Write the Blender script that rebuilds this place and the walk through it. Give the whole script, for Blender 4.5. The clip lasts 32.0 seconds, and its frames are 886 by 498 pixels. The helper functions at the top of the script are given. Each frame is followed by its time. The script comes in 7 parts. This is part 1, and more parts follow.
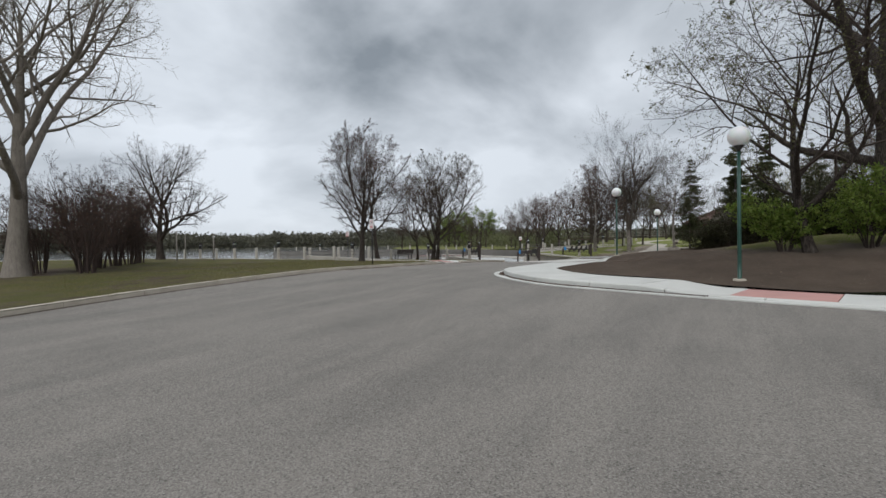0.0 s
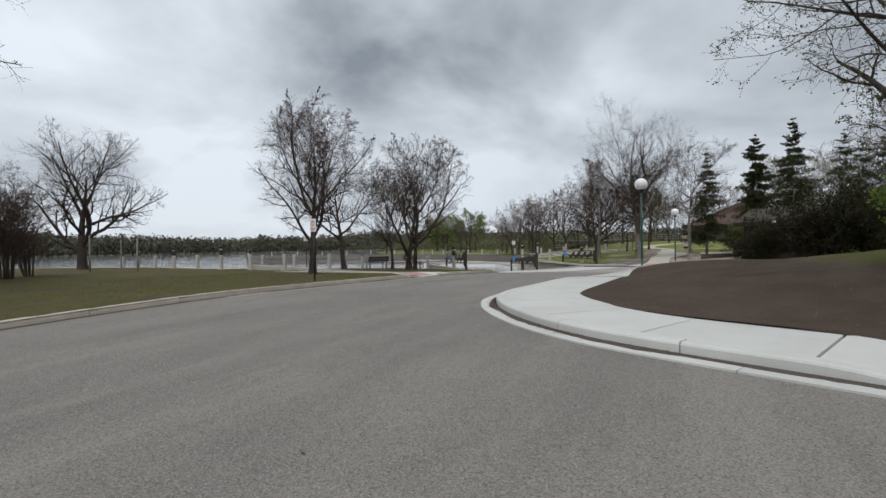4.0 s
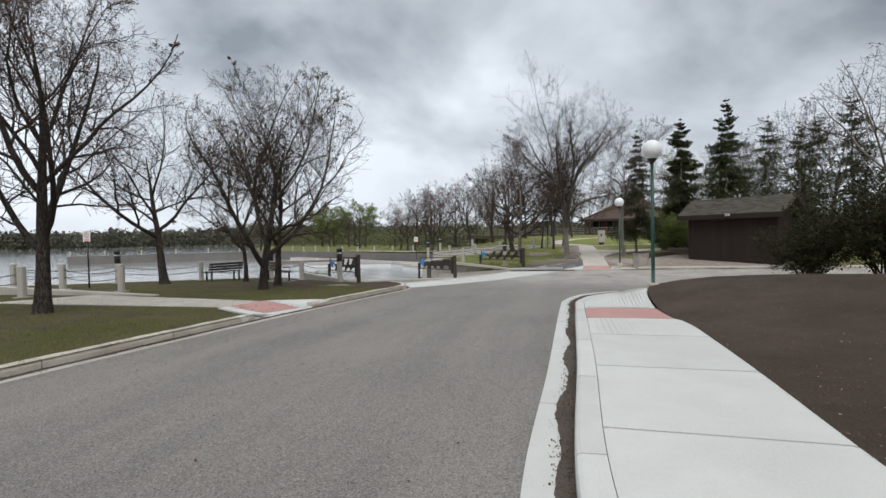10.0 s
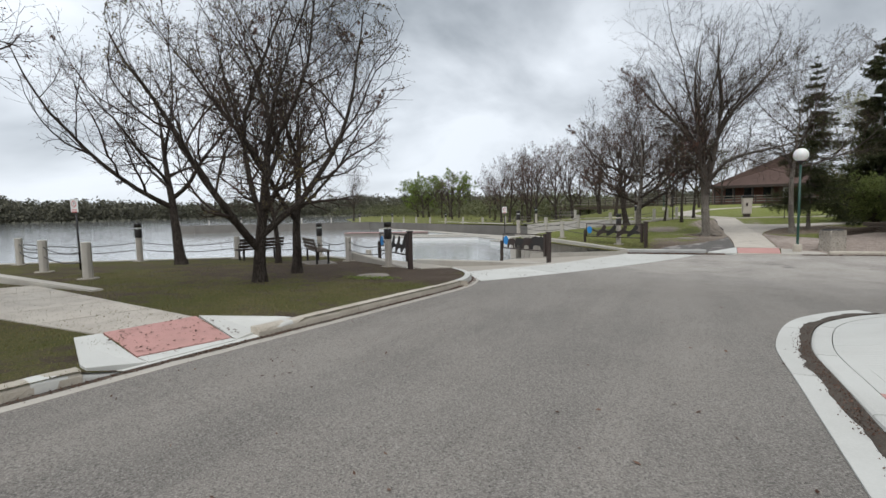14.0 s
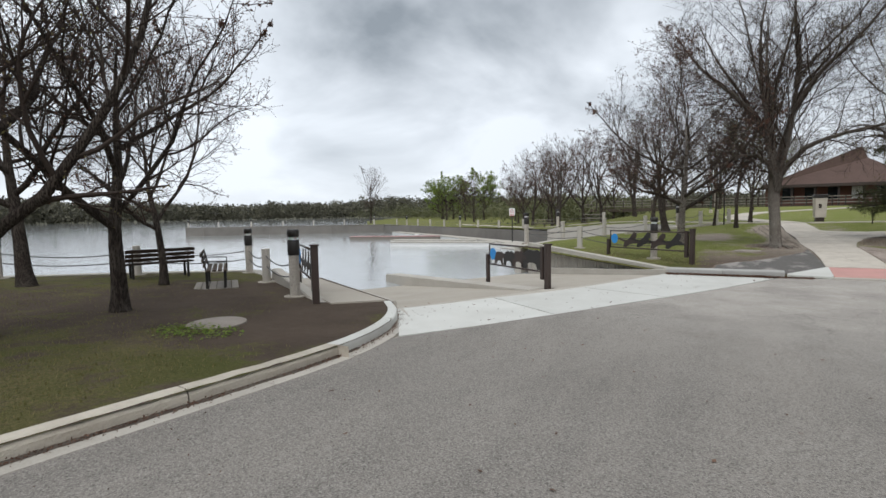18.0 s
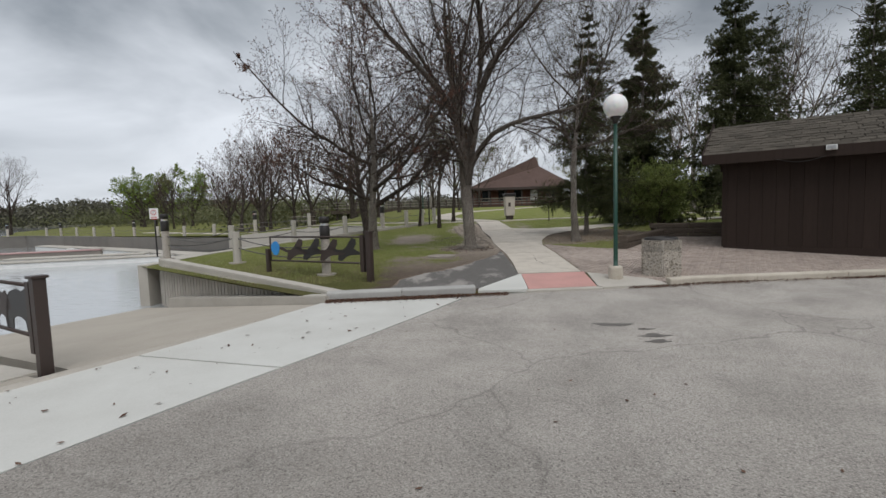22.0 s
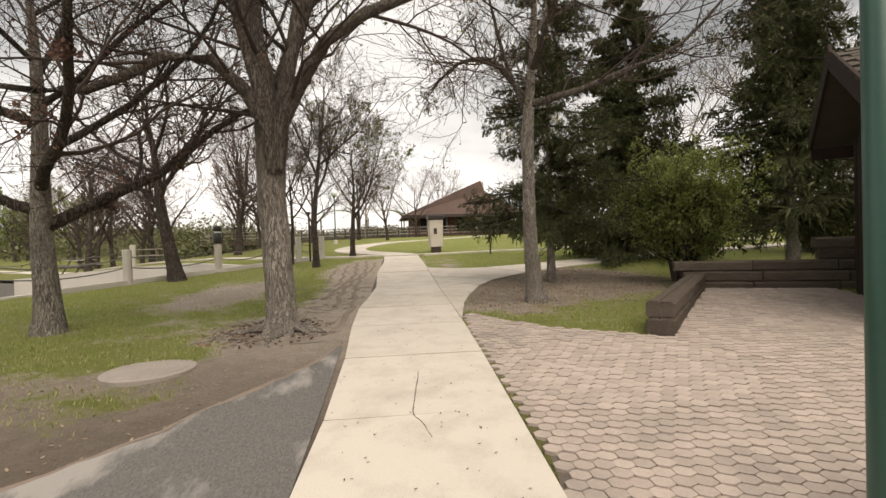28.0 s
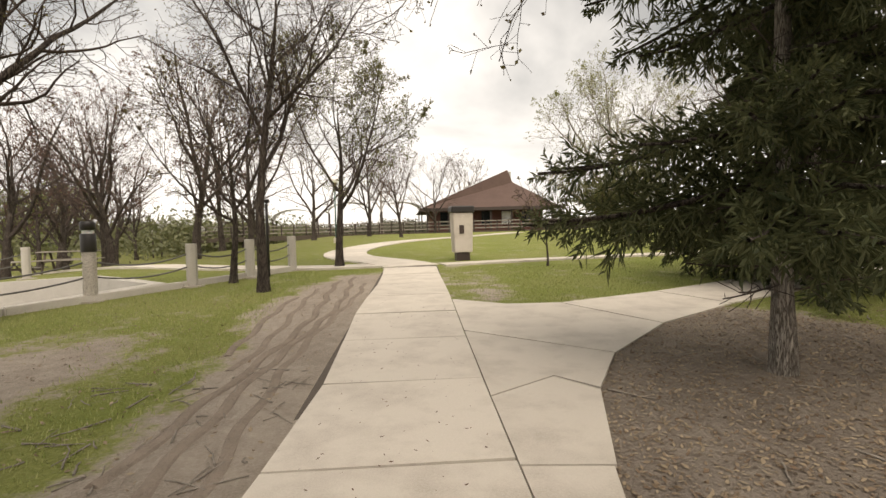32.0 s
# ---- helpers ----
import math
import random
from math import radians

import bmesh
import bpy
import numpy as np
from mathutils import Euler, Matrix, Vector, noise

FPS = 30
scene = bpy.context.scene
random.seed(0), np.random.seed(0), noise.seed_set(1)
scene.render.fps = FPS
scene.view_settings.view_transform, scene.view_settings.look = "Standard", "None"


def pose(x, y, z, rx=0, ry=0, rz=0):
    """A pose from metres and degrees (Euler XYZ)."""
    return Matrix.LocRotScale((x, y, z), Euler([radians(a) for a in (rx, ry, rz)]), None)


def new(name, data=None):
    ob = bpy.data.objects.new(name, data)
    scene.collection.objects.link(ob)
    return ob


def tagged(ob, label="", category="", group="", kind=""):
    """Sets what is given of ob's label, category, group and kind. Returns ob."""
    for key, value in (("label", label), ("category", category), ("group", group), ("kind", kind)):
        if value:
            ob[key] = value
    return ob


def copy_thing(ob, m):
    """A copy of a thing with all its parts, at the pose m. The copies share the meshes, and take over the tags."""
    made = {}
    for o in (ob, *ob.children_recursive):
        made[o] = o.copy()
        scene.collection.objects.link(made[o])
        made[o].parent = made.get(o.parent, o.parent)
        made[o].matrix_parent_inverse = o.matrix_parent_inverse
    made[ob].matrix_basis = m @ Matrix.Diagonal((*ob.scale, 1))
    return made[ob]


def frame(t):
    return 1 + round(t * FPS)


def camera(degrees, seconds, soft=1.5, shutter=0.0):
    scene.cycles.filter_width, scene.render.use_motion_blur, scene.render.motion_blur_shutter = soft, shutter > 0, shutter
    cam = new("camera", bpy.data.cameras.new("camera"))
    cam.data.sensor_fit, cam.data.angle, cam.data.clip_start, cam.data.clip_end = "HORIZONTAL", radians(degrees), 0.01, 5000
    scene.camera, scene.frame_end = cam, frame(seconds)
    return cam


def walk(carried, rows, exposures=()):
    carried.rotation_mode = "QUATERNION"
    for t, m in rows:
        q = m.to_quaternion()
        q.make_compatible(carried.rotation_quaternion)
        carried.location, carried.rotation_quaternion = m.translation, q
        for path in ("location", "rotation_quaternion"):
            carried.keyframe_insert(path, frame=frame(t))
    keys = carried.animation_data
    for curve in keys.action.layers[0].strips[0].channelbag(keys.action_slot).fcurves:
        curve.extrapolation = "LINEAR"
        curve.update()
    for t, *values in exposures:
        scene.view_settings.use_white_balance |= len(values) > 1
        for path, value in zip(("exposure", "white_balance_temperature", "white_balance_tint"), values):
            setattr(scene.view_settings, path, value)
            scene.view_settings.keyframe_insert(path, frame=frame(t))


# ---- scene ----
cam = camera(85.8, 32.0)
METRES, EYE, TILT, LEAN, TURN = 50.0, 1.5, 0.0, 0.0, 29.2
ROWS = [
    (0.0, 0.0, 0.0, 0.0, -0.01, -0.66, 0.81),
    (0.5, 0.0026, 0.0152, 0.0005, 0.38, -0.69, 0.83),
    (1.0, 0.0044, 0.0314, 0.0009, -0.69, -0.67, 0.79),
    (1.5, 0.0074, 0.0465, 0.0007, -0.66, -0.69, 0.94),
    (2.0, 0.0093, 0.0625, 0.0012, -0.7, -0.58, 0.85),
    (2.5, 0.0116, 0.0773, 0.0012, -1.42, 0.01, 0.87),
    (4.5, 0.0145, 0.1391, 0.0042, -0.78, -0.52, 0.94),
    (5.0, 0.0143, 0.1548, 0.0049, -0.22, -0.76, 0.86),
    (5.5, 0.0161, 0.1701, 0.0053, -0.02, -0.61, 0.89),
    (6.0, 0.016, 0.1856, 0.0065, -1.22, -0.69, 0.94),
    (6.5, 0.0173, 0.2009, 0.0067, -2.74, -0.81, 0.98),
    (7.0, 0.017, 0.2167, 0.0074, -5.12, -0.85, 1.01),
    (7.5, 0.0184, 0.2322, 0.0071, -9.22, -0.96, 1.16),
    (8.0, 0.0194, 0.2476, 0.0081, -13.43, -1.19, 1.26),
    (8.5, 0.0217, 0.2627, 0.0084, -15.42, -1.14, 1.34),
    (9.0, 0.0222, 0.2784, 0.0093, -15.46, -1.13, 1.22),
    (9.5, 0.0239, 0.2939, 0.0097, -14.86, -1.19, 1.27),
    (10.0, 0.0241, 0.3096, 0.0101, -14.5, -1.32, 1.18),
    (10.5, 0.0268, 0.3254, 0.01, -13.78, -1.47, 1.22),
    (11.0, 0.0292, 0.3401, 0.0098, -13.19, -1.63, 1.07),
    (11.5, 0.034, 0.3551, 0.0095, -12.32, -2.06, 1.27),
    (12.0, 0.0383, 0.3692, 0.0098, -11.12, -2.66, 1.16),
    (12.5, 0.0453, 0.3833, 0.0097, -9.17, -2.76, 1.25),
    (13.0, 0.0509, 0.397, 0.0093, -6.54, -3.46, 1.12),
    (13.5, 0.0576, 0.4113, 0.0095, -4.27, -4.21, 1.19),
    (15.5, 0.0751, 0.4663, 0.0084, 0.19, -4.56, 0.9),
    (16.0, 0.082, 0.4792, 0.0085, 0.42, -4.24, 1.01),
    (16.5, 0.0898, 0.4923, 0.0088, -0.78, -4.65, 0.84),
    (17.0, 0.095, 0.506, 0.0091, -2.51, -4.54, 0.94),
    (17.5, 0.1027, 0.5193, 0.009, -1.33, -4.36, 1.01),
    (18.0, 0.1101, 0.532, 0.0086, 1.56, -4.29, 0.98),
    (18.5, 0.1187, 0.5451, 0.0084, 3.74, -4.37, 0.95),
    (19.0, 0.1267, 0.5585, 0.0082, 5.07, -4.28, 0.97),
    (19.5, 0.1356, 0.5718, 0.0079, 5.7, -4.22, 0.89),
    (20.0, 0.1437, 0.5851, 0.0073, 6.23, -4.39, 0.93),
    (20.5, 0.1547, 0.5981, 0.0066, 5.81, -4.12, 1.0),
    (21.0, 0.1655, 0.611, 0.0057, -8.21, -4.48, 1.2),
    (21.5, 0.1763, 0.6232, 0.005, -20.98, -4.46, 1.56),
    (22.0, 0.1869, 0.6345, 0.0042, -28.72, -4.57, 1.76),
    (22.5, 0.1975, 0.6472, 0.0046, -34.11, -4.75, 1.78),
    (23.0, 0.2078, 0.6586, 0.0038, -36.39, -3.75, 1.98),
    (23.5, 0.2185, 0.6713, 0.0033, -37.21, -1.2, 1.87),
    (24.0, 0.2296, 0.6826, 0.0021, -36.86, -0.31, 1.97),
    (24.5, 0.2411, 0.6957, 0.0021, -36.4, -0.25, 1.84),
    (25.0, 0.2522, 0.7075, 0.0008, -36.05, -0.11, 1.94),
    (25.5, 0.2643, 0.7197, 0.0005, -35.51, -0.2, 1.9),
    (27.5, 0.306, 0.7581, 0.002, -34.66, -0.96, 1.9),
    (28.0, 0.3156, 0.7712, 0.0015, -34.53, -1.07, 1.95),
    (28.5, 0.326, 0.7851, 0.0012, -34.4, -1.07, 1.85),
    (29.0, 0.3339, 0.7985, 0.0028, -35.03, -1.16, 1.81),
    (29.5, 0.342, 0.8131, 0.0042, -35.1, -1.86, 1.7),
    (30.0, 0.3497, 0.8268, 0.0046, -34.93, -1.53, 1.74),
    (30.5, 0.3587, 0.8413, 0.0054, -34.23, -1.84, 1.73),
    (31.0, 0.3675, 0.8552, 0.0059, -33.49, -1.79, 1.82),
    (31.5, 0.3767, 0.8689, 0.0057, -32.92, -1.79, 1.74),
    (32.0, 0.385, 0.8825, 0.0065, -32.17, -1.69, 1.63),
]
EXPOSURES = [(0.0, 0.20, 6150, 10), (5.0, 0.20, 6150, 10), (9.0, 0.42, 6150, 10), (13.0, 0.46, 6200, 10), (18.0, 0.50, 6200, 10), (20.0, 0.20, 6150, 10), (21.0, 0.02, 6150, 10), (22.5, 0.44, 6350, 12), (25.0, 0.73, 6900, 13), (28.0, 1.02, 7450, 14), (30.0, 1.04, 7550, 14), (32.0, 1.15, 7650, 14)]
walk(cam, [(t, pose(0, 0, EYE, TILT, LEAN, TURN) @ pose(METRES * x, METRES * y, METRES * z, 90 + pitch, roll, yaw)) for t, x, y, z, yaw, pitch, roll in ROWS], EXPOSURES)

# ---- world and light: an overcast spring day ----
world = bpy.data.worlds.new("overcast_sky")
scene.world = world
world.use_nodes = True
wn, wl = world.node_tree.nodes, world.node_tree.links
wn.clear()


def wnode(kind, **values):
    n = wn.new(kind)
    for key, value in values.items():
        n.inputs[key].default_value = value
    return n


def wmath(op, a, b=None, c=None):
    n = wn.new("ShaderNodeMath")
    n.operation = op
    for i, v in enumerate((a, b, c)):
        if v is None:
            continue
        if isinstance(v, (int, float)):
            n.inputs[i].default_value = v
        else:
            wl.new(v, n.inputs[i])
    return n.outputs[0]


SUN_ELEVATION, SUN_ROTATION = radians(58), radians(160)
coord = wn.new("ShaderNodeTexCoord")
split = wn.new("ShaderNodeSeparateXYZ")
wl.new(coord.outputs["Generated"], split.inputs[0])
height = wmath("MAXIMUM", split.outputs[2], 0.0)
lift = wmath("ADD", height, 0.34)
join = wn.new("ShaderNodeCombineXYZ")
wl.new(wmath("DIVIDE", split.outputs[0], lift), join.inputs[0])
wl.new(wmath("DIVIDE", split.outputs[1], lift), join.inputs[1])
cloud = wnode("ShaderNodeTexNoise", Scale=1.3, Detail=6.0, Roughness=0.50, Distortion=0.3)
wl.new(join.outputs[0], cloud.inputs["Vector"])
ramp = wn.new("ShaderNodeValToRGB")
ramp.color_ramp.elements[0].position, ramp.color_ramp.elements[0].color = 0.345, (0.225, 0.248, 0.267, 1)
ramp.color_ramp.elements[1].position, ramp.color_ramp.elements[1].color = 0.625, (0.72, 0.745, 0.765, 1)
deck = wn.new("ShaderNodeMapRange")
deck.interpolation_type = "SMOOTHSTEP"
deck.inputs["From Min"].default_value, deck.inputs["From Max"].default_value = 0.24, 0.50
deck.inputs["To Min"].default_value, deck.inputs["To Max"].default_value = -0.035, 0.055
wl.new(height, deck.inputs["Value"])
wl.new(wmath("SUBTRACT", cloud.outputs[0], deck.outputs[0]), ramp.inputs[0])
low = wn.new("ShaderNodeMapRange")
low.inputs["From Min"].default_value, low.inputs["From Max"].default_value = 0.02, 0.34
low.inputs["To Min"].default_value, low.inputs["To Max"].default_value = 0.70, 0.0
wl.new(height, low.inputs["Value"])
haze = wn.new("ShaderNodeMix")
haze.data_type = "RGBA"
wl.new(low.outputs[0], haze.inputs[0])
wl.new(ramp.outputs[0], haze.inputs[6])
haze.inputs[7].default_value = (0.615, 0.638, 0.657, 1)
sky = wn.new("ShaderNodeTexSky")
sky.sky_type, sky.sun_disc = "NISHITA", False
sky.sun_elevation, sky.sun_rotation = SUN_ELEVATION, SUN_ROTATION
clear = wnode("ShaderNodeBackground", Strength=0.05)
wl.new(sky.outputs[0], clear.inputs[0])
overcast = wnode("ShaderNodeBackground", Strength=1.0)
wl.new(haze.outputs[2], overcast.inputs[0])
# the cover is thinner over the lake, to the west
west = wn.new("ShaderNodeMapRange")
west.inputs["From Min"].default_value, west.inputs["From Max"].default_value = -0.7, 0.6
west.inputs["To Min"].default_value, west.inputs["To Max"].default_value = 1.08, 0.80
wl.new(split.outputs[0], west.inputs["Value"])
wl.new(west.outputs[0], overcast.inputs["Strength"])
blend = wnode("ShaderNodeMixShader", Fac=0.93)
wl.new(clear.outputs[0], blend.inputs[1])
wl.new(overcast.outputs[0], blend.inputs[2])
wout = wn.new("ShaderNodeOutputWorld")
wl.new(blend.outputs[0], wout.inputs[0])

sun = new("sun", bpy.data.lights.new("sun", "SUN"))
sun.data.energy, sun.data.angle, sun.data.color = 1.75, radians(60), (1.0, 0.97, 0.93)
sun.rotation_euler = (radians(32), 0, radians(20))


# ---- materials ----
def nodes_of(name):
    m = bpy.data.materials.new(name)
    m.use_nodes = True
    return m, m.node_tree.nodes, m.node_tree.links, m.node_tree.nodes["Principled BSDF"]


def mixer(n, l, fac, a, b, blend_type="MIX"):
    """A colour mix of a and b, each a socket or a colour."""
    x = n.new("ShaderNodeMix")
    x.data_type, x.blend_type = "RGBA", blend_type
    for i, v in ((0, fac), (6, a), (7, b)):
        if isinstance(v, (tuple, list)):
            x.inputs[i].default_value = (*v[:3], 1)
        elif isinstance(v, (int, float)):
            x.inputs[i].default_value = v
        else:
            l.new(v, x.inputs[i])
    return x.outputs[2]


def noise_of(n, l, scale, detail=5.0, rough=0.55, low=0.35, high=0.65, stretch=None, source="Object"):
    """A noise in metres, stretched to 0..1 between low and high."""
    c = n.new("ShaderNodeTexCoord")
    t = n.new("ShaderNodeTexNoise")
    t.inputs["Scale"].default_value, t.inputs["Detail"].default_value, t.inputs["Roughness"].default_value = scale, detail, rough
    if stretch:
        mp = n.new("ShaderNodeMapping")
        mp.inputs["Scale"].default_value = stretch
        l.new(c.outputs[source], mp.inputs[0])
        l.new(mp.outputs[0], t.inputs["Vector"])
    else:
        l.new(c.outputs[source], t.inputs["Vector"])
    r = n.new("ShaderNodeMapRange")
    r.inputs["From Min"].default_value, r.inputs["From Max"].default_value = low, high
    l.new(t.outputs[0], r.inputs["Value"])
    return r.outputs[0]


def bump_of(n, l, bsdf, height, strength, distance):
    b = n.new("ShaderNodeBump")
    b.inputs["Strength"].default_value, b.inputs["Distance"].default_value = strength, distance
    l.new(height, b.inputs["Height"])
    l.new(b.outputs[0], bsdf.inputs["Normal"])


def surface(name, base, dark, light, grain=40.0, patch=1.2, rough=0.85, metal=0.0, bump=0.4, depth=0.004, vary=0.12, stretch=None, patch_amount=0.5, edge=(0.38, 0.68), island=False):
    """A weathered surface: base colour, darker stains in patches, lighter grain, fine relief, and a change from piece to piece."""
    m, n, l, b = nodes_of(name)
    stains = noise_of(n, l, patch, 6, 0.6, *edge, stretch)
    fine = noise_of(n, l, grain, 3, 0.7, 0.3, 0.7, stretch)
    col = mixer(n, l, stains, base, mixer(n, l, patch_amount, base, dark))
    g = n.new("ShaderNodeMath")
    g.operation = "MULTIPLY"
    g.inputs[1].default_value = 0.45
    l.new(fine, g.inputs[0])
    col = mixer(n, l, g.outputs[0], col, light)
    if vary:
        info = n.new("ShaderNodeNewGeometry" if island else "ShaderNodeObjectInfo")
        hsv = n.new("ShaderNodeHueSaturation")
        r = n.new("ShaderNodeMapRange")
        r.inputs["To Min"].default_value, r.inputs["To Max"].default_value = 1 - vary, 1 + vary
        l.new(info.outputs["Random Per Island" if island else "Random"], r.inputs["Value"])
        l.new(r.outputs[0], hsv.inputs["Value"])
        l.new(col, hsv.inputs["Color"])
        col = hsv.outputs[0]
    l.new(col, b.inputs["Base Color"])
    b.inputs["Roughness"].default_value, b.inputs["Metallic"].default_value = rough, metal
    bump_of(n, l, b, fine, bump, depth)
    return m


def asphalt_material():
    m, n, l, b = nodes_of("asphalt")
    fine = noise_of(n, l, 60.0, 4, 0.8, 0.34, 0.66)
    stone = noise_of(n, l, 75.0, 2, 0.7, 0.50, 0.62)
    broad = noise_of(n, l, 0.35, 5, 0.6, 0.35, 0.66)
    streak = noise_of(n, l, 0.5, 5, 0.65, 0.42, 0.7, (2.2, 0.35, 1))
    col = mixer(n, l, broad, (0.157, 0.143, 0.127), (0.220, 0.200, 0.177))
    col = mixer(n, l, streak, col, (0.256, 0.231, 0.203))
    grit = n.new("ShaderNodeTexVoronoi")
    grit.inputs["Scale"].default_value = 80.0
    where = n.new("ShaderNodeTexCoord")
    l.new(where.outputs["Object"], grit.inputs["Vector"])
    tone = n.new("ShaderNodeSeparateColor")
    l.new(grit.outputs["Color"], tone.inputs[0])
    pick = n.new("ShaderNodeMapRange")
    pick.inputs["From Min"].default_value, pick.inputs["From Max"].default_value = 0.55, 1.0
    l.new(tone.outputs[0], pick.inputs["Value"])
    hole = n.new("ShaderNodeMapRange")
    hole.inputs["From Min"].default_value, hole.inputs["From Max"].default_value, hole.inputs["To Max"].default_value = 0.80, 1.0, 0.8
    l.new(tone.outputs[1], hole.inputs["Value"])
    col = mixer(n, l, stone, col, mixer(n, l, 0.42, col, (0.44, 0.42, 0.38)))
    col = mixer(n, l, pick.outputs[0], col, mixer(n, l, 0.22, col, (0.50, 0.47, 0.42)))
    sp = n.new("ShaderNodeMapRange")
    sp.inputs["From Min"].default_value, sp.inputs["From Max"].default_value, sp.inputs["To Min"].default_value, sp.inputs["To Max"].default_value = 0.0, 0.45, 0.75, 0.0
    l.new(fine, sp.inputs["Value"])
    col = mixer(n, l, sp.outputs[0], col, (0.05, 0.048, 0.046))
    at = n.new("ShaderNodeAttribute")
    at.attribute_name = "worn"
    blotch = noise_of(n, l, 1.1, 6, 0.65, 0.35, 0.65)
    pale = mixer(n, l, stone, mixer(n, l, blotch, (0.32, 0.293, 0.265), (0.43, 0.40, 0.36)), (0.54, 0.50, 0.45))
    pale = mixer(n, l, pick.outputs[0], pale, (0.53, 0.50, 0.45))
    pale = mixer(n, l, sp.outputs[0], pale, (0.14, 0.125, 0.113))
    w = n.new("ShaderNodeMath")
    w.operation = "MULTIPLY"
    l.new(at.outputs["Fac"], w.inputs[0])
    l.new(noise_of(n, l, 0.8, 5, 0.6, 0.1, 0.6), w.inputs[1])
    col = mixer(n, l, w.outputs[0], col, pale)
    col = mixer(n, l, hole.outputs[0], col, mixer(n, l, 0.62, col, (0.04, 0.038, 0.036)))
    crack = n.new("ShaderNodeTexVoronoi")
    crack.feature = "DISTANCE_TO_EDGE"
    crack.inputs["Scale"].default_value = 0.22
    bent = n.new("ShaderNodeTexNoise")
    bent.inputs["Scale"].default_value, bent.inputs["Detail"].default_value = 1.4, 8
    l.new(where.outputs["Object"], bent.inputs["Vector"])
    l.new(mixer(n, l, 0.35, where.outputs["Object"], bent.outputs["Color"], "LINEAR_LIGHT"), crack.inputs["Vector"])
    line = n.new("ShaderNodeMapRange")
    line.inputs["From Min"].default_value, line.inputs["From Max"].default_value, line.inputs["To Min"].default_value, line.inputs["To Max"].default_value = 0.0, 0.005, 0.42, 0.0
    l.new(crack.outputs["Distance"], line.inputs["Value"])
    split_line = n.new("ShaderNodeMath")
    split_line.operation = "MULTIPLY"
    l.new(line.outputs[0], split_line.inputs[0])
    l.new(at.outputs["Fac"], split_line.inputs[1])
    col = mixer(n, l, split_line.outputs[0], col, (0.06, 0.055, 0.05))
    l.new(col, b.inputs["Base Color"])
    b.inputs["Roughness"].default_value = 0.85
    bump_of(n, l, b, mixer(n, l, 0.5, fine, grit.outputs["Distance"]), 0.7, 0.008)
    return m


def ground_material():
    """Short spring grass over earth; the mesh's own attribute says where it is worn bare."""
    m, n, l, b = nodes_of("lawn")
    at = n.new("ShaderNodeAttribute")
    at.attribute_name = "bare"
    rag = noise_of(n, l, 1.6, 8, 0.68, 0.25, 0.75)
    rag2 = noise_of(n, l, 14.0, 4, 0.7, 0.25, 0.75)
    s = n.new("ShaderNodeMath")
    s.operation = "MULTIPLY_ADD"
    l.new(rag, s.inputs[0])
    s.inputs[1].default_value = 0.9
    l.new(at.outputs["Fac"], s.inputs[2])
    s2 = n.new("ShaderNodeMath")
    s2.operation = "MULTIPLY_ADD"
    l.new(rag2, s2.inputs[0])
    s2.inputs[1].default_value = 0.35
    l.new(s.outputs[0], s2.inputs[2])
    edge = n.new("ShaderNodeMapRange")
    edge.inputs["From Min"].default_value, edge.inputs["From Max"].default_value = 0.95, 1.25
    l.new(s2.outputs[0], edge.inputs["Value"])
    tuft = noise_of(n, l, 30.0, 4, 0.7, 0.3, 0.7)
    broad = noise_of(n, l, 0.6, 5, 0.6, 0.35, 0.65)
    green = mixer(n, l, broad, (0.132, 0.128, 0.044), (0.205, 0.165, 0.082))
    green = mixer(n, l, tuft, green, (0.072, 0.082, 0.027))
    crumb = noise_of(n, l, 55.0, 4, 0.75, 0.3, 0.7)
    damp = noise_of(n, l, 0.9, 6, 0.6, 0.35, 0.65)
    clod = noise_of(n, l, 6.0, 8, 0.78, 0.34, 0.66)
    earth = mixer(n, l, damp, (0.060, 0.043, 0.033), (0.112, 0.084, 0.064))
    earth = mixer(n, l, clod, mixer(n, l, 0.45, earth, (0.045, 0.034, 0.027)), earth)
    earth = mixer(n, l, crumb, earth, mixer(n, l, 0.5, earth, (0.16, 0.13, 0.10)))
    fresh = n.new("ShaderNodeAttribute")
    fresh.attribute_name = "lush"
    green = mixer(n, l, fresh.outputs["Fac"], green, mixer(n, l, tuft, mixer(n, l, broad, (0.225, 0.255, 0.068), (0.305, 0.295, 0.115)), (0.155, 0.185, 0.048)))
    dry = mixer(n, l, crumb, mixer(n, l, damp, (0.245, 0.20, 0.162), (0.40, 0.34, 0.28)), (0.48, 0.42, 0.35))
    dry = mixer(n, l, clod, mixer(n, l, 0.35, dry, (0.085, 0.065, 0.052)), dry)
    earth = mixer(n, l, fresh.outputs["Fac"], earth, dry)
    l.new(mixer(n, l, edge.outputs[0], green, earth), b.inputs["Base Color"])
    b.inputs["Roughness"].default_value = 0.95
    bump_of(n, l, b, mixer(n, l, edge.outputs[0], tuft, mixer(n, l, 0.35, clod, crumb)), 1.0, 0.024)
    return m


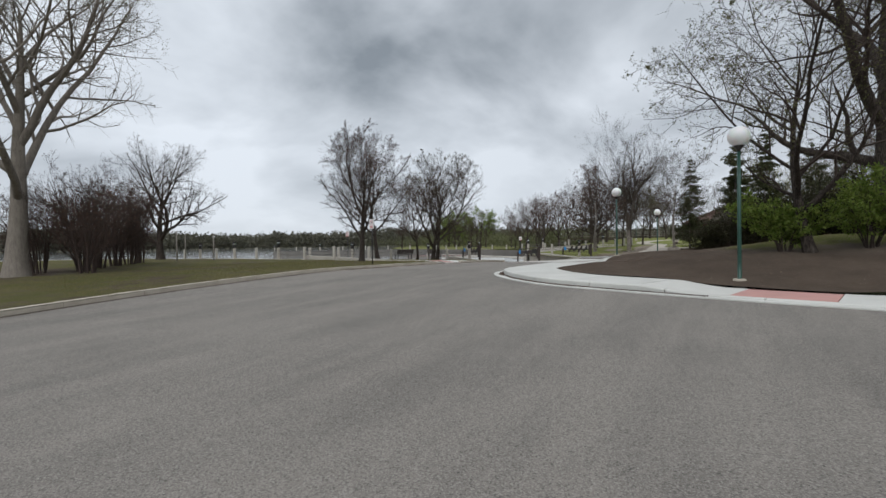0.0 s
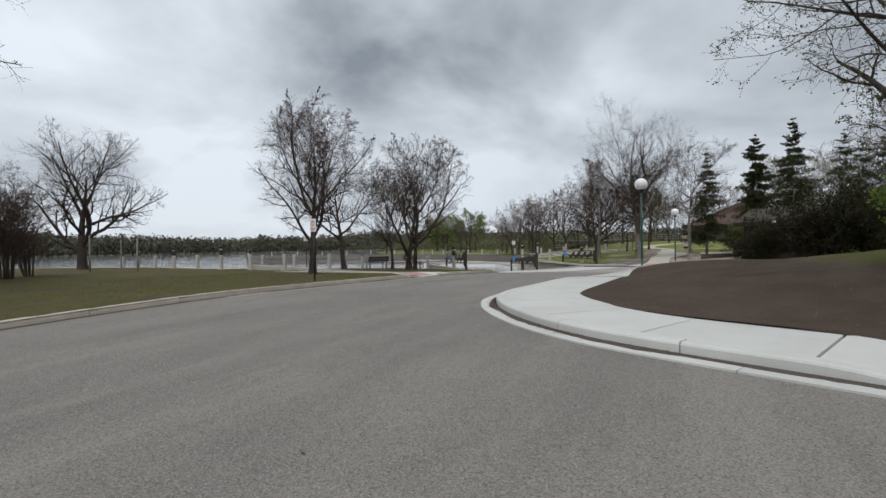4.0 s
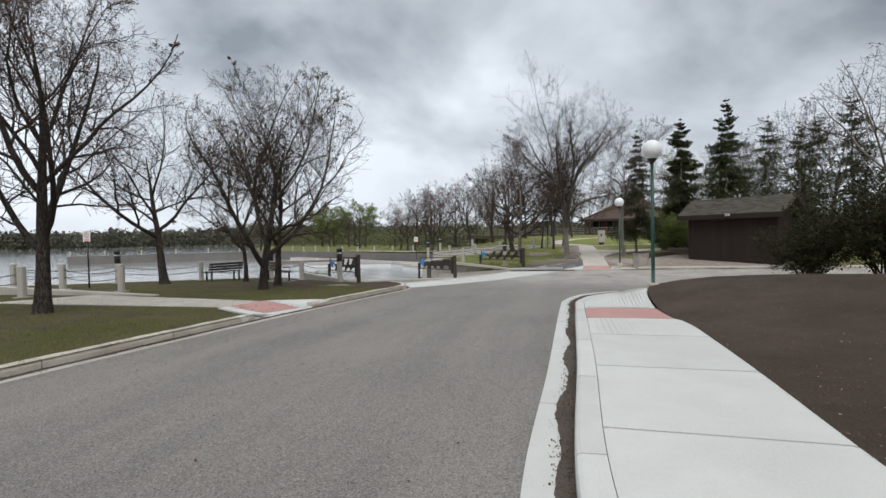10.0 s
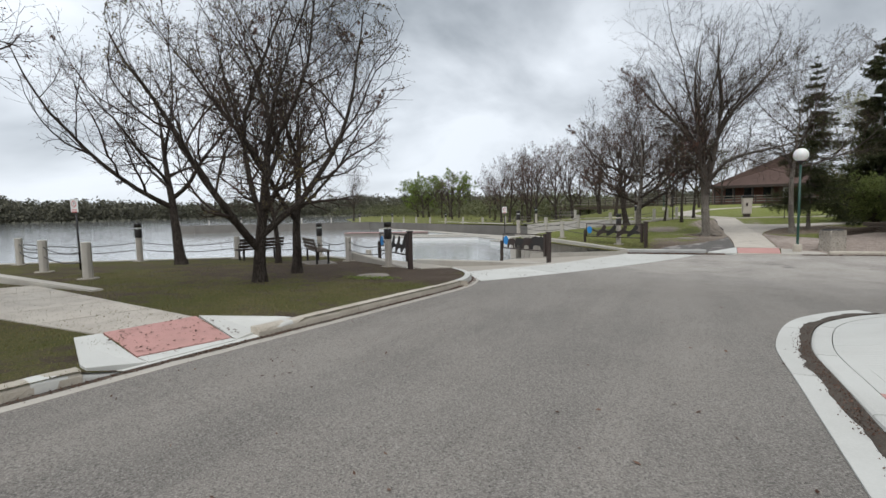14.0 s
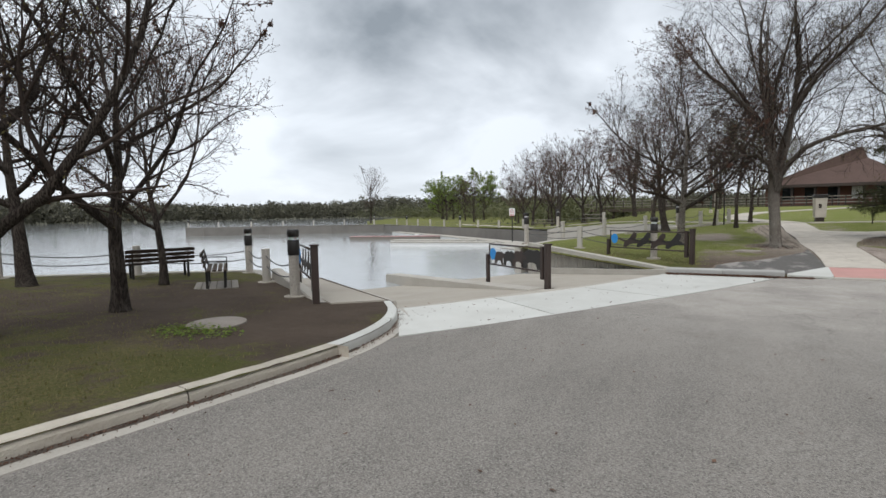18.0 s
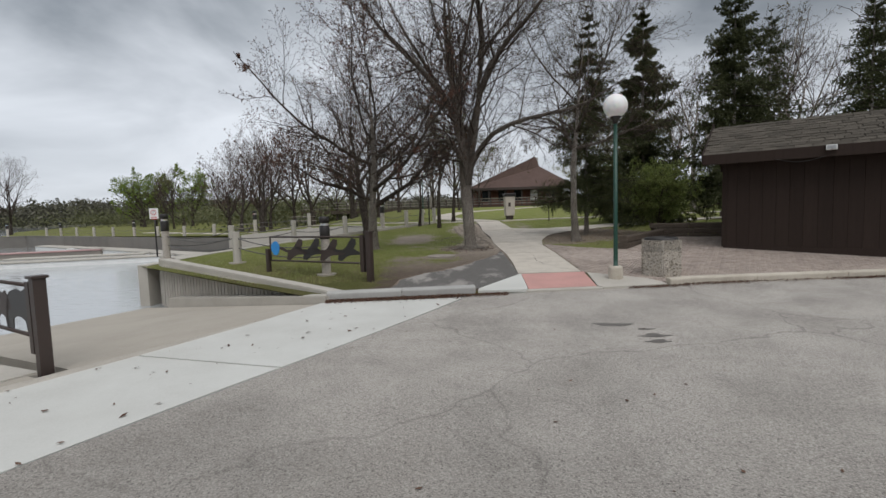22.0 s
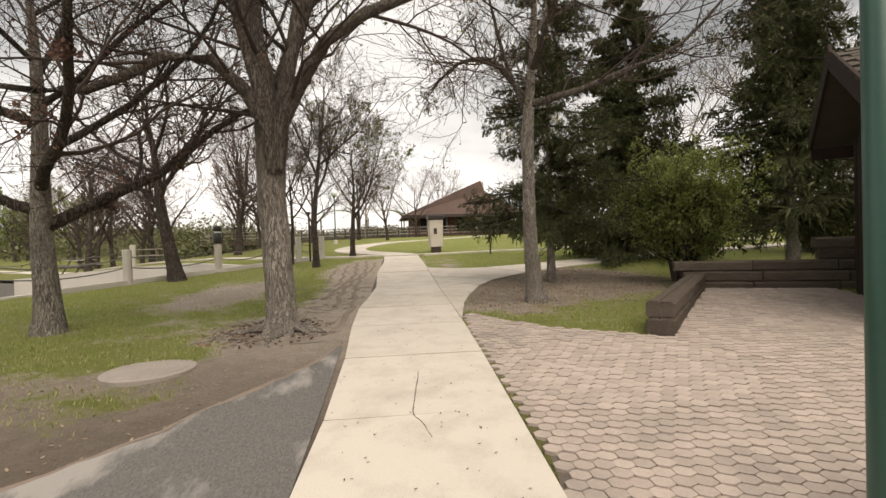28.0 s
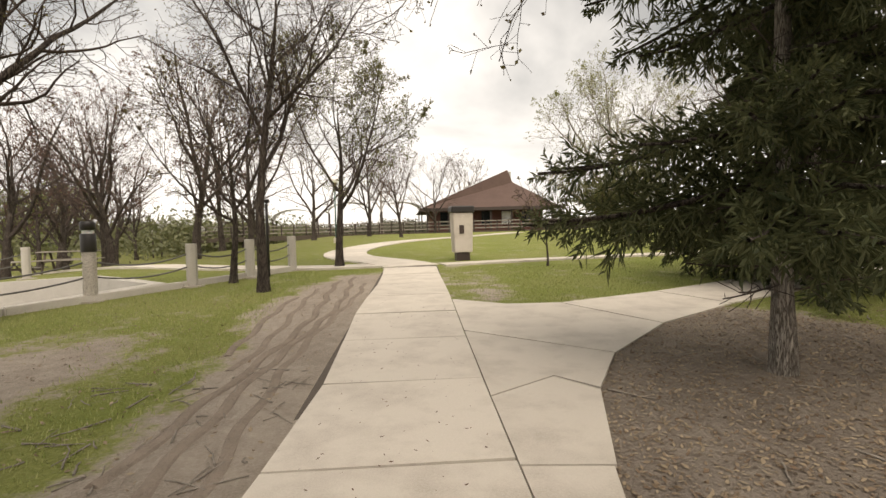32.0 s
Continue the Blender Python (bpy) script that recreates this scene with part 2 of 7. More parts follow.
def water_material():
    m, n, l, b = nodes_of("lake_water")
    b.inputs["Base Color"].default_value = (0.37, 0.385, 0.385, 1)
    b.inputs["Roughness"].default_value, b.inputs["IOR"].default_value = 0.03, 1.5
    b.inputs["Specular IOR Level"].default_value = 0.9
    a = noise_of(n, l, 1.3, 5, 0.6, 0.2, 0.8, (0.8, 2.4, 1))
    bump_of(n, l, b, a, 0.20, 0.06)
    return m


def shiny(name, color, rough, metal=0.0, vary=0.0):
    return surface(name, color, tuple(c * 0.7 for c in color), tuple(min(1, c * 1.15) for c in color), 60, 3, rough, metal, 0.1, 0.001, vary)


ASPHALT, LAWN, WATER = asphalt_material(), ground_material(), water_material()
CONCRETE_NEW = surface("new_concrete", (0.56, 0.56, 0.52), (0.40, 0.39, 0.35), (0.64, 0.63, 0.60), 55, 0.9, 0.9, 0, 0.25, 0.002, 0.05)
CONCRETE_OLD = surface("old_concrete", (0.44, 0.41, 0.36), (0.27, 0.24, 0.20), (0.55, 0.52, 0.46), 45, 1.1, 0.92, 0, 0.5, 0.004, 0.07)
CONCRETE_RAMP = surface("ramp_concrete", (0.37, 0.335, 0.28), (0.25, 0.22, 0.18), (0.45, 0.41, 0.35), 40, 0.8, 0.92, 0, 0.5, 0.004, 0.04)
CONCRETE_PATH = surface("path_concrete", (0.50, 0.455, 0.388), (0.30, 0.26, 0.215), (0.60, 0.55, 0.48), 90, 2.6, 0.9, 0, 0.5, 0.003, 0.08, None, 0.7, (0.45, 0.72))
CONCRETE_GREY = surface("grey_concrete", (0.37, 0.365, 0.345), (0.22, 0.21, 0.19), (0.47, 0.46, 0.44), 40, 1.3, 0.92, 0, 0.5, 0.004, 0.08)
AGGREGATE = surface("exposed_aggregate", (0.55, 0.50, 0.43), (0.20, 0.165, 0.135), (0.70, 0.66, 0.59), 60, 45, 0.9, 0, 1.0, 0.012, 0.05, None, 0.9)
KERB_OLD = surface("weathered_kerb", (0.50, 0.455, 0.375), (0.22, 0.17, 0.12), (0.55, 0.50, 0.43), 30, 2.2, 0.93, 0, 0.8, 0.008, 0.06)
RED_PAD = surface("red_tactile", (0.50, 0.262, 0.232), (0.31, 0.18, 0.155), (0.58, 0.36, 0.32), 50, 1.8, 0.85, 0, 0.3, 0.003, 0.04)
PAVER = surface("pink_paver", (0.385, 0.315, 0.268), (0.20, 0.165, 0.143), (0.48, 0.42, 0.365), 60, 3.0, 0.92, 0, 0.6, 0.005, 0.13)
PAVER_FIELD = surface("pink_paver_field", (0.385, 0.315, 0.268), (0.20, 0.165, 0.143), (0.48, 0.42, 0.365), 60, 3.0, 0.92, 0, 0.6, 0.005, 0.13, island=True)
SOIL_DIRT = surface("gutter_soil", (0.115, 0.098, 0.082), (0.045, 0.034, 0.027), (0.19, 0.165, 0.14), 60, 2.2, 0.95, 0, 1.0, 0.01, 0)
MUD = surface("drying_mud", (0.25, 0.205, 0.167), (0.12, 0.095, 0.076), (0.32, 0.27, 0.22), 50, 5, 0.95, 0, 1.0, 0.01, 0)
GREEN_PAINT = shiny("green_painted_steel", (0.014, 0.058, 0.040), 0.4)
BLACK_PAINT = shiny("black_painted_steel", (0.022, 0.019, 0.017), 0.45)
BROWN_STEEL = shiny("brown_painted_steel", (0.045, 0.03, 0.024), 0.5)
BLUE_PAINT = shiny("blue_painted_steel", (0.03, 0.25, 0.62), 0.45)
GALVANISED = shiny("galvanised_steel", (0.42, 0.43, 0.43), 0.5, 0.7)
WHITE_PAINT = shiny("white_paint", (0.76, 0.76, 0.74), 0.5)
BLACK_INK = shiny("black_ink", (0.03, 0.03, 0.03), 0.6)
RED_INK = shiny("red_ink", (0.55, 0.03, 0.03), 0.6)
CHAIN = shiny("rusty_chain", (0.12, 0.115, 0.11), 0.7, 0.3)
DARK_BOARD = surface("dark_stained_board", (0.032, 0.022, 0.018), (0.02, 0.014, 0.011), (0.052, 0.037, 0.03), 20, 2.5, 0.75, 0, 0.5, 0.003, 0.10, (6, 6, 0.35))
TIMBER = surface("weathered_timber", (0.085, 0.067, 0.053), (0.025, 0.019, 0.016), (0.21, 0.175, 0.14), 18, 2.0, 0.9, 0, 0.8, 0.008, 0.15, (0.5, 5, 5))
PLANK_GREY = surface("silvered_plank", (0.24, 0.215, 0.185), (0.13, 0.115, 0.10), (0.34, 0.31, 0.27), 20, 2.0, 0.9, 0, 0.6, 0.005, 0.12, (0.6, 5, 5))
SHINGLE = surface("asphalt_shingle", (0.075, 0.066, 0.054), (0.038, 0.033, 0.028), (0.13, 0.115, 0.095), 70, 3.0, 0.95, 0, 0.8, 0.006, 0.22)
ROOF_BROWN = surface("brown_cedar_roof", (0.098, 0.065, 0.054), (0.06, 0.040, 0.034), (0.14, 0.098, 0.084), 12, 0.8, 0.9, 0, 0.5, 0.02, 0.1)
BRICK_WALL = surface("red_brick", (0.16, 0.078, 0.062), (0.10, 0.048, 0.04), (0.21, 0.115, 0.092), 14, 1.0, 0.9, 0, 0.4, 0.01, 0.1)
GLASS_DARK = shiny("dark_glass", (0.02, 0.024, 0.027), 0.08)


def bark_material(name, ridge, groove, lichen, scale, flat, dark_above=None):
    """Furrowed bark: long ridges parted by dark cracks."""
    m, n, l, b = nodes_of(name)
    c = n.new("ShaderNodeTexCoord")
    mp = n.new("ShaderNodeMapping")
    mp.inputs["Scale"].default_value = (scale, scale, scale * flat)
    l.new(c.outputs["Object"], mp.inputs[0])
    wob = n.new("ShaderNodeTexNoise")
    wob.inputs["Scale"].default_value, wob.inputs["Detail"].default_value = 1.3, 4
    l.new(mp.outputs[0], wob.inputs["Vector"])
    add = n.new("ShaderNodeMix")
    add.data_type, add.blend_type = "RGBA", "LINEAR_LIGHT"
    add.inputs[0].default_value = 0.25
    l.new(mp.outputs[0], add.inputs[6])
    l.new(wob.outputs["Color"], add.inputs[7])
    v = n.new("ShaderNodeTexNoise")
    v.inputs["Scale"].default_value, v.inputs["Detail"].default_value, v.inputs["Roughness"].default_value = 1.0, 3.0, 0.5
    l.new(add.outputs[2], v.inputs["Vector"])
    fold = n.new("ShaderNodeMath")
    fold.operation = "SUBTRACT"
    l.new(v.outputs[0], fold.inputs[0])
    fold.inputs[1].default_value = 0.5
    away = n.new("ShaderNodeMath")
    away.operation = "ABSOLUTE"
    l.new(fold.outputs[0], away.inputs[0])
    r = n.new("ShaderNodeMapRange")
    r.inputs["From Min"].default_value, r.inputs["From Max"].default_value = 0.0, 0.085
    l.new(away.outputs[0], r.inputs["Value"])
    fine = noise_of(n, l, 60, 4, 0.7, 0.3, 0.7, (1, 1, 0.35))
    patch = noise_of(n, l, 2.2, 5, 0.6, 0.4, 0.7)
    top = mixer(n, l, fine, ridge, tuple(x * 0.68 for x in ridge))
    top = mixer(n, l, patch, top, lichen)
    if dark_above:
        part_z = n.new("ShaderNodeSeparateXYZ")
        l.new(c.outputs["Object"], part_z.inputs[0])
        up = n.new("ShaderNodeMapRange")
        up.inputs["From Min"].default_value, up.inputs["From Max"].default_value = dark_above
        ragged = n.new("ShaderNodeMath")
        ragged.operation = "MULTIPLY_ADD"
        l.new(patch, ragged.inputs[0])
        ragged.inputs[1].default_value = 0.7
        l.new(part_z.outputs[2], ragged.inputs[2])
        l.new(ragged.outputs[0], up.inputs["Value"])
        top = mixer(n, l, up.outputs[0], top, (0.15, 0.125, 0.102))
    l.new(mixer(n, l, r.outputs[0], groove, top), b.inputs["Base Color"])
    b.inputs["Roughness"].default_value = 0.95
    bump_of(n, l, b, mixer(n, l, 0.2, r.outputs[0], fine), 1.0, 0.025)
    return m


BARK = bark_material("furrowed_bark", (0.36, 0.32, 0.275), (0.125, 0.10, 0.082), (0.40, 0.37, 0.32), 84, 0.10)
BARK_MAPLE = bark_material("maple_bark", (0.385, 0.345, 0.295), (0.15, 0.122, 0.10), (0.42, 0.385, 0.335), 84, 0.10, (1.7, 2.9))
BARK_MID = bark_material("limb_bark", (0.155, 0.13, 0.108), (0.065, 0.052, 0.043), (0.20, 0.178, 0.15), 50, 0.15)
BARK_DARK = bark_material("dark_bark", (0.092, 0.074, 0.062), (0.034, 0.027, 0.023), (0.125, 0.107, 0.09), 34, 0.15)
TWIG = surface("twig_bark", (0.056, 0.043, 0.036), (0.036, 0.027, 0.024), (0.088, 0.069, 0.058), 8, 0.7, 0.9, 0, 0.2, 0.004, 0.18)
# paler than TWIG, for the park trees and shore shrubs farther away
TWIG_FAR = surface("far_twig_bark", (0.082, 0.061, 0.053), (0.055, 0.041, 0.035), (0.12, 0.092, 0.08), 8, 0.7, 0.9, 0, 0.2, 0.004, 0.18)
BARK_PALE = surface("pale_bark", (0.25, 0.22, 0.185), (0.13, 0.11, 0.09), (0.36, 0.32, 0.28), 12, 4, 0.95, 0, 0.8, 0.02, 0.15, (2.5, 2.5, 0.6), 0.8)


def leaf_material(name, a, c, through_light=0.3):
    m, n, l, b = nodes_of(name)
    geo = n.new("ShaderNodeNewGeometry")
    l.new(mixer(n, l, geo.outputs["Random Per Island"], a, c), b.inputs["Base Color"])
    b.inputs["Roughness"].default_value = 0.6
    b.inputs["Transmission Weight"].default_value = 0.0
    t = n.new("ShaderNodeBsdfTranslucent")
    l.new(mixer(n, l, geo.outputs["Random Per Island"], a, c), t.inputs[0])
    x = n.new("ShaderNodeMixShader")
    x.inputs[0].default_value = through_light
    l.new(b.outputs[0], x.inputs[1])
    l.new(t.outputs[0], x.inputs[2])
    l.new(x.outputs[0], n["Material Output"].inputs[0])
    return m


BUD = leaf_material("opening_buds", (0.12, 0.085, 0.06), (0.17, 0.15, 0.06))
BUD_RED = leaf_material("reddish_buds", (0.115, 0.055, 0.045), (0.16, 0.10, 0.07))
LEAF_SPRING = leaf_material("spring_leaves", (0.12, 0.19, 0.03), (0.24, 0.29, 0.065), 0.5)
LEAF_FRESH = leaf_material("fresh_shrub_leaves", (0.13, 0.175, 0.04), (0.25, 0.285, 0.085), 0.5)
LEAF_OLIVE = leaf_material("olive_leaves", (0.10, 0.115, 0.04), (0.17, 0.16, 0.07), 0.35)
NEEDLE = leaf_material("spruce_needles", (0.046, 0.058, 0.027), (0.130, 0.136, 0.064), 0.25)
THICKET = leaf_material("dark_thicket_leaves", (0.026, 0.028, 0.013), (0.062, 0.060, 0.028), 0.12)
LEAF_PALE = leaf_material("pale_willow_leaves", (0.20, 0.21, 0.075), (0.30, 0.30, 0.13), 0.4)
OLD_ASPHALT = surface("old_asphalt", (0.30, 0.28, 0.255), (0.065, 0.06, 0.055), (0.27, 0.255, 0.235), 50, 1.0, 0.92, 0, 0.7, 0.006, 0, (1.6, 0.7, 1), 0.95, (0.40, 0.49))
GRASS_BLADE = leaf_material("grass_blades", (0.125, 0.128, 0.042), (0.225, 0.19, 0.085), 0.3)
DEAD_LEAF = leaf_material("dead_leaves", (0.15, 0.10, 0.065), (0.36, 0.29, 0.20), 0.1)
CHIP = leaf_material("bark_litter", (0.065, 0.034, 0.024), (0.17, 0.105, 0.075), 0.0)
m_globe, n_g, l_g, GLOBE_B = nodes_of("opal_globe")
GLOBE_B.inputs["Base Color"].default_value = (0.80, 0.80, 0.78, 1)
GLOBE_B.inputs["Roughness"].default_value = 0.3
GLOBE_B.inputs["Subsurface Weight"].default_value = 0.15
GLOBE = m_globe


# rough, porous surfaces mirror hardly anything
for rough_one, gloss in ((LAWN, 0.08), (ASPHALT, 0.22), (SHINGLE, 0.12), (DARK_BOARD, 0.14), (TIMBER, 0.15), (BARK, 0.12), (BARK_MAPLE, 0.12), (BARK_DARK, 0.12), (BARK_MID, 0.12), (BARK_PALE, 0.15), (TWIG, 0.12), (TWIG_FAR, 0.12), (THICKET, 0.12), (NEEDLE, 0.15), (SOIL_DIRT, 0.08), (MUD, 0.08), (CHIP, 0.1),
                         (DEAD_LEAF, 0.15), (BUD, 0.15), (BUD_RED, 0.15), (LEAF_OLIVE, 0.2), (LEAF_SPRING, 0.25), (GRASS_BLADE, 0.15), (ROOF_BROWN, 0.15), (BRICK_WALL, 0.15)):
    rough_one.node_tree.nodes["Principled BSDF"].inputs["Specular IOR Level"].default_value = gloss


# ---- building helpers ----
def thing(name, x, y, z, turn=0.0, label="", category="", group=""):
    """An Empty at a thing's base, to parent its parts."""
    ob = new(name)
    ob.empty_display_size = 0.1
    ob.matrix_basis = pose(x, y, z, 0, 0, turn)
    return tagged(ob, label, category, group)


def part(name, bm, material, parent=None, label="", smooth=False):
    """Links a bmesh as one mesh object under a thing or a part."""
    me = bpy.data.meshes.new(name)
    bm.to_mesh(me)
    bm.free()
    return mesh_part(name, me, material, parent, label, smooth)


def mesh_part(name, me, material, parent=None, label="", smooth=False):
    if material and not me.materials:
        me.materials.append(material)
    if smooth:
        me.polygons.foreach_set("use_smooth", [True] * len(me.polygons))
    ob = new(name, me)
    ob.parent = parent
    if label:
        ob["label"] = label
    return ob


def arrays_mesh(name, verts, quads):
    """A mesh from numpy arrays of places and of faces with three or four corners each."""
    me = bpy.data.meshes.new(name)
    verts, quads = np.asarray(verts, np.float32), np.asarray(quads, np.int32)
    me.vertices.add(len(verts))
    me.vertices.foreach_set("co", verts.ravel())
    k = quads.shape[1]
    me.loops.add(quads.size)
    me.loops.foreach_set("vertex_index", quads.ravel())
    me.polygons.add(len(quads))
    me.polygons.foreach_set("loop_start", np.arange(len(quads), dtype=np.int32) * k)
    me.update(calc_edges=True)
    return me


def box(bm, x0, x1, y0, y1, z0, z1, m=None):
    v = [bm.verts.new((x, y, z)) for z in (z0, z1) for y in (y0, y1) for x in (x0, x1)]
    for f in ((0, 2, 3, 1), (4, 5, 7, 6), (0, 1, 5, 4), (2, 6, 7, 3), (0, 4, 6, 2), (1, 3, 7, 5)):
        bm.faces.new([v[i] for i in f])
    if m is not None:
        bmesh.ops.transform(bm, matrix=m, verts=v)
    return v


def slab(x0, x1, y0, y1, z0, z1, bevel=0.006):
    bm = bmesh.new()
    box(bm, x0, x1, y0, y1, z0, z1)
    if bevel:
        bmesh.ops.bevel(bm, geom=bm.edges[:], offset=bevel, segments=1, affect="EDGES")
    return bm


def lathe(bm, profile, sides=16, m=None):
    """Rings of radius and height, closed at both ends."""
    rings = []
    for r, z in profile:
        rings.append([bm.verts.new((r * math.cos(2 * math.pi * i / sides), r * math.sin(2 * math.pi * i / sides), z)) for i in range(sides)])
    for a, b in zip(rings, rings[1:]):
        for i in range(sides):
            bm.faces.new((a[i], a[(i + 1) % sides], b[(i + 1) % sides], b[i]))
    bm.faces.new(rings[0][::-1])
    bm.faces.new(rings[-1])
    if m is not None:
        bmesh.ops.transform(bm, matrix=m, verts=[v for r in rings for v in r])


def prism(bm, outline, z0, z1, m=None):
    """An upright block over an outline in x and y."""
    lo = [bm.verts.new((x, y, z0)) for x, y in outline]
    hi = [bm.verts.new((x, y, z1)) for x, y in outline]
    k = len(outline)
    bm.faces.new(lo[::-1])
    bm.faces.new(hi)
    for i in range(k):
        bm.faces.new((lo[i], lo[(i + 1) % k], hi[(i + 1) % k], hi[i]))
    if m is not None:
        bmesh.ops.transform(bm, matrix=m, verts=lo + hi)


def rod(bm, a, b, r, sides=8):
    a, b = Vector(a), Vector(b)
    d = b - a
    lathe(bm, [(r, 0), (r, d.length)], sides, Matrix.Translation(a) @ d.to_track_quat("Z", "Y").to_matrix().to_4x4())


def smooth_line(points, step=0.5):
    """A rounded line through a few places, at even steps."""
    p = np.array(points, float)
    p = np.vstack([2 * p[0] - p[1], p, 2 * p[-1] - p[-2]])
    out = []
    for i in range(1, len(p) - 2):
        k = max(2, int(np.linalg.norm(p[i + 1] - p[i]) / step))
        for j in range(k):
            t = j / k
            out.append(0.5 * (2 * p[i] + (p[i + 1] - p[i - 1]) * t + (2 * p[i - 1] - 5 * p[i] + 4 * p[i + 1] - p[i + 2]) * t * t
                              + (3 * p[i] - p[i - 1] - 3 * p[i + 1] + p[i + 2]) * t ** 3))
    out.append(p[-2])
    return np.array(out)


def inside(poly, x, y):
    """Which of the places lie inside a closed outline."""
    x, y = np.asarray(x, float), np.asarray(y, float)
    r = np.zeros(x.shape, bool)
    px, py = np.asarray(poly)[:, 0], np.asarray(poly)[:, 1]
    j = len(px) - 1
    for i in range(len(px)):
        c = (py[i] > y) != (py[j] > y)
        with np.errstate(divide="ignore", invalid="ignore"):
            r ^= c & (x < (px[j] - px[i]) * (y - py[i]) / (py[j] - py[i] + 1e-12) + px[i])
        j = i
    return r


def far_from(line, x, y):
    """The distance of places from a line."""
    d = np.full(np.shape(x), 1e9)
    for a, b in zip(np.asarray(line)[:-1], np.asarray(line)[1:]):
        e = b - a
        t = np.clip(((x - a[0]) * e[0] + (y - a[1]) * e[1]) / (e @ e + 1e-12), 0, 1)
        d = np.minimum(d, np.hypot(x - a[0] - t * e[0], y - a[1] - t * e[1]))
    return d


def ease(a, b, x):
    t = np.clip((np.asarray(x, float) - a) / (b - a), 0, 1)
    return t * t * (3 - 2 * t)


# ---- the lie of the land ----
RISE_Y = (-60, 0, 8, 14, 20, 24, 28, 32, 36, 38, 41, 44, 46, 48, 52, 60, 75, 100, 160)
RISE_Z = (-0.5, 0, 0.28, 0.45, 0.42, 0.38, 0.28, 0.1, -0.05, -0.06, 0, 0.2, 0.38, 0.48, 0.56, 0.95, 1.5, 2.2, 2.5)
WATER_Z = -0.8


def road_z(x, y):
    z = sum(np.interp(np.asarray(y, float) + d, RISE_Y, RISE_Z) for d in (-1.2, -0.6, 0, 0.6, 1.2)) / 5
    shore = ease(-12, -26, x) * ease(44, 52, y)
    return z * (1 - shore) + 0.3 * shore


LEFT_KERB = smooth_line([(-6, -45), (-10.1, -8), (-11.5, 0), (-12.4, 4), (-13.02, 8), (-13.32, 12), (-13.12, 17), (-12.74, 22), (-12.38, 26), (-12.25, 29.6), (-12.55, 31.4), (-13.2, 32.7), (-14.0, 33.6)], 0.4)
RIGHT_KERB = smooth_line([(30, 5.5), (8, 8.9), (3, 10.1), (0.3, 10.8), (-1.4, 11.35), (-3.6, 12.25), (-5.0, 13.4), (-6.0, 14.9), (-6.45, 16.6), (-6.42, 20), (-6.37, 25), (-6.27, 27.0), (-5.6, 28.9), (-4.0, 30.2), (0, 30.9), (30, 31.2)], 0.4)
NORTH_KERB = smooth_line([(-9.7, 41.35), (-6.8, 41.55), (-5.75, 41.6), (-4.3, 41.7), (-2.85, 41.85), (1.3, 42.1), (30, 42.8)], 0.5)
SHORE = smooth_line([(-80, -60), (-62, -10), (-52, 18), (-47.5, 29.2), (-41, 28.2), (-34.8, 27.0), (-30.2, 26.4), (-28.5, 28.4), (-26.6, 31.2), (-24.6, 34.1), (-22.0, 36.5)], 1.0)
ROAD = np.vstack([LEFT_KERB[:-2], [(-12.35, 31.35), (-11.75, 32.65), (-10.0, 36.4), (-8.8, 38.45), (-7.4, 40.7), (-6.9, 41.5)], NORTH_KERB[NORTH_KERB[:, 0] > -6.7], [(45, 43), (45, 31.2)],
                  RIGHT_KERB[::-1], [(40, 0), (40, -45)]])
APRON = np.array([LEFT_KERB[-2], LEFT_KERB[-1], (-9.7, 41.35), (-6.9, 41.5), (-7.4, 40.7), (-8.8, 38.45), (-10.0, 36.4), (-11.75, 32.65), (-12.35, 31.35)])
RAMP_AXIS = np.array((-0.82, 0.572))
LAKE = np.vstack([SHORE, [(-19.2, 35.3), (-18.5, 36.1), (-14.0, 33.6), (-9.7, 41.35), (-16.3, 46.0), (-15.6, 49), (-14.4, 52.2), (-12.2, 55.5), (-10.6, 58.8), (-13.5, 61), (-20, 61.5), (-52, 82.2), (-65.5, 74.4), (-75.6, 66.1),
                          (-77.1, 67.6), (-66.2, 77), (-58, 86), (-80, 112), (-110, 160), (-220, 420), (-1400, 560), (-1400, -700), (-120, -300)]])


def beside(line, off):
    """A line drawn off to the left of another."""
    d = np.gradient(line, axis=0)
    d /= np.linalg.norm(d, axis=1)[:, None] + 1e-9
    return line + np.stack([-d[:, 1], d[:, 0]], 1) * off


WALK_STRIP = RIGHT_KERB[(RIGHT_KERB[:, 0] < 9) & ((RIGHT_KERB[:, 1] < 25) | (RIGHT_KERB[:, 0] < -3.2))]
WALK_STRIP = np.vstack([WALK_STRIP, beside(WALK_STRIP, -1.68)[::-1]])
ISLAND = np.vstack([RIGHT_KERB, [(45, 31.2), (45, 5)]])


def lift_at(x, y):
    """Height of the island's kerb and sidewalk over the road: it falls to the crossings."""
    x, y = np.asarray(x, float), np.asarray(y, float)
    k = 1 - 0.8 * ease(21.6, 25.5, y) * ease(-3.5, -5.5, x) - 0.8 * ease(2.6, 1.1, np.abs(x - 1.1)) * ease(14, 12, y) - 0.7 * ease(27, 29, y)
    return 0.15 * np.maximum(0.15, k)


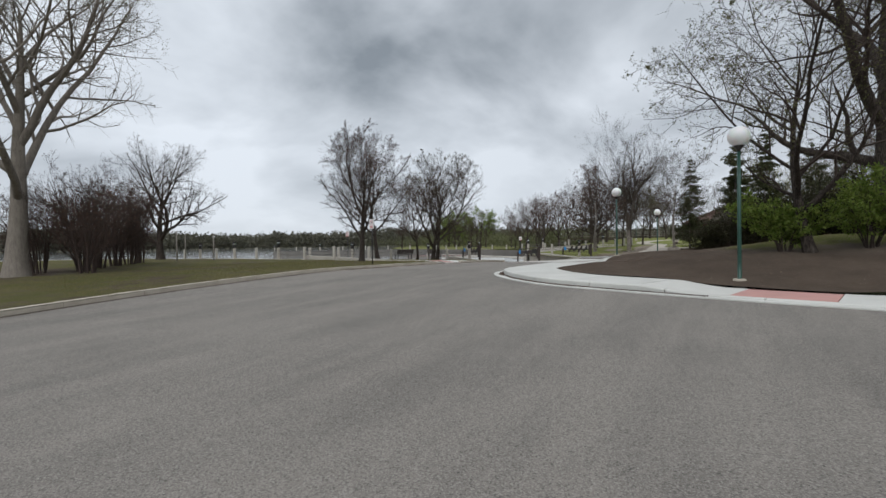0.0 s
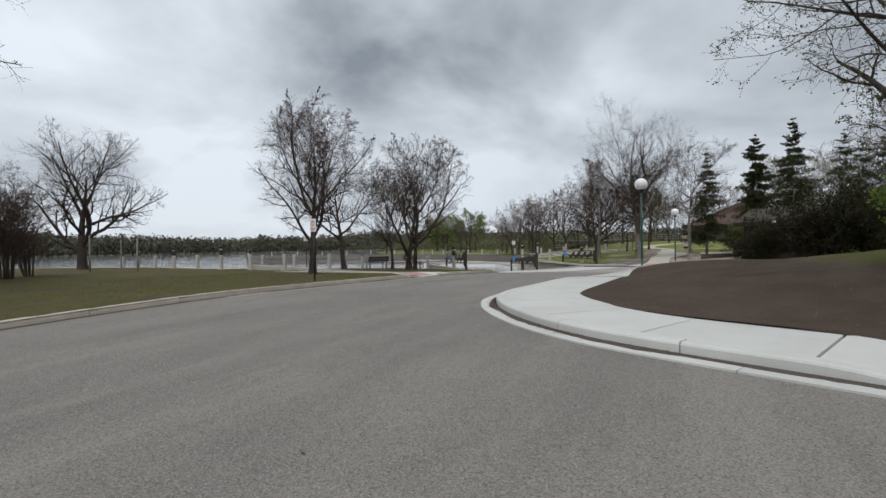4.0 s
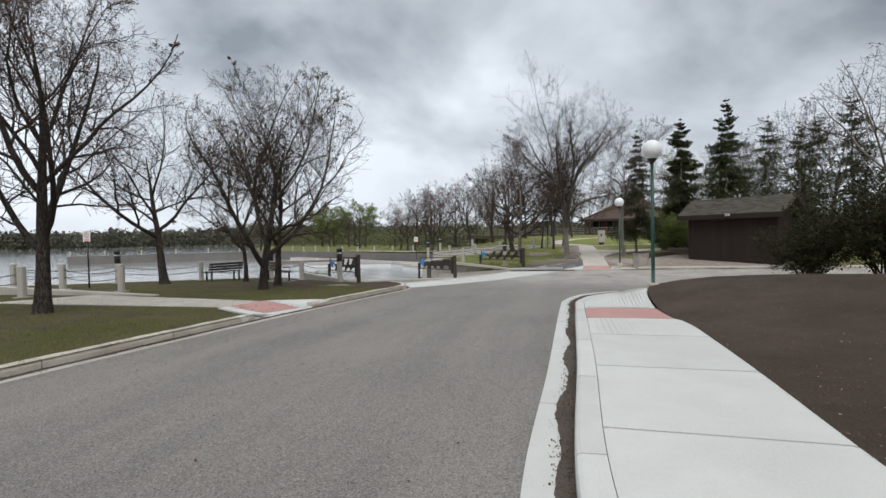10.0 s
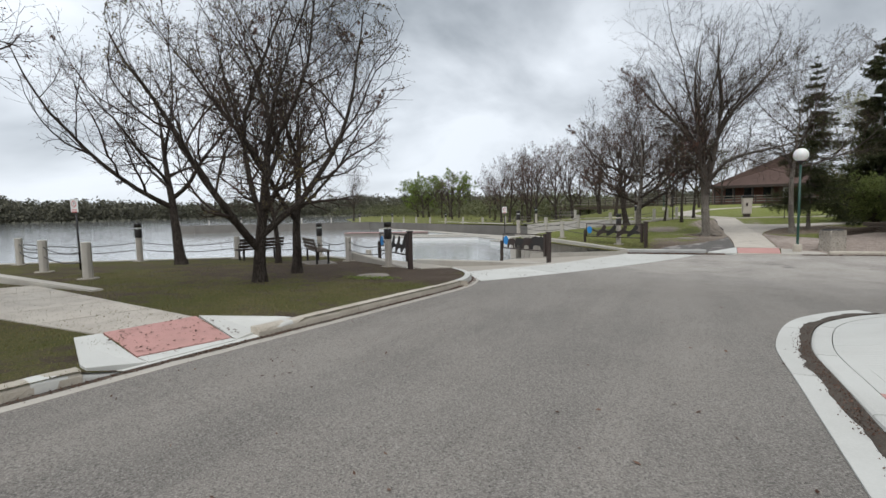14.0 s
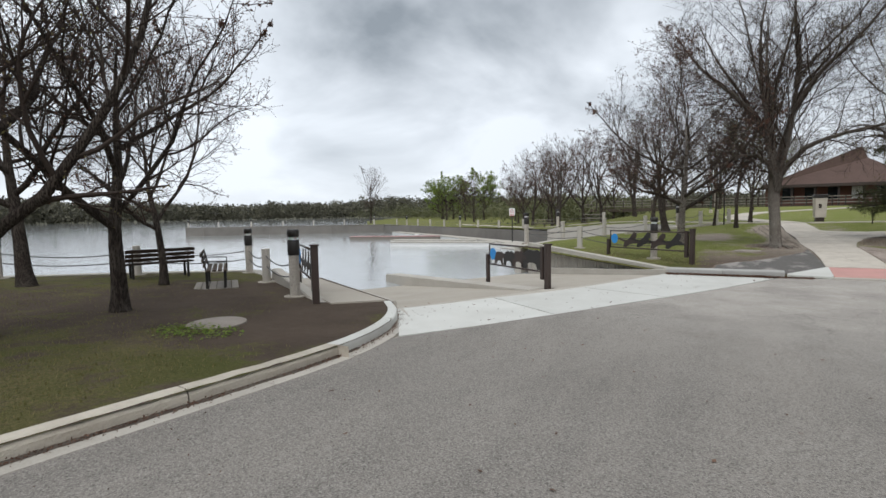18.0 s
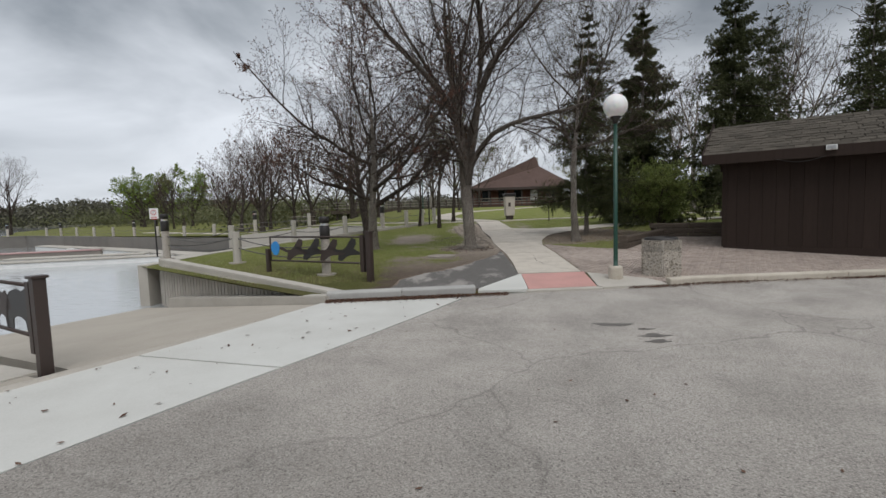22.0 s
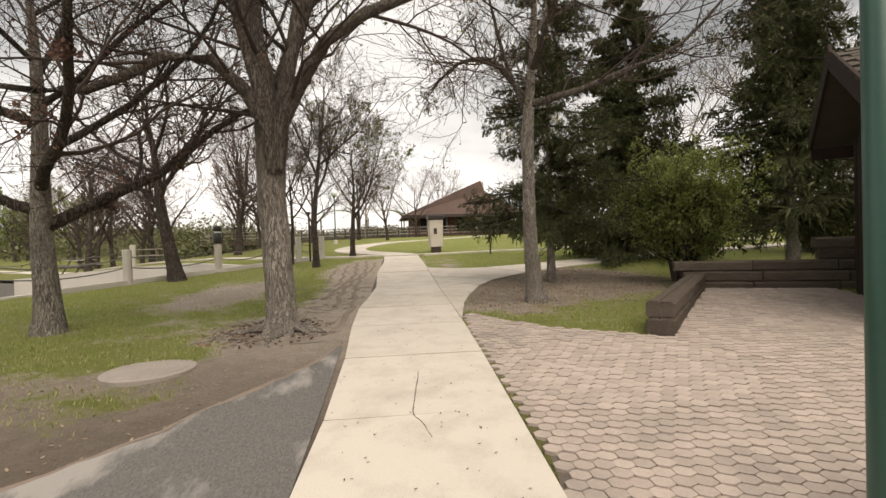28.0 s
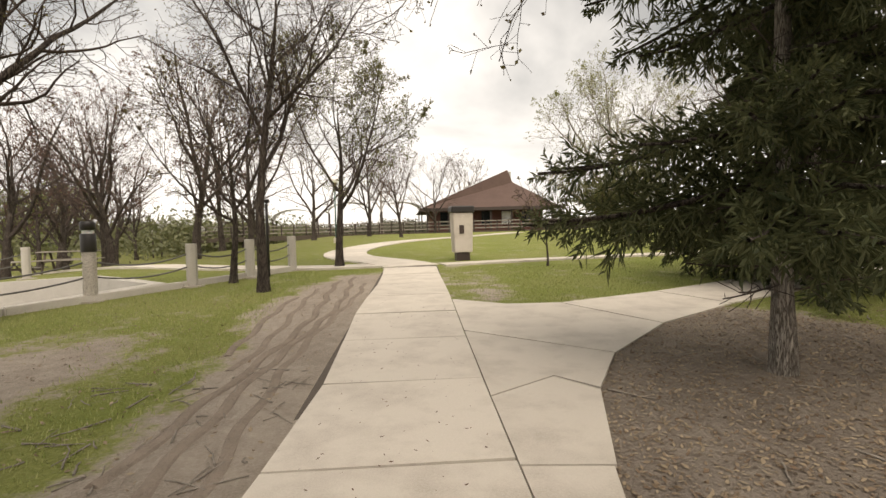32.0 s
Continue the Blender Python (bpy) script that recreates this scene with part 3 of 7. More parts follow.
def land_z(x, y):
    """The top of the lawns and beds."""
    x, y = np.asarray(x, float), np.asarray(y, float)
    z = road_z(x, y) + 0.13 * (1 - ease(37, 43, y))
    isle = inside(ISLAND, x, y)
    d = far_from(RIGHT_KERB, x, y)
    z = np.where(isle, road_z(x, y) + lift_at(x, y) + 0.02 * ease(1.6, 2.0, d) + 0.30 * ease(0.3, 1.55, d) * ease(24.8, 27.5, y) + 0.10 * ease(1.65, 2.9, d) * ease(21, 26, y) + 0.40 * ease(2.0, 6.5, d) + 0.70 * ease(5, 11, d) - 0.13 * ease(5.0, 2.0, np.abs(x - 0.9)) * ease(17, 14, y) * ease(1.7, 2.6, d), z)
    z = z - 0.12 * ease(-13.9, -12.6, x) * (x < -12) * ease(22.4, 22.9, y) * ease(25.2, 24.7, y)
    far = ease(150, 700, np.hypot(x, y))
    hill = 0.5 * np.sin(x * 0.05 + 1) * np.sin(y * 0.04) * ease(25, 60, np.hypot(x + 8, y - 25))
    return z + 0.3 * hill * (1 - far) + 1.0 * far


# ---- ground, road and water ----
from mathutils.geometry import delaunay_2d_cdt


def even_grid(x0, x1, y0, y1, step):
    gx, gy = np.meshgrid(np.arange(x0, x1, step), np.arange(y0, y1, step))
    p = np.stack([gx.ravel(), gy.ravel()], 1)
    return p + (np.random.rand(*p.shape) - 0.5) * step * 0.35


def lay_ground():
    near = even_grid(-30, 14, -4, 66, 0.55)
    mid = even_grid(-110, 70, -50, 150, 4.0)
    mid = mid[~((mid[:, 0] > -30) & (mid[:, 0] < 14) & (mid[:, 1] > -4) & (mid[:, 1] < 66))]
    far = even_grid(-2600, 2600, -2600, 2600, 130.0)
    far = far[~((far[:, 0] > -110) & (far[:, 0] < 70) & (far[:, 1] > -50) & (far[:, 1] < 150))]
    pts = [Vector(p) for p in np.vstack([near, mid, far])]
    edges = []
    for loop in (ROAD, APRON, LAKE, WALK_STRIP):
        s = len(pts)
        pts += [Vector(p) for p in loop]
        edges += [(s + i, s + (i + 1) % len(loop)) for i in range(len(loop))]
    v, _, f, _, _, _ = delaunay_2d_cdt(pts, edges, [], 0, 1e-4)
    v = np.array([(p.x, p.y) for p in v])
    f = np.array([t for t in f if len(t) == 3])
    c = v[f].mean(1)
    water = inside(LAKE, c[:, 0], c[:, 1])
    apron = inside(APRON, c[:, 0], c[:, 1]) & ~water
    road = inside(ROAD, c[:, 0], c[:, 1]) & ~apron & ~water
    strip = inside(WALK_STRIP, c[:, 0], c[:, 1])
    return v, f, {"ground": ~(water | road | apron | strip), "road": road, "apron": apron}


def piece_of(name, v, f, zf, material):
    used = np.unique(f)
    back = np.full(len(v), -1)
    back[used] = np.arange(len(used))
    p = v[used]
    z = zf(p[:, 0], p[:, 1])
    me = arrays_mesh(name, np.column_stack([p, z]), back[f])
    ob = mesh_part(name, me, material, None, "", True)
    return ob, p


GV, GF, REGION = lay_ground()
ground, gp = piece_of("ground", GV, GF[REGION["ground"]], land_z, LAWN)
tagged(ground, "patchy spring lawn with worn bare earth", "ground", "", "structure")


def bareness(x, y):
    """How worn the grass is: 0 lush, 1 bare earth."""
    b = 0.20 + 0.34 * (0.5 + 0.5 * np.sin(x * 0.9 + 1.3 * np.sin(y * 0.7)) * np.sin(y * 0.6 + 0.8 * np.sin(x * 0.5))) * (y < 41)
    b = np.maximum(b, 0.85 * np.exp(-((np.hypot(x + 17.5, y - 31.5)) / 4.8) ** 2))
    b = np.maximum(b, 0.55 * np.exp(-((np.hypot(x + 21, y - 30)) / 3.5) ** 2))
    b = np.maximum(b, 0.9 * (ease(2.2, 0.6, far_from([np.array((-13.6, 30.5)), np.array((-14.6, 33.2)), np.array((-18, 35.5))], x, y))))
    b = np.maximum(b, 0.45 * ease(1.2, 0.2, far_from(LEFT_KERB, x, y)) * (x < 0))
    isle = inside(ISLAND, x, y)
    d = far_from(RIGHT_KERB, x, y)
    b = np.where(isle, 1.15 - 1.0 * ease(6.0, 8.4, d + 1.2 * ease(18, 26, y) + 0.5 * np.sin(x * 1.1 + y * 0.7)), b)
    verge = ease(1.0, 0.55, np.abs(x + 6.12 + 0.14 * np.sin(y * 0.7))) * ease(42, 43, y) * ease(60.5, 58.5, y)
    b = np.maximum(b, 1.05 * verge)
    b = np.maximum(b, 0.95 * np.exp(-((x + 8.75) / 0.95) ** 4 - ((y - 51.9) / 2.3) ** 4))
    b = np.maximum(b, 0.42 * np.exp(-((x + 8.3) / 1.2) ** 2 - ((y - 48.4) / 1.6) ** 2))
    b = np.maximum(b, np.where((y > 41.6) & (y < 46.5), 1.0 * ease(-9.6, -8.2, x) * (x < -5), 0))
    b = np.maximum(b, 1.0 * np.exp(-((np.hypot(x + 6.7, y - 47.8)) / 1.1) ** 2))
    b = b - 0.6 * np.exp(-((x + 7.7) / 0.9) ** 2 - ((y - 45.7) / 0.8) ** 2)
    bed = ease(3.3, 2.1, np.hypot(x + 1.9, (y - 52.0) * 0.95))
    b = np.maximum(b, 1.1 * bed)
    b = np.maximum(b, 0.9 * ease(1.5, 0.5, np.hypot(x + 3.2, y - 49.1)))
    b = np.maximum(b, 0.5 * ease(1.3, 0.2, np.abs(x + 3.6)) * ease(54.5, 56, y) * ease(61, 59, y))
    b = np.maximum(b, 0.5 * ease(-27, -31, x) * ease(20, 5, y))
    b = np.maximum(b, 0.75 * np.exp(-((np.hypot(x + 26, y - 9)) / 5) ** 2))
    return np.clip(b, 0, 1.2)


lush = ground.data.attributes.new("lush", "FLOAT", "POINT")
lush.data.foreach_set("value", (ease(42.5, 49, gp[:, 1]) * (1 - 0.45 * ease(60, 66, gp[:, 1]) * ease(-6, -12, gp[:, 0])) * (1 - 0.35 * ease(3.5, 2.3, np.hypot(gp[:, 0] + 1.7, gp[:, 1] - 51.6))) + 0.2 * inside(ISLAND, gp[:, 0], gp[:, 1]) * ease(5.8, 7.5, far_from(RIGHT_KERB, gp[:, 0], gp[:, 1]))).astype(np.float32))
attr = ground.data.attributes.new("bare", "FLOAT", "POINT")
attr.data.foreach_set("value", bareness(gp[:, 0], gp[:, 1]).astype(np.float32))
road, rp = piece_of("road", GV, GF[REGION["road"]], road_z, ASPHALT)
tagged(road, "worn grey asphalt park road", "road", "", "structure")
worn = road.data.attributes.new("worn", "FLOAT", "POINT")
worn.data.foreach_set("value", (0.15 * ease(16, 28, rp[:, 1]) + 0.85 * ease(31.0, 38.5, rp[:, 1] + 0.25 * rp[:, 0] + 1.5)).astype(np.float32))
apron, _ = piece_of("apron", GV, GF[REGION["apron"]], lambda x, y: road_z(x, y) - 0.03, CONCRETE_OLD)
tagged(apron, "bedding under the pale concrete apron", "apron", "", "structure")

lake_me = arrays_mesh("water", np.array([(-2600, -1500, WATER_Z), (60, -1500, WATER_Z), (60, 1500, WATER_Z), (-2600, 1500, WATER_Z)]), np.array([(0, 1, 2, 3)]))
lake = tagged(mesh_part("water", lake_me, WATER), "grey lake water with low ripples", "water", "", "structure")
bed_me = arrays_mesh("lake_bed", np.array([(-2600, -1500, -3.0), (60, -1500, -3.0), (60, 1500, -3.0), (-2600, 1500, -3.0)]), np.array([(0, 1, 2, 3)]))
tagged(mesh_part("lake_bed", bed_me, CONCRETE_GREY), "dark silt under the lake", "ground", "", "structure")


# ---- kerbs and slabs ----
def sweep(line, profile, zf, close=True, trim=0.0):
    """A bar along a line; the profile gives places to the line's left and heights above zf."""
    line = np.asarray(line, float)
    d = np.gradient(line, axis=0)
    d /= np.linalg.norm(d, axis=1)[:, None] + 1e-9
    line = line.copy()
    line[0] += d[0] * trim
    line[-1] -= d[-1] * trim
    nrm = np.stack([-d[:, 1], d[:, 0]], 1)
    bm = bmesh.new()
    rings = []
    for p, q in zip(line, nrm):
        z = float(zf(p[0], p[1]))
        k = profile(p[0], p[1]) if callable(profile) else profile
        rings.append([bm.verts.new((p[0] + q[0] * o, p[1] + q[1] * o, z + h)) for o, h in k])
    k = len(rings[0])
    for a, b in zip(rings, rings[1:]):
        for i in range(k if close else k - 1):
            bm.faces.new((a[i], a[(i + 1) % k], b[(i + 1) % k], b[i]))
    if close:
        bm.faces.new(rings[0][::-1])
        bm.faces.new(rings[-1])
    bmesh.ops.recalc_face_normals(bm, faces=bm.faces)
    return bm


def chop(line, length):
    """Cuts a line into pieces of about a length."""
    s = np.concatenate([[0], np.cumsum(np.linalg.norm(np.diff(line, axis=0), axis=1))])
    k = max(1, round(s[-1] / length))
    out = []
    for i in range(k):
        a, b = s[-1] * i / k, s[-1] * (i + 1) / k
        t = np.unique(np.concatenate([[a], s[(s > a + 0.02) & (s < b - 0.02)], [b]]))
        out.append(np.stack([np.interp(t, s, line[:, 0]), np.interp(t, s, line[:, 1])], 1))
    return out


def stretch_of(line, test):
    return line[[bool(test(x, y)) for x, y in line]]


def kerb_profile(height, side, width=0.17):
    return [(0, -0.15), (0, height - 0.035), (side * 0.012, height - 0.012), (side * 0.04, height), (side * width, height + 0.004), (side * width, -0.15)]


def worn_profile(x, y):
    """An old kerb's section: chipped arris and uneven top."""
    a, b, c = (noise.noise((x * 3, y * 3, k)) for k in (1, 4, 9))
    chip = 0.018 * max(0.0, noise.noise((x * 9, y * 9, 2))) + 0.012 * max(0.0, b)
    return [(0, -0.15), (0.004 * a, 0.085 + 0.01 * a), (0.012 + chip, 0.122 + 0.008 * b - chip), (0.045 + chip, 0.14 + 0.007 * c - 0.3 * chip), (0.17 + 0.006 * a, 0.142 + 0.008 * a), (0.175, -0.15)]


left_kerb = tagged(new("kerb_west"), "worn old concrete kerb along the lawn", "kerb", "", "structure")
for line in chop(stretch_of(LEFT_KERB, lambda x, y: y > -12 and (y < 22.7 or y > 24.6)), 1.9):
    if np.abs(np.diff(line[:, 1])).max() > 1.2 and 21 < line[0, 1] < 24.7:
        continue
    new_bit = line[0, 1] > 30.0
    if new_bit:
        part("kerb_stone", sweep(line, kerb_profile(0.14, 1), road_z, True, 0.006), CONCRETE_NEW, left_kerb, "pale new kerb")
    else:
        part("kerb_stone", sweep(smooth_line(line, 0.09), worn_profile, road_z, True, 0.008), KERB_OLD, left_kerb)
low_bit = stretch_of(smooth_line(LEFT_KERB, 0.1), lambda x, y: 22.1 < y < 25.1)
part("kerb_stone", sweep(low_bit, lambda x, y: kerb_profile(0.14 - 0.112 * float(ease(22.2, 22.9, y)) + 0.112 * float(ease(24.3, 24.95, y)), 1), road_z), CONCRETE_NEW, left_kerb, "pale dropped kerb")
gutter_w = tagged(new("gutter_west"), "thin concrete gutter strip beside the old kerb", "gutter", "", "structure")
for line in chop(stretch_of(LEFT_KERB, lambda x, y: y > 14), 2.6):
    part("gutter_slab", sweep(line, [(0.0, -0.05), (0.0, 0.006), (-0.2, 0.004), (-0.2, -0.05)], road_z, True, 0.006), CONCRETE_OLD, gutter_w)
part("gutter_dirt", sweep(smooth_line(stretch_of(LEFT_KERB, lambda x, y: y > -8 and y < 31), 0.12), lambda x, y: [(0.02, -0.02), (0.02, 0.02), (-0.02, 0.016), (-0.055 + 0.05 * noise.noise((x * 1.3, y * 1.3, 8)) + 0.02 * noise.noise((x * 8, y * 8, 5)), 0.010), (-0.075 + 0.05 * noise.noise((x * 1.3, y * 1.3, 8)), -0.02)], road_z), SOIL_DIRT, gutter_w, "dark dirt along the old kerb")


def walk_lift(x, y):
    return float(lift_at(x, y))


WALK_LINE = stretch_of(smooth_line(RIGHT_KERB, 0.08), lambda x, y: x < 9)
island_kerb = tagged(new("kerb_island"), "new pale concrete kerb of the sidewalk", "kerb", "", "structure")
for line in chop(stretch_of(WALK_LINE, lambda x, y: x < 8 and y < 31), 1.8):
    part("kerb_stone", sweep(line, lambda x, y: kerb_profile(walk_lift(x, y), -1, 0.2), road_z, True, 0.009), CONCRETE_NEW, island_kerb)
gutter_e = tagged(new("gutter_island"), "new concrete gutter pan beside the sidewalk kerb", "gutter", "", "structure")
for line in chop(stretch_of(WALK_LINE, lambda x, y: x < 7 and y < 29.8), 2.4):
    part("gutter_slab", sweep(line, [(0.08, -0.06), (0.08, 0.004), (0.10, 0.012), (0.33, 0.014), (0.33, -0.06)], road_z, True, 0.006), CONCRETE_NEW, gutter_e)
part("gutter_dirt", sweep(stretch_of(WALK_LINE, lambda x, y: x < 0 and y < 29.8), lambda x, y: [(0.0, 0.002), (0.0, 0.024), (0.05, 0.024), (0.13 + 0.10 * noise.noise((x * 1.1, y * 1.1, 3)) + 0.04 * noise.noise((x * 7, y * 7, 5)), 0.0165), (0.135 + 0.10 * noise.noise((x * 1.1, y * 1.1, 3)) + 0.04 * noise.noise((x * 7, y * 7, 5)), 0.002)], road_z), SOIL_DIRT, gutter_e, "dark packed dirt in the gutter")
sidewalk = tagged(new("sidewalk"), "new pale concrete sidewalk with troweled joints", "sidewalk", "", "structure")
for stretch in (stretch_of(WALK_LINE, lambda x, y: x < 0.35 and y < 23.2), stretch_of(WALK_LINE, lambda x, y: x > 1.85 and y < 14)):
    for line in chop(stretch, 1.75):
        part("slab", sweep(line, lambda x, y: [(-0.206, -0.05), (-0.206, walk_lift(x, y) + 0.001), (-0.23, walk_lift(x, y) + 0.006), (-1.74, walk_lift(x, y) + 0.018), (-1.78, walk_lift(x, y) + 0.012), (-1.78, -0.05)], road_z, True, 0.016), CONCRETE_NEW, sidewalk)
for test, material, label, name in ((lambda x, y: 23.2 <= y <= 25.2 and x < -5, RED_PAD, "red painted tactile pad", "tactile_pad"), (lambda x, y: 0.22 <= x <= 1.97 and y < 14, RED_PAD, "red painted tactile pad", "tactile_pad")):
    line = stretch_of(WALK_LINE, test)
    part(name, sweep(line, lambda x, y: [(-0.206, -0.05), (-0.206, walk_lift(x, y) + 0.004), (-1.70, walk_lift(x, y) + 0.01), (-1.70, -0.05)], road_z, True, 0.005), material, sidewalk, label)
def cross_rise(x, y, o):
    """The walk's far end tilts up towards the soil."""
    return 0.30 * float(ease(24.8, 27.5, y)) * float(ease(0.3, 1.55, o))


END_LINE = stretch_of(WALK_LINE, lambda x, y: y > 25.15 and x < -3.2)
for line in chop(END_LINE, 1.6):
    part("slab", sweep(line, lambda x, y: [(-0.21, -0.05), (-0.21, walk_lift(x, y) + 0.002), (-0.9, walk_lift(x, y) + 0.004 + cross_rise(x, y, 0.9)), (-1.66, walk_lift(x, y) + 0.006 + cross_rise(x, y, 1.66)), (-1.66, -0.05)], road_z, True, 0.004), CONCRETE_NEW, sidewalk)
# raised guiding ribs that lead to and from the pad
for line in (stretch_of(WALK_LINE, lambda x, y: 25.22 < y < 27.8 and x < -5), stretch_of(WALK_LINE, lambda x, y: 21.3 < y < 23.14 and x < -5)):
    for i in range(16):
        o = -0.33 - 0.083 * i
        part("rib", sweep(line, lambda x, y: [(o, 0.0), (o - 0.008, walk_lift(x, y) + 0.013 + cross_rise(x, y, -o)), (o - 0.036, walk_lift(x, y) + 0.013 + cross_rise(x, y, 0.036 - o)), (o - 0.044, 0.0)], road_z, True, 0.01), CONCRETE_NEW, sidewalk)
    for i in range(22):
        o = -0.30 - 0.058 * i
        for end in (0,) if line[0, 1] > 24 else (-1,):
            bm = bmesh.new()
            p, d = line[end], line[min(end + 1, -1) if end == 0 else -1] - line[0 if end == 0 else -2]
            d = d / np.linalg.norm(d)
            q = p + np.array((-d[1], d[0])) * o
            lathe(bm, [(0.017, -0.01), (0.015, 0.008), (0.008, 0.011)], 7, Matrix.Translation((q[0], q[1], float(road_z(q[0], q[1])) + walk_lift(p[0], p[1]) + 0.014 + cross_rise(p[0], p[1], -o))))
            part("dome", bm, CONCRETE_OLD, sidewalk)

north_kerb = tagged(new("kerb_north"), "old concrete kerb along the plaza", "kerb", "", "structure")
for line in chop(stretch_of(NORTH_KERB, lambda x, y: x < -6.7), 1.5):
    part("kerb_stone", sweep(line, kerb_profile(0.17, 1, 0.2), road_z, True, 0.005), CONCRETE_GREY, north_kerb)
for line in chop(stretch_of(NORTH_KERB, lambda x, y: x > -2.9 and x < 22), 1.9):
    part("kerb_stone", sweep(line, kerb_profile(0.14, 1, 0.16), road_z, True, 0.006), KERB_OLD, north_kerb)


def plate(outline, top, thick=0.1, zf=land_z, cut=0.6):
    """A slab over an outline that follows the land."""
    outline = np.asarray(outline, float)
    lo, hi = outline.min(0), outline.max(0)
    pts = [Vector(p) for p in outline]
    k = len(outline)
    gx, gy = np.meshgrid(np.arange(lo[0] + cut / 2, hi[0], cut), np.arange(lo[1] + cut / 2, hi[1], cut))
    keep = inside(outline, gx.ravel(), gy.ravel()) & (far_from(np.vstack([outline, outline[:1]]), gx.ravel(), gy.ravel()) > cut * 0.3)
    pts += [Vector((a, b)) for a, b in zip(gx.ravel()[keep], gy.ravel()[keep])]
    v, _, f, _, _, _ = delaunay_2d_cdt(pts, [(i, (i + 1) % k) for i in range(k)], [], 1, 1e-5)
    bm = bmesh.new()
    hi_v = [bm.verts.new((p.x, p.y, float(zf(p.x, p.y)) + top)) for p in v]
    for t in f:
        bm.faces.new([hi_v[i] for i in t])
    rim = [e for e in bm.edges if e.is_boundary]
    ret = bmesh.ops.extrude_edge_only(bm, edges=rim)
    for e in ret["geom"]:
        if isinstance(e, bmesh.types.BMVert):
            e.co.z -= thick
    bmesh.ops.recalc_face_normals(bm, faces=bm.faces)
    return bm


# concrete apron before the boat ramp, in three slabs
apron_slabs = tagged(new("apron_slabs"), "bright concrete apron between road and boat ramp", "apron", "", "structure")
FAR_EDGE, NEAR_EDGE = smooth_line([(-13.75, 33.45), (-12.05, 37.4), (-9.75, 41.2)], 0.5), smooth_line([(-12.32, 31.5), (-11.72, 32.7), (-10.02, 36.4), (-8.82, 38.45), (-7.05, 41.35)], 0.5)


def edge_point(line, t):
    s = np.linspace(0, 1, len(line))
    return np.array((np.interp(t, s, line[:, 0]), np.interp(t, s, line[:, 1])))


CUTS = (0, 0.3, 0.62, 1.0)
for a, b in zip(CUTS, CUTS[1:]):
    a, b = a + 0.002, b - 0.002
    ts = np.linspace(a, b, 6)
    part("slab", plate([edge_point(NEAR_EDGE, t) for t in ts] + [edge_point(FAR_EDGE, t) for t in ts[::-1]], 0.008, 0.06, road_z), CONCRETE_NEW, apron_slabs)


def ramp_z(x, y):
    s = (np.asarray(x) + 14.0) * RAMP_AXIS[0] + (np.asarray(y) - 33.6) * RAMP_AXIS[1]
    u = (np.asarray(x) + 14.0) * 0.472 + (np.asarray(y) - 33.6) * 0.882
    run = np.maximum(0, s - u * 0.105)
    return road_z(-12.0, 37.0) + 0.04 - 0.105 * run


def along(p, s):
    return np.array(p) + RAMP_AXIS * s


boat_ramp = tagged(new("boat_ramp"), "tan concrete boat ramp running into the lake", "boat ramp", "", "structure")
part("ramp_slab", plate([(-13.95, 33.6), (-11.95, 37.4), along((-11.95, 37.4), 12.5), (-24.9, 39.56)], 0.0, 0.3, ramp_z), CONCRETE_RAMP, boat_ramp)
part("ramp_slab", plate([(-11.8, 37.7), (-9.75, 41.3), along((-9.75, 41.3), 12.5), along((-11.8, 37.7), 12.5)], 0.0, 0.3, ramp_z), CONCRETE_RAMP, boat_ramp)


def wall_bar(name, a, b, w, top_a, top_b, bottom, material, parent, label="", bevel=0.02):
    """A straight low wall with a sloping top."""
    a, b = np.array(a, float), np.array(b, float)
    d = (b - a) / np.linalg.norm(b - a)
    q = np.array((-d[1], d[0])) * w / 2
    bm = bmesh.new()
    v = []
    for p, t in ((a, top_a), (b, top_b)):
        for sgn in (-1, 1):
            v += [bm.verts.new((*(p + q * sgn), bottom)), bm.verts.new((*(p + q * sgn), t))]
    for f in ((0, 1, 3, 2), (4, 6, 7, 5), (0, 4, 5, 1), (2, 3, 7, 6), (1, 5, 7, 3), (0, 2, 6, 4)):
        bm.faces.new([v[i] for i in f])
    bmesh.ops.recalc_face_normals(bm, faces=bm.faces)
    if bevel:
        bmesh.ops.bevel(bm, geom=bm.edges[:], offset=bevel, segments=2, affect="EDGES")
    return part(name, bm, material, parent, label)


wall_bar("centre_wall", (-12.3, 37.45), (-20.0, 41.6), 0.6, -0.03, -0.52, -1.6, CONCRETE_OLD, boat_ramp, "low concrete wall dividing the ramp")
wall_bar("side_wall", (-13.98, 33.58), (-18.45, 36.02), 0.22, 0.17, 0.05, -2.0, CONCRETE_OLD, boat_ramp, "low concrete wall beside the ramp")
wall_bar("side_wall", (-9.6, 41.42), along((-9.6, 41.42), 6.4), 0.34, 0.15, -0.42, -2.0, CONCRETE_OLD, boat_ramp, "low concrete ledge beside the ramp")
ribbed = tagged(new("retaining_wall_ribbed"), "pale concrete retaining wall with vertical ribs", "retaining wall", "", "structure")
W0, W1 = np.array((-9.4, 41.80)), np.array((-15.72, 46.18))
wall_bar("wall_body", W0, W1, 0.3, 0.12, 0.56, -2.0, CONCRETE_OLD, ribbed)
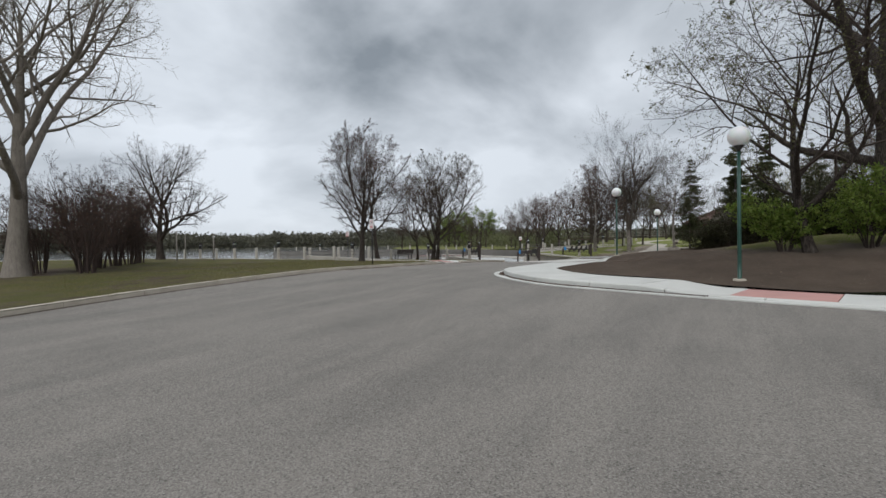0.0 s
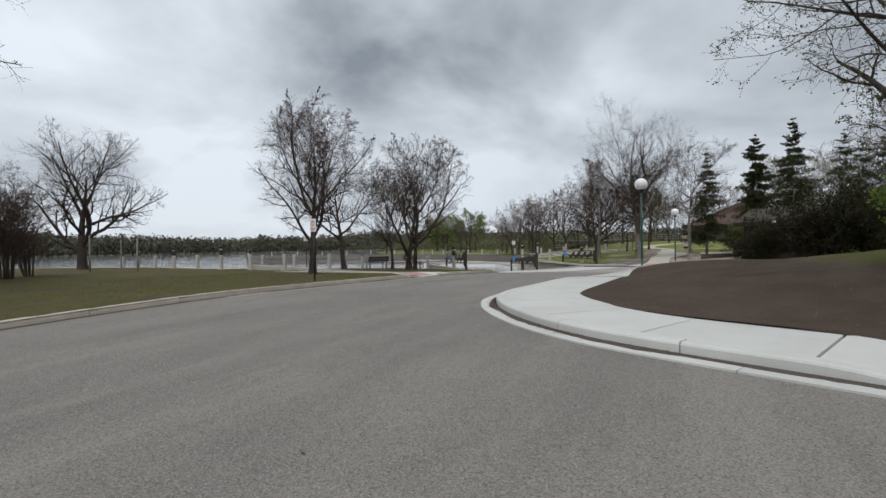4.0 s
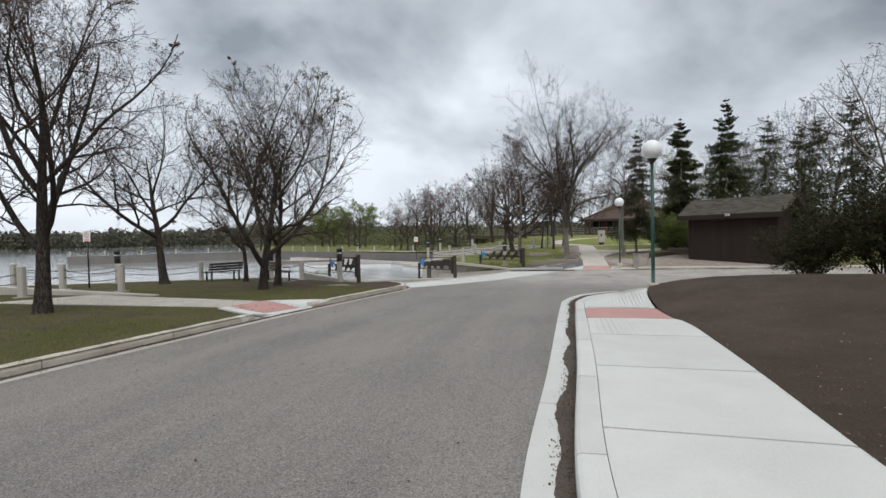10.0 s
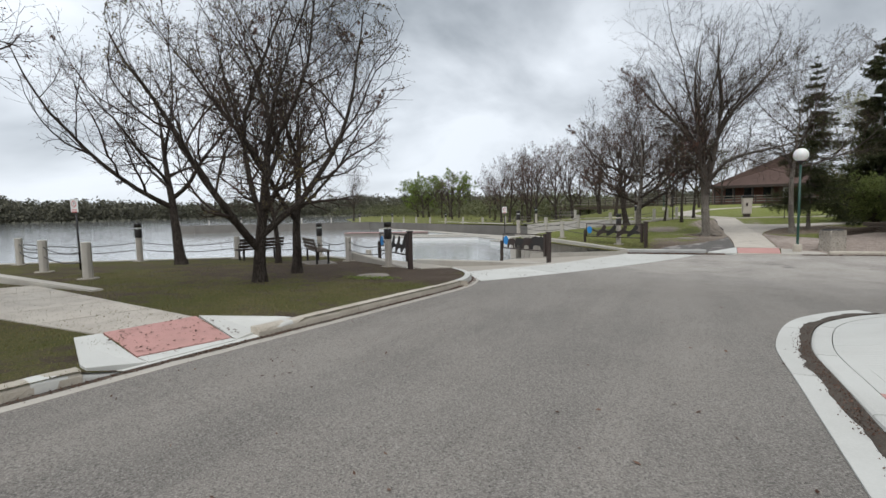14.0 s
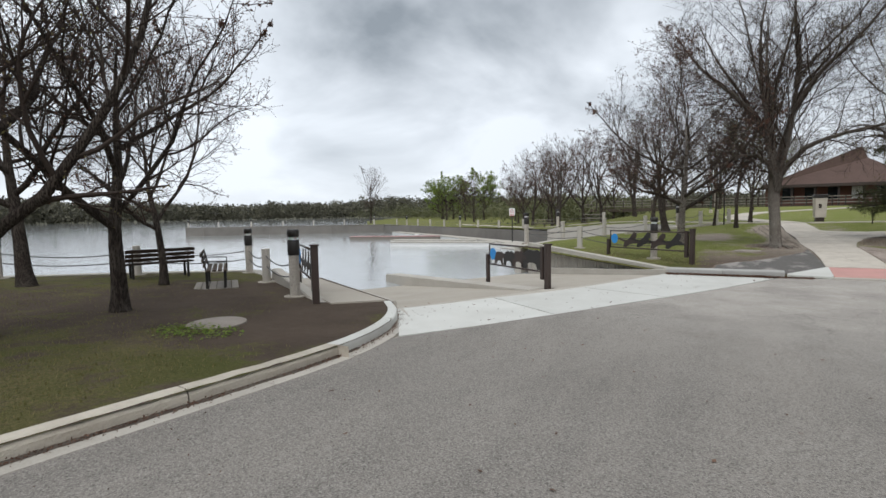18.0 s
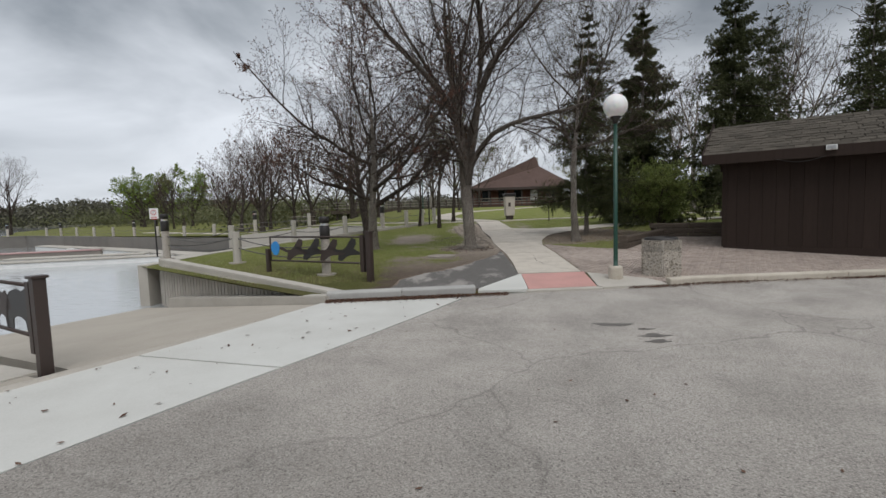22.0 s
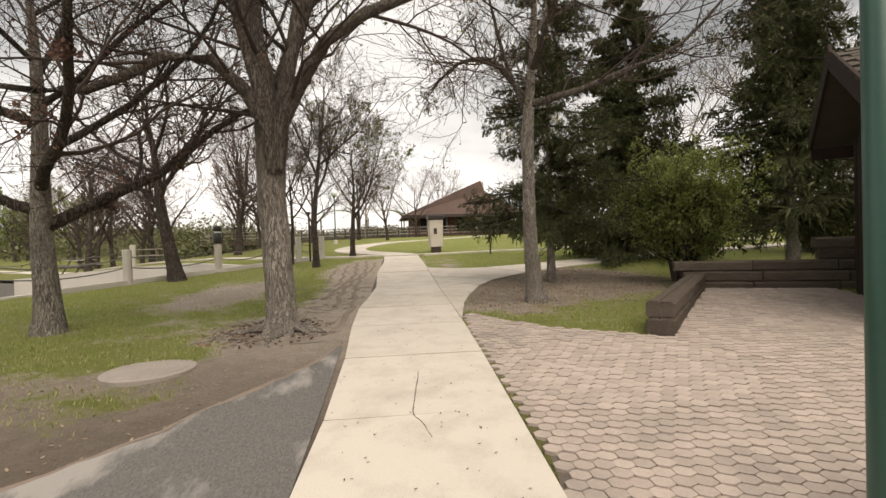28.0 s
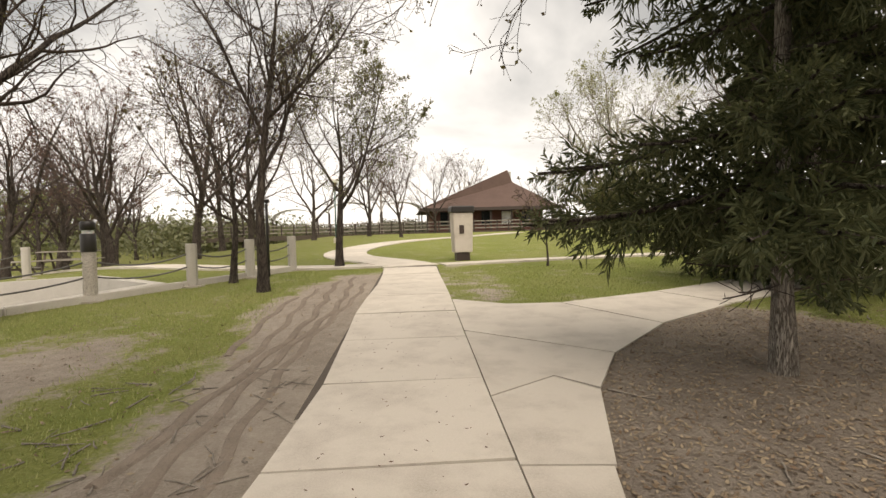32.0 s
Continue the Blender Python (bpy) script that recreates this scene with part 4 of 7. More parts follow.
for i in range(38):
    p = W0 + (W1 - W0) * (0.24 + 0.72 * i / 37) + np.array((-0.57, -0.82)) * 0.17
    bm = bmesh.new()
    box(bm, -0.055, 0.055, -0.03, 0.03, -1.4, 0.12 + 0.44 * (0.24 + 0.72 * i / 37) - 0.13, pose(p[0], p[1], 0, 0, 0, -35))
    part("rib", bm, CONCRETE_OLD, ribbed)

# walkway beside the ramp, and the bank walls that hold the shore
dock_walk = tagged(new("walkway"), "narrow concrete walkway beside the boat ramp", "walkway", "", "structure")
WALK_L, WALK_R = (np.array((-14.72, 32.62)), np.array((-18.98, 35.02))), (np.array((-14.08, 33.5)), np.array((-18.42, 35.86)))
for i in range(3):
    a, b = i / 3 + 0.001, (i + 1) / 3 - 0.001
    part("slab", plate([p + (q - p) * t for t, (p, q) in ((a, WALK_R), (a, WALK_L), (b, WALK_L), (b, WALK_R))], 0.03, 0.5, land_z, 3.0), CONCRETE_RAMP, dock_walk)
wall_bar("edging", (-15.0, 32.72), (-19.1, 35.0), 0.26, 0.2, 0.46, -1.5, CONCRETE_OLD, dock_walk)
bank = tagged(new("retaining_wall_shore"), "concrete wall that holds the lake shore", "retaining wall", "", "structure")
for pts in (SHORE, np.array([(-22.0, 36.5), (-19.2, 35.3)]), np.array([(-16.3, 46.0), (-15.6, 49), (-14.4, 52.2), (-12.2, 55.5), (-10.6, 58.8), (-13.5, 61), (-20, 61.5)])):
    for line in chop(np.asarray(pts, float), 4.0):
        part("wall_block", sweep(line, [(0.12, -2.5), (0.12, 0.03), (-0.22, 0.03), (-0.22, -2.5)], land_z, True, 0.004), CONCRETE_OLD, bank)
PIER_CONCRETE = surface("stained_concrete", (0.17, 0.158, 0.14), (0.09, 0.082, 0.072), (0.23, 0.215, 0.195), 30, 0.8, 0.9, 0, 0.5, 0.01, 0.08)
pier = tagged(new("pier_wall"), "long grey concrete breakwater round the basin", "breakwater", "", "structure")
for line in chop(np.array([(-20, 61.6), (-52, 82.4), (-65.5, 74.6), (-75.6, 66.3), (-77.0, 67.5), (-66.2, 76.8)], float), 9.0):
    part("wall_block", sweep(line, [(0.15, -2.5), (0.15, 0.08), (-0.35, 0.08), (-0.35, -2.5)], lambda x, y: 0.35 + 0 * x, True, 0.01), PIER_CONCRETE, pier)

# crossing at the kerb: red pad and pale flares
crossing = tagged(new("crossing"), "red tactile pad between pale concrete flares", "crossing", "", "structure")
part("tactile_pad", plate([(-5.72, 41.78), (-4.32, 41.88), (-4.15, 43.42), (-5.62, 43.36)], 0.024, 0.1), RED_PAD, crossing, "red painted tactile pad")
part("kerb_strip", plate([(-5.8, 41.6), (-4.25, 41.68), (-4.3, 41.87), (-5.75, 41.77)], 0.02, 0.1), CONCRETE_OLD, crossing)
part("flare", plate([(-6.75, 41.62), (-5.8, 41.6), (-5.74, 41.8), (-5.64, 43.3), (-6.72, 41.85)], 0.05, 0.14), CONCRETE_NEW, crossing)
part("flare", plate([(-4.23, 41.7), (-2.9, 41.86), (-2.9, 42.05), (-3.05, 42.5), (-4.1, 43.3), (-4.3, 41.9)], 0.03, 0.14), CONCRETE_OLD, crossing)
west_crossing = tagged(new("crossing_west"), "red tactile pad and flares in the old kerb", "crossing", "", "structure")
part("tactile_pad", plate([(-12.95, 23.15), (-12.75, 24.2), (-13.9, 24.55), (-14.05, 23.4)], 0.03, 0.1, land_z, 0.3), RED_PAD, west_crossing, "red painted tactile pad")
part("flare", plate([(-12.74, 22.55), (-12.7, 23.1), (-12.92, 23.12), (-14.02, 23.36), (-14.1, 23.1), (-12.95, 22.6)], 0.03, 0.12, land_z, 0.3), CONCRETE_NEW, west_crossing)
part("flare", plate([(-12.64, 24.2), (-12.6, 25.1), (-12.75, 25.1), (-13.9, 24.6), (-12.76, 24.23)], 0.03, 0.12, land_z, 0.3), CONCRETE_NEW, west_crossing)
part("lip", plate([(-12.69, 23.12), (-12.62, 24.18), (-12.73, 24.18), (-12.92, 23.14)], 0.028, 0.08, land_z, 0.3), CONCRETE_NEW, west_crossing)
west_walk = tagged(new("walkway_west"), "old concrete walk to the lakeside posts", "walkway", "", "structure")
for i in range(5):
    a, b = i / 5, (i + 1) / 5 - 0.004
    p0, p1, q0, q1 = np.array((-14.07, 23.35)), np.array((-21.5, 23.2)), np.array((-13.93, 24.55)), np.array((-20.5, 25.4))
    part("slab", plate([p0 + (p1 - p0) * a, p0 + (p1 - p0) * b, q0 + (q1 - q0) * b, q0 + (q1 - q0) * a], 0.016, 0.1), CONCRETE_PATH, west_walk)
wall_bar("low_wall", (-18.3, 25.55), (-25.5, 25.3), 0.25, 0.5, 0.78, -0.2, CONCRETE_OLD, west_walk, "low sloping concrete wall")

# ---- the footpath ----
footpath = tagged(new("footpath"), "tan concrete footpath of cast slabs with open joints", "path", "", "structure")
PATH_Y = np.concatenate([np.arange(43.42, 50.9, 1.42), np.arange(51.94, 61.5, 1.42)])


def path_edges(y):
    return -5.66 + 0.05 * math.sin(y) + 0.05 * float(ease(49, 52, y)), -4.212 - 0.06 * float(ease(56, 60, y))


for y0, y1 in zip(PATH_Y, PATH_Y[1:]):
    (a0, b0), (a1, b1) = path_edges(y0), path_edges(y1)
    tilt = random.uniform(-0.02, 0.02)
    part("slab", plate([(a0, y0 + 0.011), (b0, y0 + 0.011 + tilt), (b1, y1 - 0.011 + tilt), (a1, y1 - 0.011)], 0.026 + random.uniform(-0.004, 0.004), 0.1), CONCRETE_PATH, footpath)
part("bedding", plate([(-5.64, 43.45), (-4.24, 43.45), (-4.24, 60.9), (-5.64, 60.9)], 0.010, 0.05), surface("joint_dirt", (0.075, 0.06, 0.046), (0.045, 0.035, 0.028), (0.12, 0.095, 0.075), 60, 4, 0.95, 0, 0.5, 0.003, 0), footpath, "dark dirt in the open joints")
FORK = [[(-4.2, 47.9), (-3.99, 49.2), (-3.7, 50.4), (-4.2, 50.45)], [(-4.2, 50.47), (-3.68, 50.42), (-3.33, 51.55), (-3.6, 51.9), (-4.2, 51.5)], [(-4.2, 51.53), (-3.59, 51.93), (-3.31, 51.6), (-2.82, 52.5), (-4.2, 53.6)],
        [(-4.2, 53.64), (-2.80, 52.52), (-1.75, 53.6), (-2.6, 55.1), (-3.4, 55.15), (-4.2, 55.7)], [(-1.73, 53.63), (-0.2, 54.6), (-0.75, 55.75), (-2.57, 55.1)], [(-0.17, 54.62), (1.7, 55.5), (1.3, 56.7), (-0.72, 55.77)]]
for outline in FORK:
    part("slab", plate(outline, 0.024, 0.1), CONCRETE_PATH, footpath)


def far_path(points, width, name, label):
    ob = tagged(new(name), label, "path", "", "structure")
    for line in chop(smooth_line(points, 0.8), 2.2):
        part("slab", sweep(line, [(width / 2, -0.1), (width / 2, 0.03), (-width / 2, 0.03), (-width / 2, -0.1)], land_z, True, 0.008), CONCRETE_PATH, ob)


far_path([(1.5, 56.1), (4.5, 57.3), (9, 58.6), (16, 60.5), (30, 63)], 1.3, "footpath_east", "tan concrete path curving away over the lawn")
far_path([(-4.9, 60.8), (-5.6, 62.3), (-7.1, 64.6), (-7.6, 67.5), (-7.0, 71.5), (-5.2, 76), (-1, 82), (4, 90)], 1.6, "footpath_north", "tan concrete path winding up to the building")
far_path([(-5.6, 61.4), (-8.2, 61.4), (-13, 63.5), (-22, 70), (-40, 84)], 1.3, "footpath_basin", "tan concrete path along the basin")
far_path([(-4.1, 61.0), (-1, 61.6), (5, 62.4), (14, 64)], 0.9, "footpath_lawn", "narrow concrete path across the lawn")
asphalt_patch = tagged(new("asphalt_patch"), "cracked old asphalt beside the footpath", "path", "", "structure")
rim = smooth_line([(-5.69, 47.0), (-5.93, 46.2), (-6.35, 45.55), (-6.85, 44.8), (-7.5, 44.1), (-8.35, 43.3), (-8.6, 42.1)], 0.12)
rim = rim + np.random.uniform(-0.03, 0.03, rim.shape)
part("patch", plate([(-6.8, 41.95), (-5.67, 43.42), (-5.675, 45.0)] + [tuple(p) for p in rim], 0.014, 0.05), OLD_ASPHALT, asphalt_patch)
ruts = tagged(new("mud_ruts"), "ridges of drying mud beside the footpath", "mud", "", "structure")
for k, (off, y0, y1) in enumerate(((-5.95, 47.5, 58), (-6.15, 49.5, 59), (-6.38, 50.5, 58.5), (-6.62, 52.5, 57.5), (-6.85, 53, 56.5))):
    line = np.array([(off + 0.10 * math.sin(0.8 * y + k) + 0.03 * math.sin(5 * y + 2 * k), y) for y in np.arange(y0, y1, 0.12)])
    h = 0.012 + 0.008 * (k % 3)
    part("ridge", sweep(line, lambda x, y: [(0.07, -0.02), (0.03, h * 0.7 * (0.7 + 0.4 * math.sin(9 * y + k))), (0.0, h * (0.8 + 0.3 * math.sin(7 * y))), (-0.04, h * 0.5), (-0.08, -0.02)], land_z), MUD, ruts)

# cracks in the footpath's slabs, and its reddish dirt rim
CRACK_DIRT = surface("crack_dirt", (0.07, 0.055, 0.042), (0.045, 0.035, 0.028), (0.11, 0.088, 0.068), 60, 4, 0.95, 0, 0.5, 0.003, 0)
cracks = tagged(new("path_cracks"), "thin dirt-filled cracks in the footpath", "crack", "", "structure")
for k, pts in enumerate(([(-4.9, 45.75), (-4.93, 45.3), (-4.96, 44.86), (-4.9, 44.7), (-4.86, 44.47)],)):
    line = smooth_line(pts, 0.05)
    rng_c = np.random.default_rng(k)
    line = line + np.cumsum(rng_c.normal(0, 0.004, line.shape), 0) * 0.6
    part("crack", sweep(line, lambda x, y: [(0.003, 0.02), (0.002 + 0.001 * math.sin(30 * y), 0.0305), (-0.002, 0.0305), (-0.003, 0.02)], land_z), CRACK_DIRT, cracks)
RED_DIRT = surface("red_dirt", (0.20, 0.155, 0.126), (0.11, 0.08, 0.06), (0.28, 0.215, 0.165), 50, 5, 0.95, 0, 0.8, 0.006, 0)
part("dirt_rim", sweep(rim, lambda x, y: [(-0.03, 0.0), (-0.01, 0.017), (0.02 + 0.02 * math.sin(9 * y), 0.017), (0.04 + 0.04 * math.sin(5 * y) + 0.02 * math.sin(13 * y), 0.002), (0.10, -0.02)], land_z), RED_DIRT, asphalt_patch, "reddish dirt along the edge")
basin_edge = tagged(new("basin_edging"), "low pale concrete edging along the basin fence", "edging", "", "structure")
for a, b in zip([(-12.9, 53.2), (-11.3, 55.75), (-9.7, 58.2)], [(-11.32, 55.72), (-9.72, 58.17), (-8.06, 60.7)]):
    wall_bar("edging", a, b, 0.16, float(land_z(*a)) + 0.13, float(land_z(*b)) + 0.13, float(land_z(*a)) - 0.3, CONCRETE_OLD, basin_edge)


# ---- trees ----
def tubes(P, R, sides):
    """Tapered tubes along many lines at once: P is lines x points x 3, R the radii."""
    B, k, _ = P.shape
    T = np.gradient(P, axis=1)
    T /= np.linalg.norm(T, axis=2, keepdims=True) + 1e-9
    ref = np.where(np.abs(T[:, :1, 2:3]) < 0.8, np.array((0, 0, 1.0)), np.array((1.0, 0, 0)))
    N = np.cross(T, np.broadcast_to(ref, T.shape))
    N /= np.linalg.norm(N, axis=2, keepdims=True) + 1e-9
    M = np.cross(T, N)
    a = np.arange(sides) * 2 * np.pi / sides
    V = P[:, :, None] + R[:, :, None, None] * (np.cos(a)[None, None, :, None] * N[:, :, None] + np.sin(a)[None, None, :, None] * M[:, :, None])
    i = np.arange(B * k * sides).reshape(B, k, sides)
    r = np.roll(i, -1, axis=2)
    F = np.stack([i[:, :-1], r[:, :-1], r[:, 1:], i[:, 1:]], -1).reshape(-1, 4)
    return V.reshape(-1, 3), F


def sprout(rng, P, R, count, u0, u1, angle, ratio, k, up, wander, r_ratio, taper=0.25, profile=0.5, length=None):
    """Children of many branches at once: count for each, between u0 and u1 of its length."""
    B, n, _ = P.shape
    parent = np.repeat(np.arange(B), count)
    C = len(parent)
    u = np.tile((np.arange(count) + 0.5) / count, B) + rng.uniform(-0.5, 0.5, C) / count
    u = u0 + (u1 - u0) * np.clip(u, 0, 1)
    f = u * (n - 1)
    i = np.minimum(f.astype(int), n - 2)
    w = (f - i)[:, None]
    start = P[parent, i] * (1 - w) + P[parent, i + 1] * w
    T = P[parent, i + 1] - P[parent, i]
    T /= np.linalg.norm(T, axis=1, keepdims=True) + 1e-9
    r0 = (R[parent, i] * (1 - w[:, 0]) + R[parent, i + 1] * w[:, 0])
    az = np.tile(np.arange(count) * 2.4, B) + rng.uniform(0, 6.28, B).repeat(count) + rng.normal(0, 0.4, C)
    ref = np.where(np.abs(T[:, 2:3]) < 0.9, np.array((0, 0, 1.0)), np.array((1.0, 0, 0)))
    X = np.cross(T, ref)
    X /= np.linalg.norm(X, axis=1, keepdims=True) + 1e-9
    Y = np.cross(T, X)
    an = np.radians(angle) * rng.uniform(0.7, 1.3, C)
    D = T * np.cos(an)[:, None] + (X * np.cos(az)[:, None] + Y * np.sin(az)[:, None]) * np.sin(an)[:, None]
    seg = np.linalg.norm(np.diff(P, axis=1), axis=2).sum(1)
    L = (seg[parent] if length is None else length) * ratio * rng.uniform(0.65, 1.2, C) * (1 - profile * np.abs(u - 0.35) / 0.65)
    rr = np.minimum(r0 * 0.85, r0 * r_ratio * rng.uniform(0.8, 1.15, C))
    out = np.zeros((C, k, 3))
    out[:, 0] = start
    step = (L / (k - 1))[:, None]
    for j in range(1, k):
        D = D + np.array((0, 0, up)) + rng.normal(0, wander, (C, 3))
        D /= np.linalg.norm(D, axis=1, keepdims=True) + 1e-9
        out[:, j] = out[:, j - 1] + D * step
    rad = rr[:, None] * np.linspace(1, taper, k)[None]
    return out, rad


def fit_crown(rng, P, crown, jitter=0.07):
    """Shortens branches that would leave the crown's egg: middle x, y, z, radius and half height."""
    cx, cy, cz, rad, half = crown
    s = np.linspace(0.12, 1.0, 23)
    line = P[:, 0, None] + s[None, :, None] * (P[:, -1] - P[:, 0])[:, None]
    dz = (line[..., 2] - cz) / half
    wide = rad * (1 + 0.15 * dz)
    q = ((line[..., 0] - cx) ** 2 + (line[..., 1] - cy) ** 2) / wide ** 2 + dz ** 2
    ok = q < (1 + rng.normal(0, jitter, len(P)))[:, None] ** 2
    f = np.where(ok, s, 0.12).max(1)
    return P[:, :1] + (P - P[:, :1]) * f[:, None, None]


def flakes(rng, places, size, kind="leaf"):
    """Small pointed leaves or buds, four corners each, turned at random."""
    C = len(places)
    a = rng.normal(0, 1, (C, 3))
    a /= np.linalg.norm(a, axis=1, keepdims=True)
    b = np.cross(a, rng.normal(0, 1, (C, 3)))
    b /= np.linalg.norm(b, axis=1, keepdims=True) + 1e-9
    s = (size * rng.uniform(0.6, 1.4, C))[:, None]
    V = np.stack([places, places + a * s * 0.5 + b * s * 0.3, places + a * s, places + a * s * 0.5 - b * s * 0.3], 1)
    return V.reshape(-1, 3), np.arange(C * 4).reshape(C, 4)


def gather(pieces):
    V, F, s = [], [], 0
    for v, f in pieces:
        V.append(v)
        F.append(f + s)
        s += len(v)
    return np.vstack(V), np.vstack(F)


def trunk_line(rng, height, lean, wander, k):
    P = np.zeros((1, k, 3))
    d = np.array((lean[0], lean[1], 1.0))
    for j in range(1, k):
        d = d + np.array((*rng.normal(0, wander, 2), 0.05))
        d /= np.linalg.norm(d)
        P[0, j] = P[0, j - 1] + d * height / (k - 1)
    return P


def resample(line, k):
    line = np.asarray(line, float)
    s = np.concatenate([[0], np.cumsum(np.linalg.norm(np.diff(line, axis=0), axis=1))])
    t = np.linspace(0, s[-1], k)
    return np.stack([np.interp(t, s, line[:, i]) for i in range(3)], 1)


def furrowed(P, R, sides, rings, depth):
    """A trunk with ridged bark and a lobed foot."""
    f = np.linspace(0, 1, rings) ** 1.3 * (P.shape[1] - 1)
    Q = np.stack([np.interp(f, np.arange(P.shape[1]), P[0, :, i]) for i in range(3)], 1)
    r = np.interp(f, np.arange(P.shape[1]), R[0])
    v, q = tubes(Q[None], r[None], sides)
    v = v.reshape(rings, sides, 3)
    for j in range(rings):
        foot = math.exp(-Q[j, 2] / 0.16)
        for i in range(sides):
            d = v[j, i] - Q[j]
            a = math.atan2(d[1], d[0])
            d = d / (np.linalg.norm(d) + 1e-9)
            p = v[j, i]
            n1 = noise.noise((p[0] * 17, p[1] * 17, p[2] * 2.0))
            n2 = noise.noise((p[0] * 36, p[1] * 36, p[2] * 5.0 + 7))
            ridge = (1 - min(1, abs(n1) * 2.6)) * 0.7 + (1 - min(1, abs(n2) * 2.4)) * 0.4
            v[j, i] = p - d * depth * (ridge - 0.4) + d * r[j] * foot * 0.5 * (0.5 + 0.5 * math.cos(5 * a + 2 * math.sin(a)))
    return v.reshape(-1, 3), q


def bare_tree(name, seed, height, radius, fork, limbs, spread, label, x, y, turn=0.0, bark=None, twig=None, bud=None, bud_size=0.03, buds=1, lean=(0, 0), fine=(11, 9, 5), group="", limb_length=0.56, z=None, flare=1.4, twig_r=1.0, category="tree", droop=0.0, wander=0.10, leader=0.66, main=(), rough=0.0, roots=0, near=True, wide=0.36, low=0.2, k4=2, taper=0.9, power=1.1, limb_bark=None, limb_r=0.5, sub_r=0.55):
    """A leafless tree: trunk and limbs, then three orders of twigs, and buds at their tips."""
    rng = np.random.default_rng(seed)
    ob = thing(name, x, y, (float(land_z(x, y)) if z is None else z) - 0.04, turn, label, category, group)
    k = 16
    P0 = trunk_line(rng, height * leader, lean, 0.035, k)
    h = np.linspace(0, 1, k)
    R0 = (radius * (1 - taper * h ** power) * (1 + (flare - 1) * np.exp(-h * 20)))[None]
    if main:
        R0 = R0 * (1 + 0.25 * np.exp(-((h * height * leader - 2.8) / 0.4) ** 2))
    P1, R1 = sprout(rng, P0, R0, limbs, fork, 0.97, spread, limb_length * 1.6, 11, 0.06 - droop * 0.03, wander, 0.66, 0.16, 0.2, height)
    mid = P0[0, 12]
    crown = (mid[0], mid[1], height * (1 + low) / 2, wide * height, height * (1 - low) / 2)
    P1 = fit_crown(rng, P1, crown)
    if main:
        M = np.stack([resample(smooth_line(m, 0.25), 11) for m in main])
        P1 = np.concatenate([P1, M])
        R1 = np.concatenate([R1, np.stack([radius * limb_r * np.linspace(1, 0.12, 11)] * len(main))])
    P2, R2 = sprout(rng, P1, R1, fine[0], 0.12, 1.0, 46, 0.5, 8, 0.045 - droop * 0.05, 0.17, sub_r, 0.28)
    P2 = fit_crown(rng, P2, crown) if not main else P2
    P3, R3 = sprout(rng, P2, R2, fine[1], 0.14, 1.0, 48, 0.50, 5, 0.05 - droop * 0.08, 0.20, 0.6, 0.4)
    P3 = fit_crown(rng, P3, crown) if not main else P3
    P4, R4 = sprout(rng, P3, R3, fine[2], 0.12, 1.0, 42, 0.62, k4, 0.06 - droop * 0.1, 0.15, 0.7, 0.6)
    R2, R3, R4 = np.maximum(R2, 0.006), np.maximum(R3 * twig_r, 0.0036 * twig_r), np.clip(R4 * twig_r, 0.0024 * twig_r, 0.005 * twig_r)
    bark = bark or BARK_DARK
    v, f = furrowed(P0, R0, 56, 110, rough) if rough else tubes(P0, R0, 14)
    if near:
        mesh_part("trunk", arrays_mesh("trunk", v, f), bark, ob, "", True)
        for i in range(len(P1)):
            v, f = tubes(P1[i:i + 1], R1[i:i + 1], 9)
            mesh_part("limb", arrays_mesh("limb", v, f), limb_bark or bark, ob, "", True)
    else:
        v, f = gather([(v, f), tubes(P1, R1, 7)])
        mesh_part("trunk", arrays_mesh("trunk", v, f), bark, ob, "", True)
    for i in range(roots):
        a = 6.283 * i / roots + rng.uniform(-0.4, 0.4)
        s = np.linspace(0, 1, 9)
        L = rng.uniform(0.35, 0.95)
        bend = np.cumsum(rng.normal(0, 0.12, 9))
        rx, ry = np.cos(a + bend * 0.6) * (radius * 0.8 + L * s), np.sin(a + bend * 0.6) * (radius * 0.8 + L * s)
        rz = np.array([float(land_z(x + u, y + w)) - float(land_z(x, y)) for u, w in zip(rx, ry)]) + 0.10 * (1 - s) ** 2 + 0.03
        v, f = tubes(np.column_stack([rx, ry, rz])[None], (0.055 * (1 - 0.8 * s))[None], 7)
        mesh_part("root", arrays_mesh("root", v, f), bark, ob, "", True)
    v, f = gather([tubes(P2, R2, 4), tubes(P3, R3, 3), tubes(P4, R4, 3)])
    tagged(mesh_part("crown", arrays_mesh("crown", v, f), twig or TWIG, ob, "", True), "", "", "", "stuff")
    if buds:
        tips = np.vstack([P4[:, -1], P3[:, -1]] + [P4[:, -1] * 0.5 + P4[:, -2] * 0.5 + rng.normal(0, bud_size * 0.5, P4[:, -1].shape) for i in range(buds - 1)])
        v, f = flakes(rng, tips, bud_size)
        tagged(mesh_part("foliage", arrays_mesh("foliage", v, f), bud or BUD, ob), "", "", "", "stuff")
    return ob


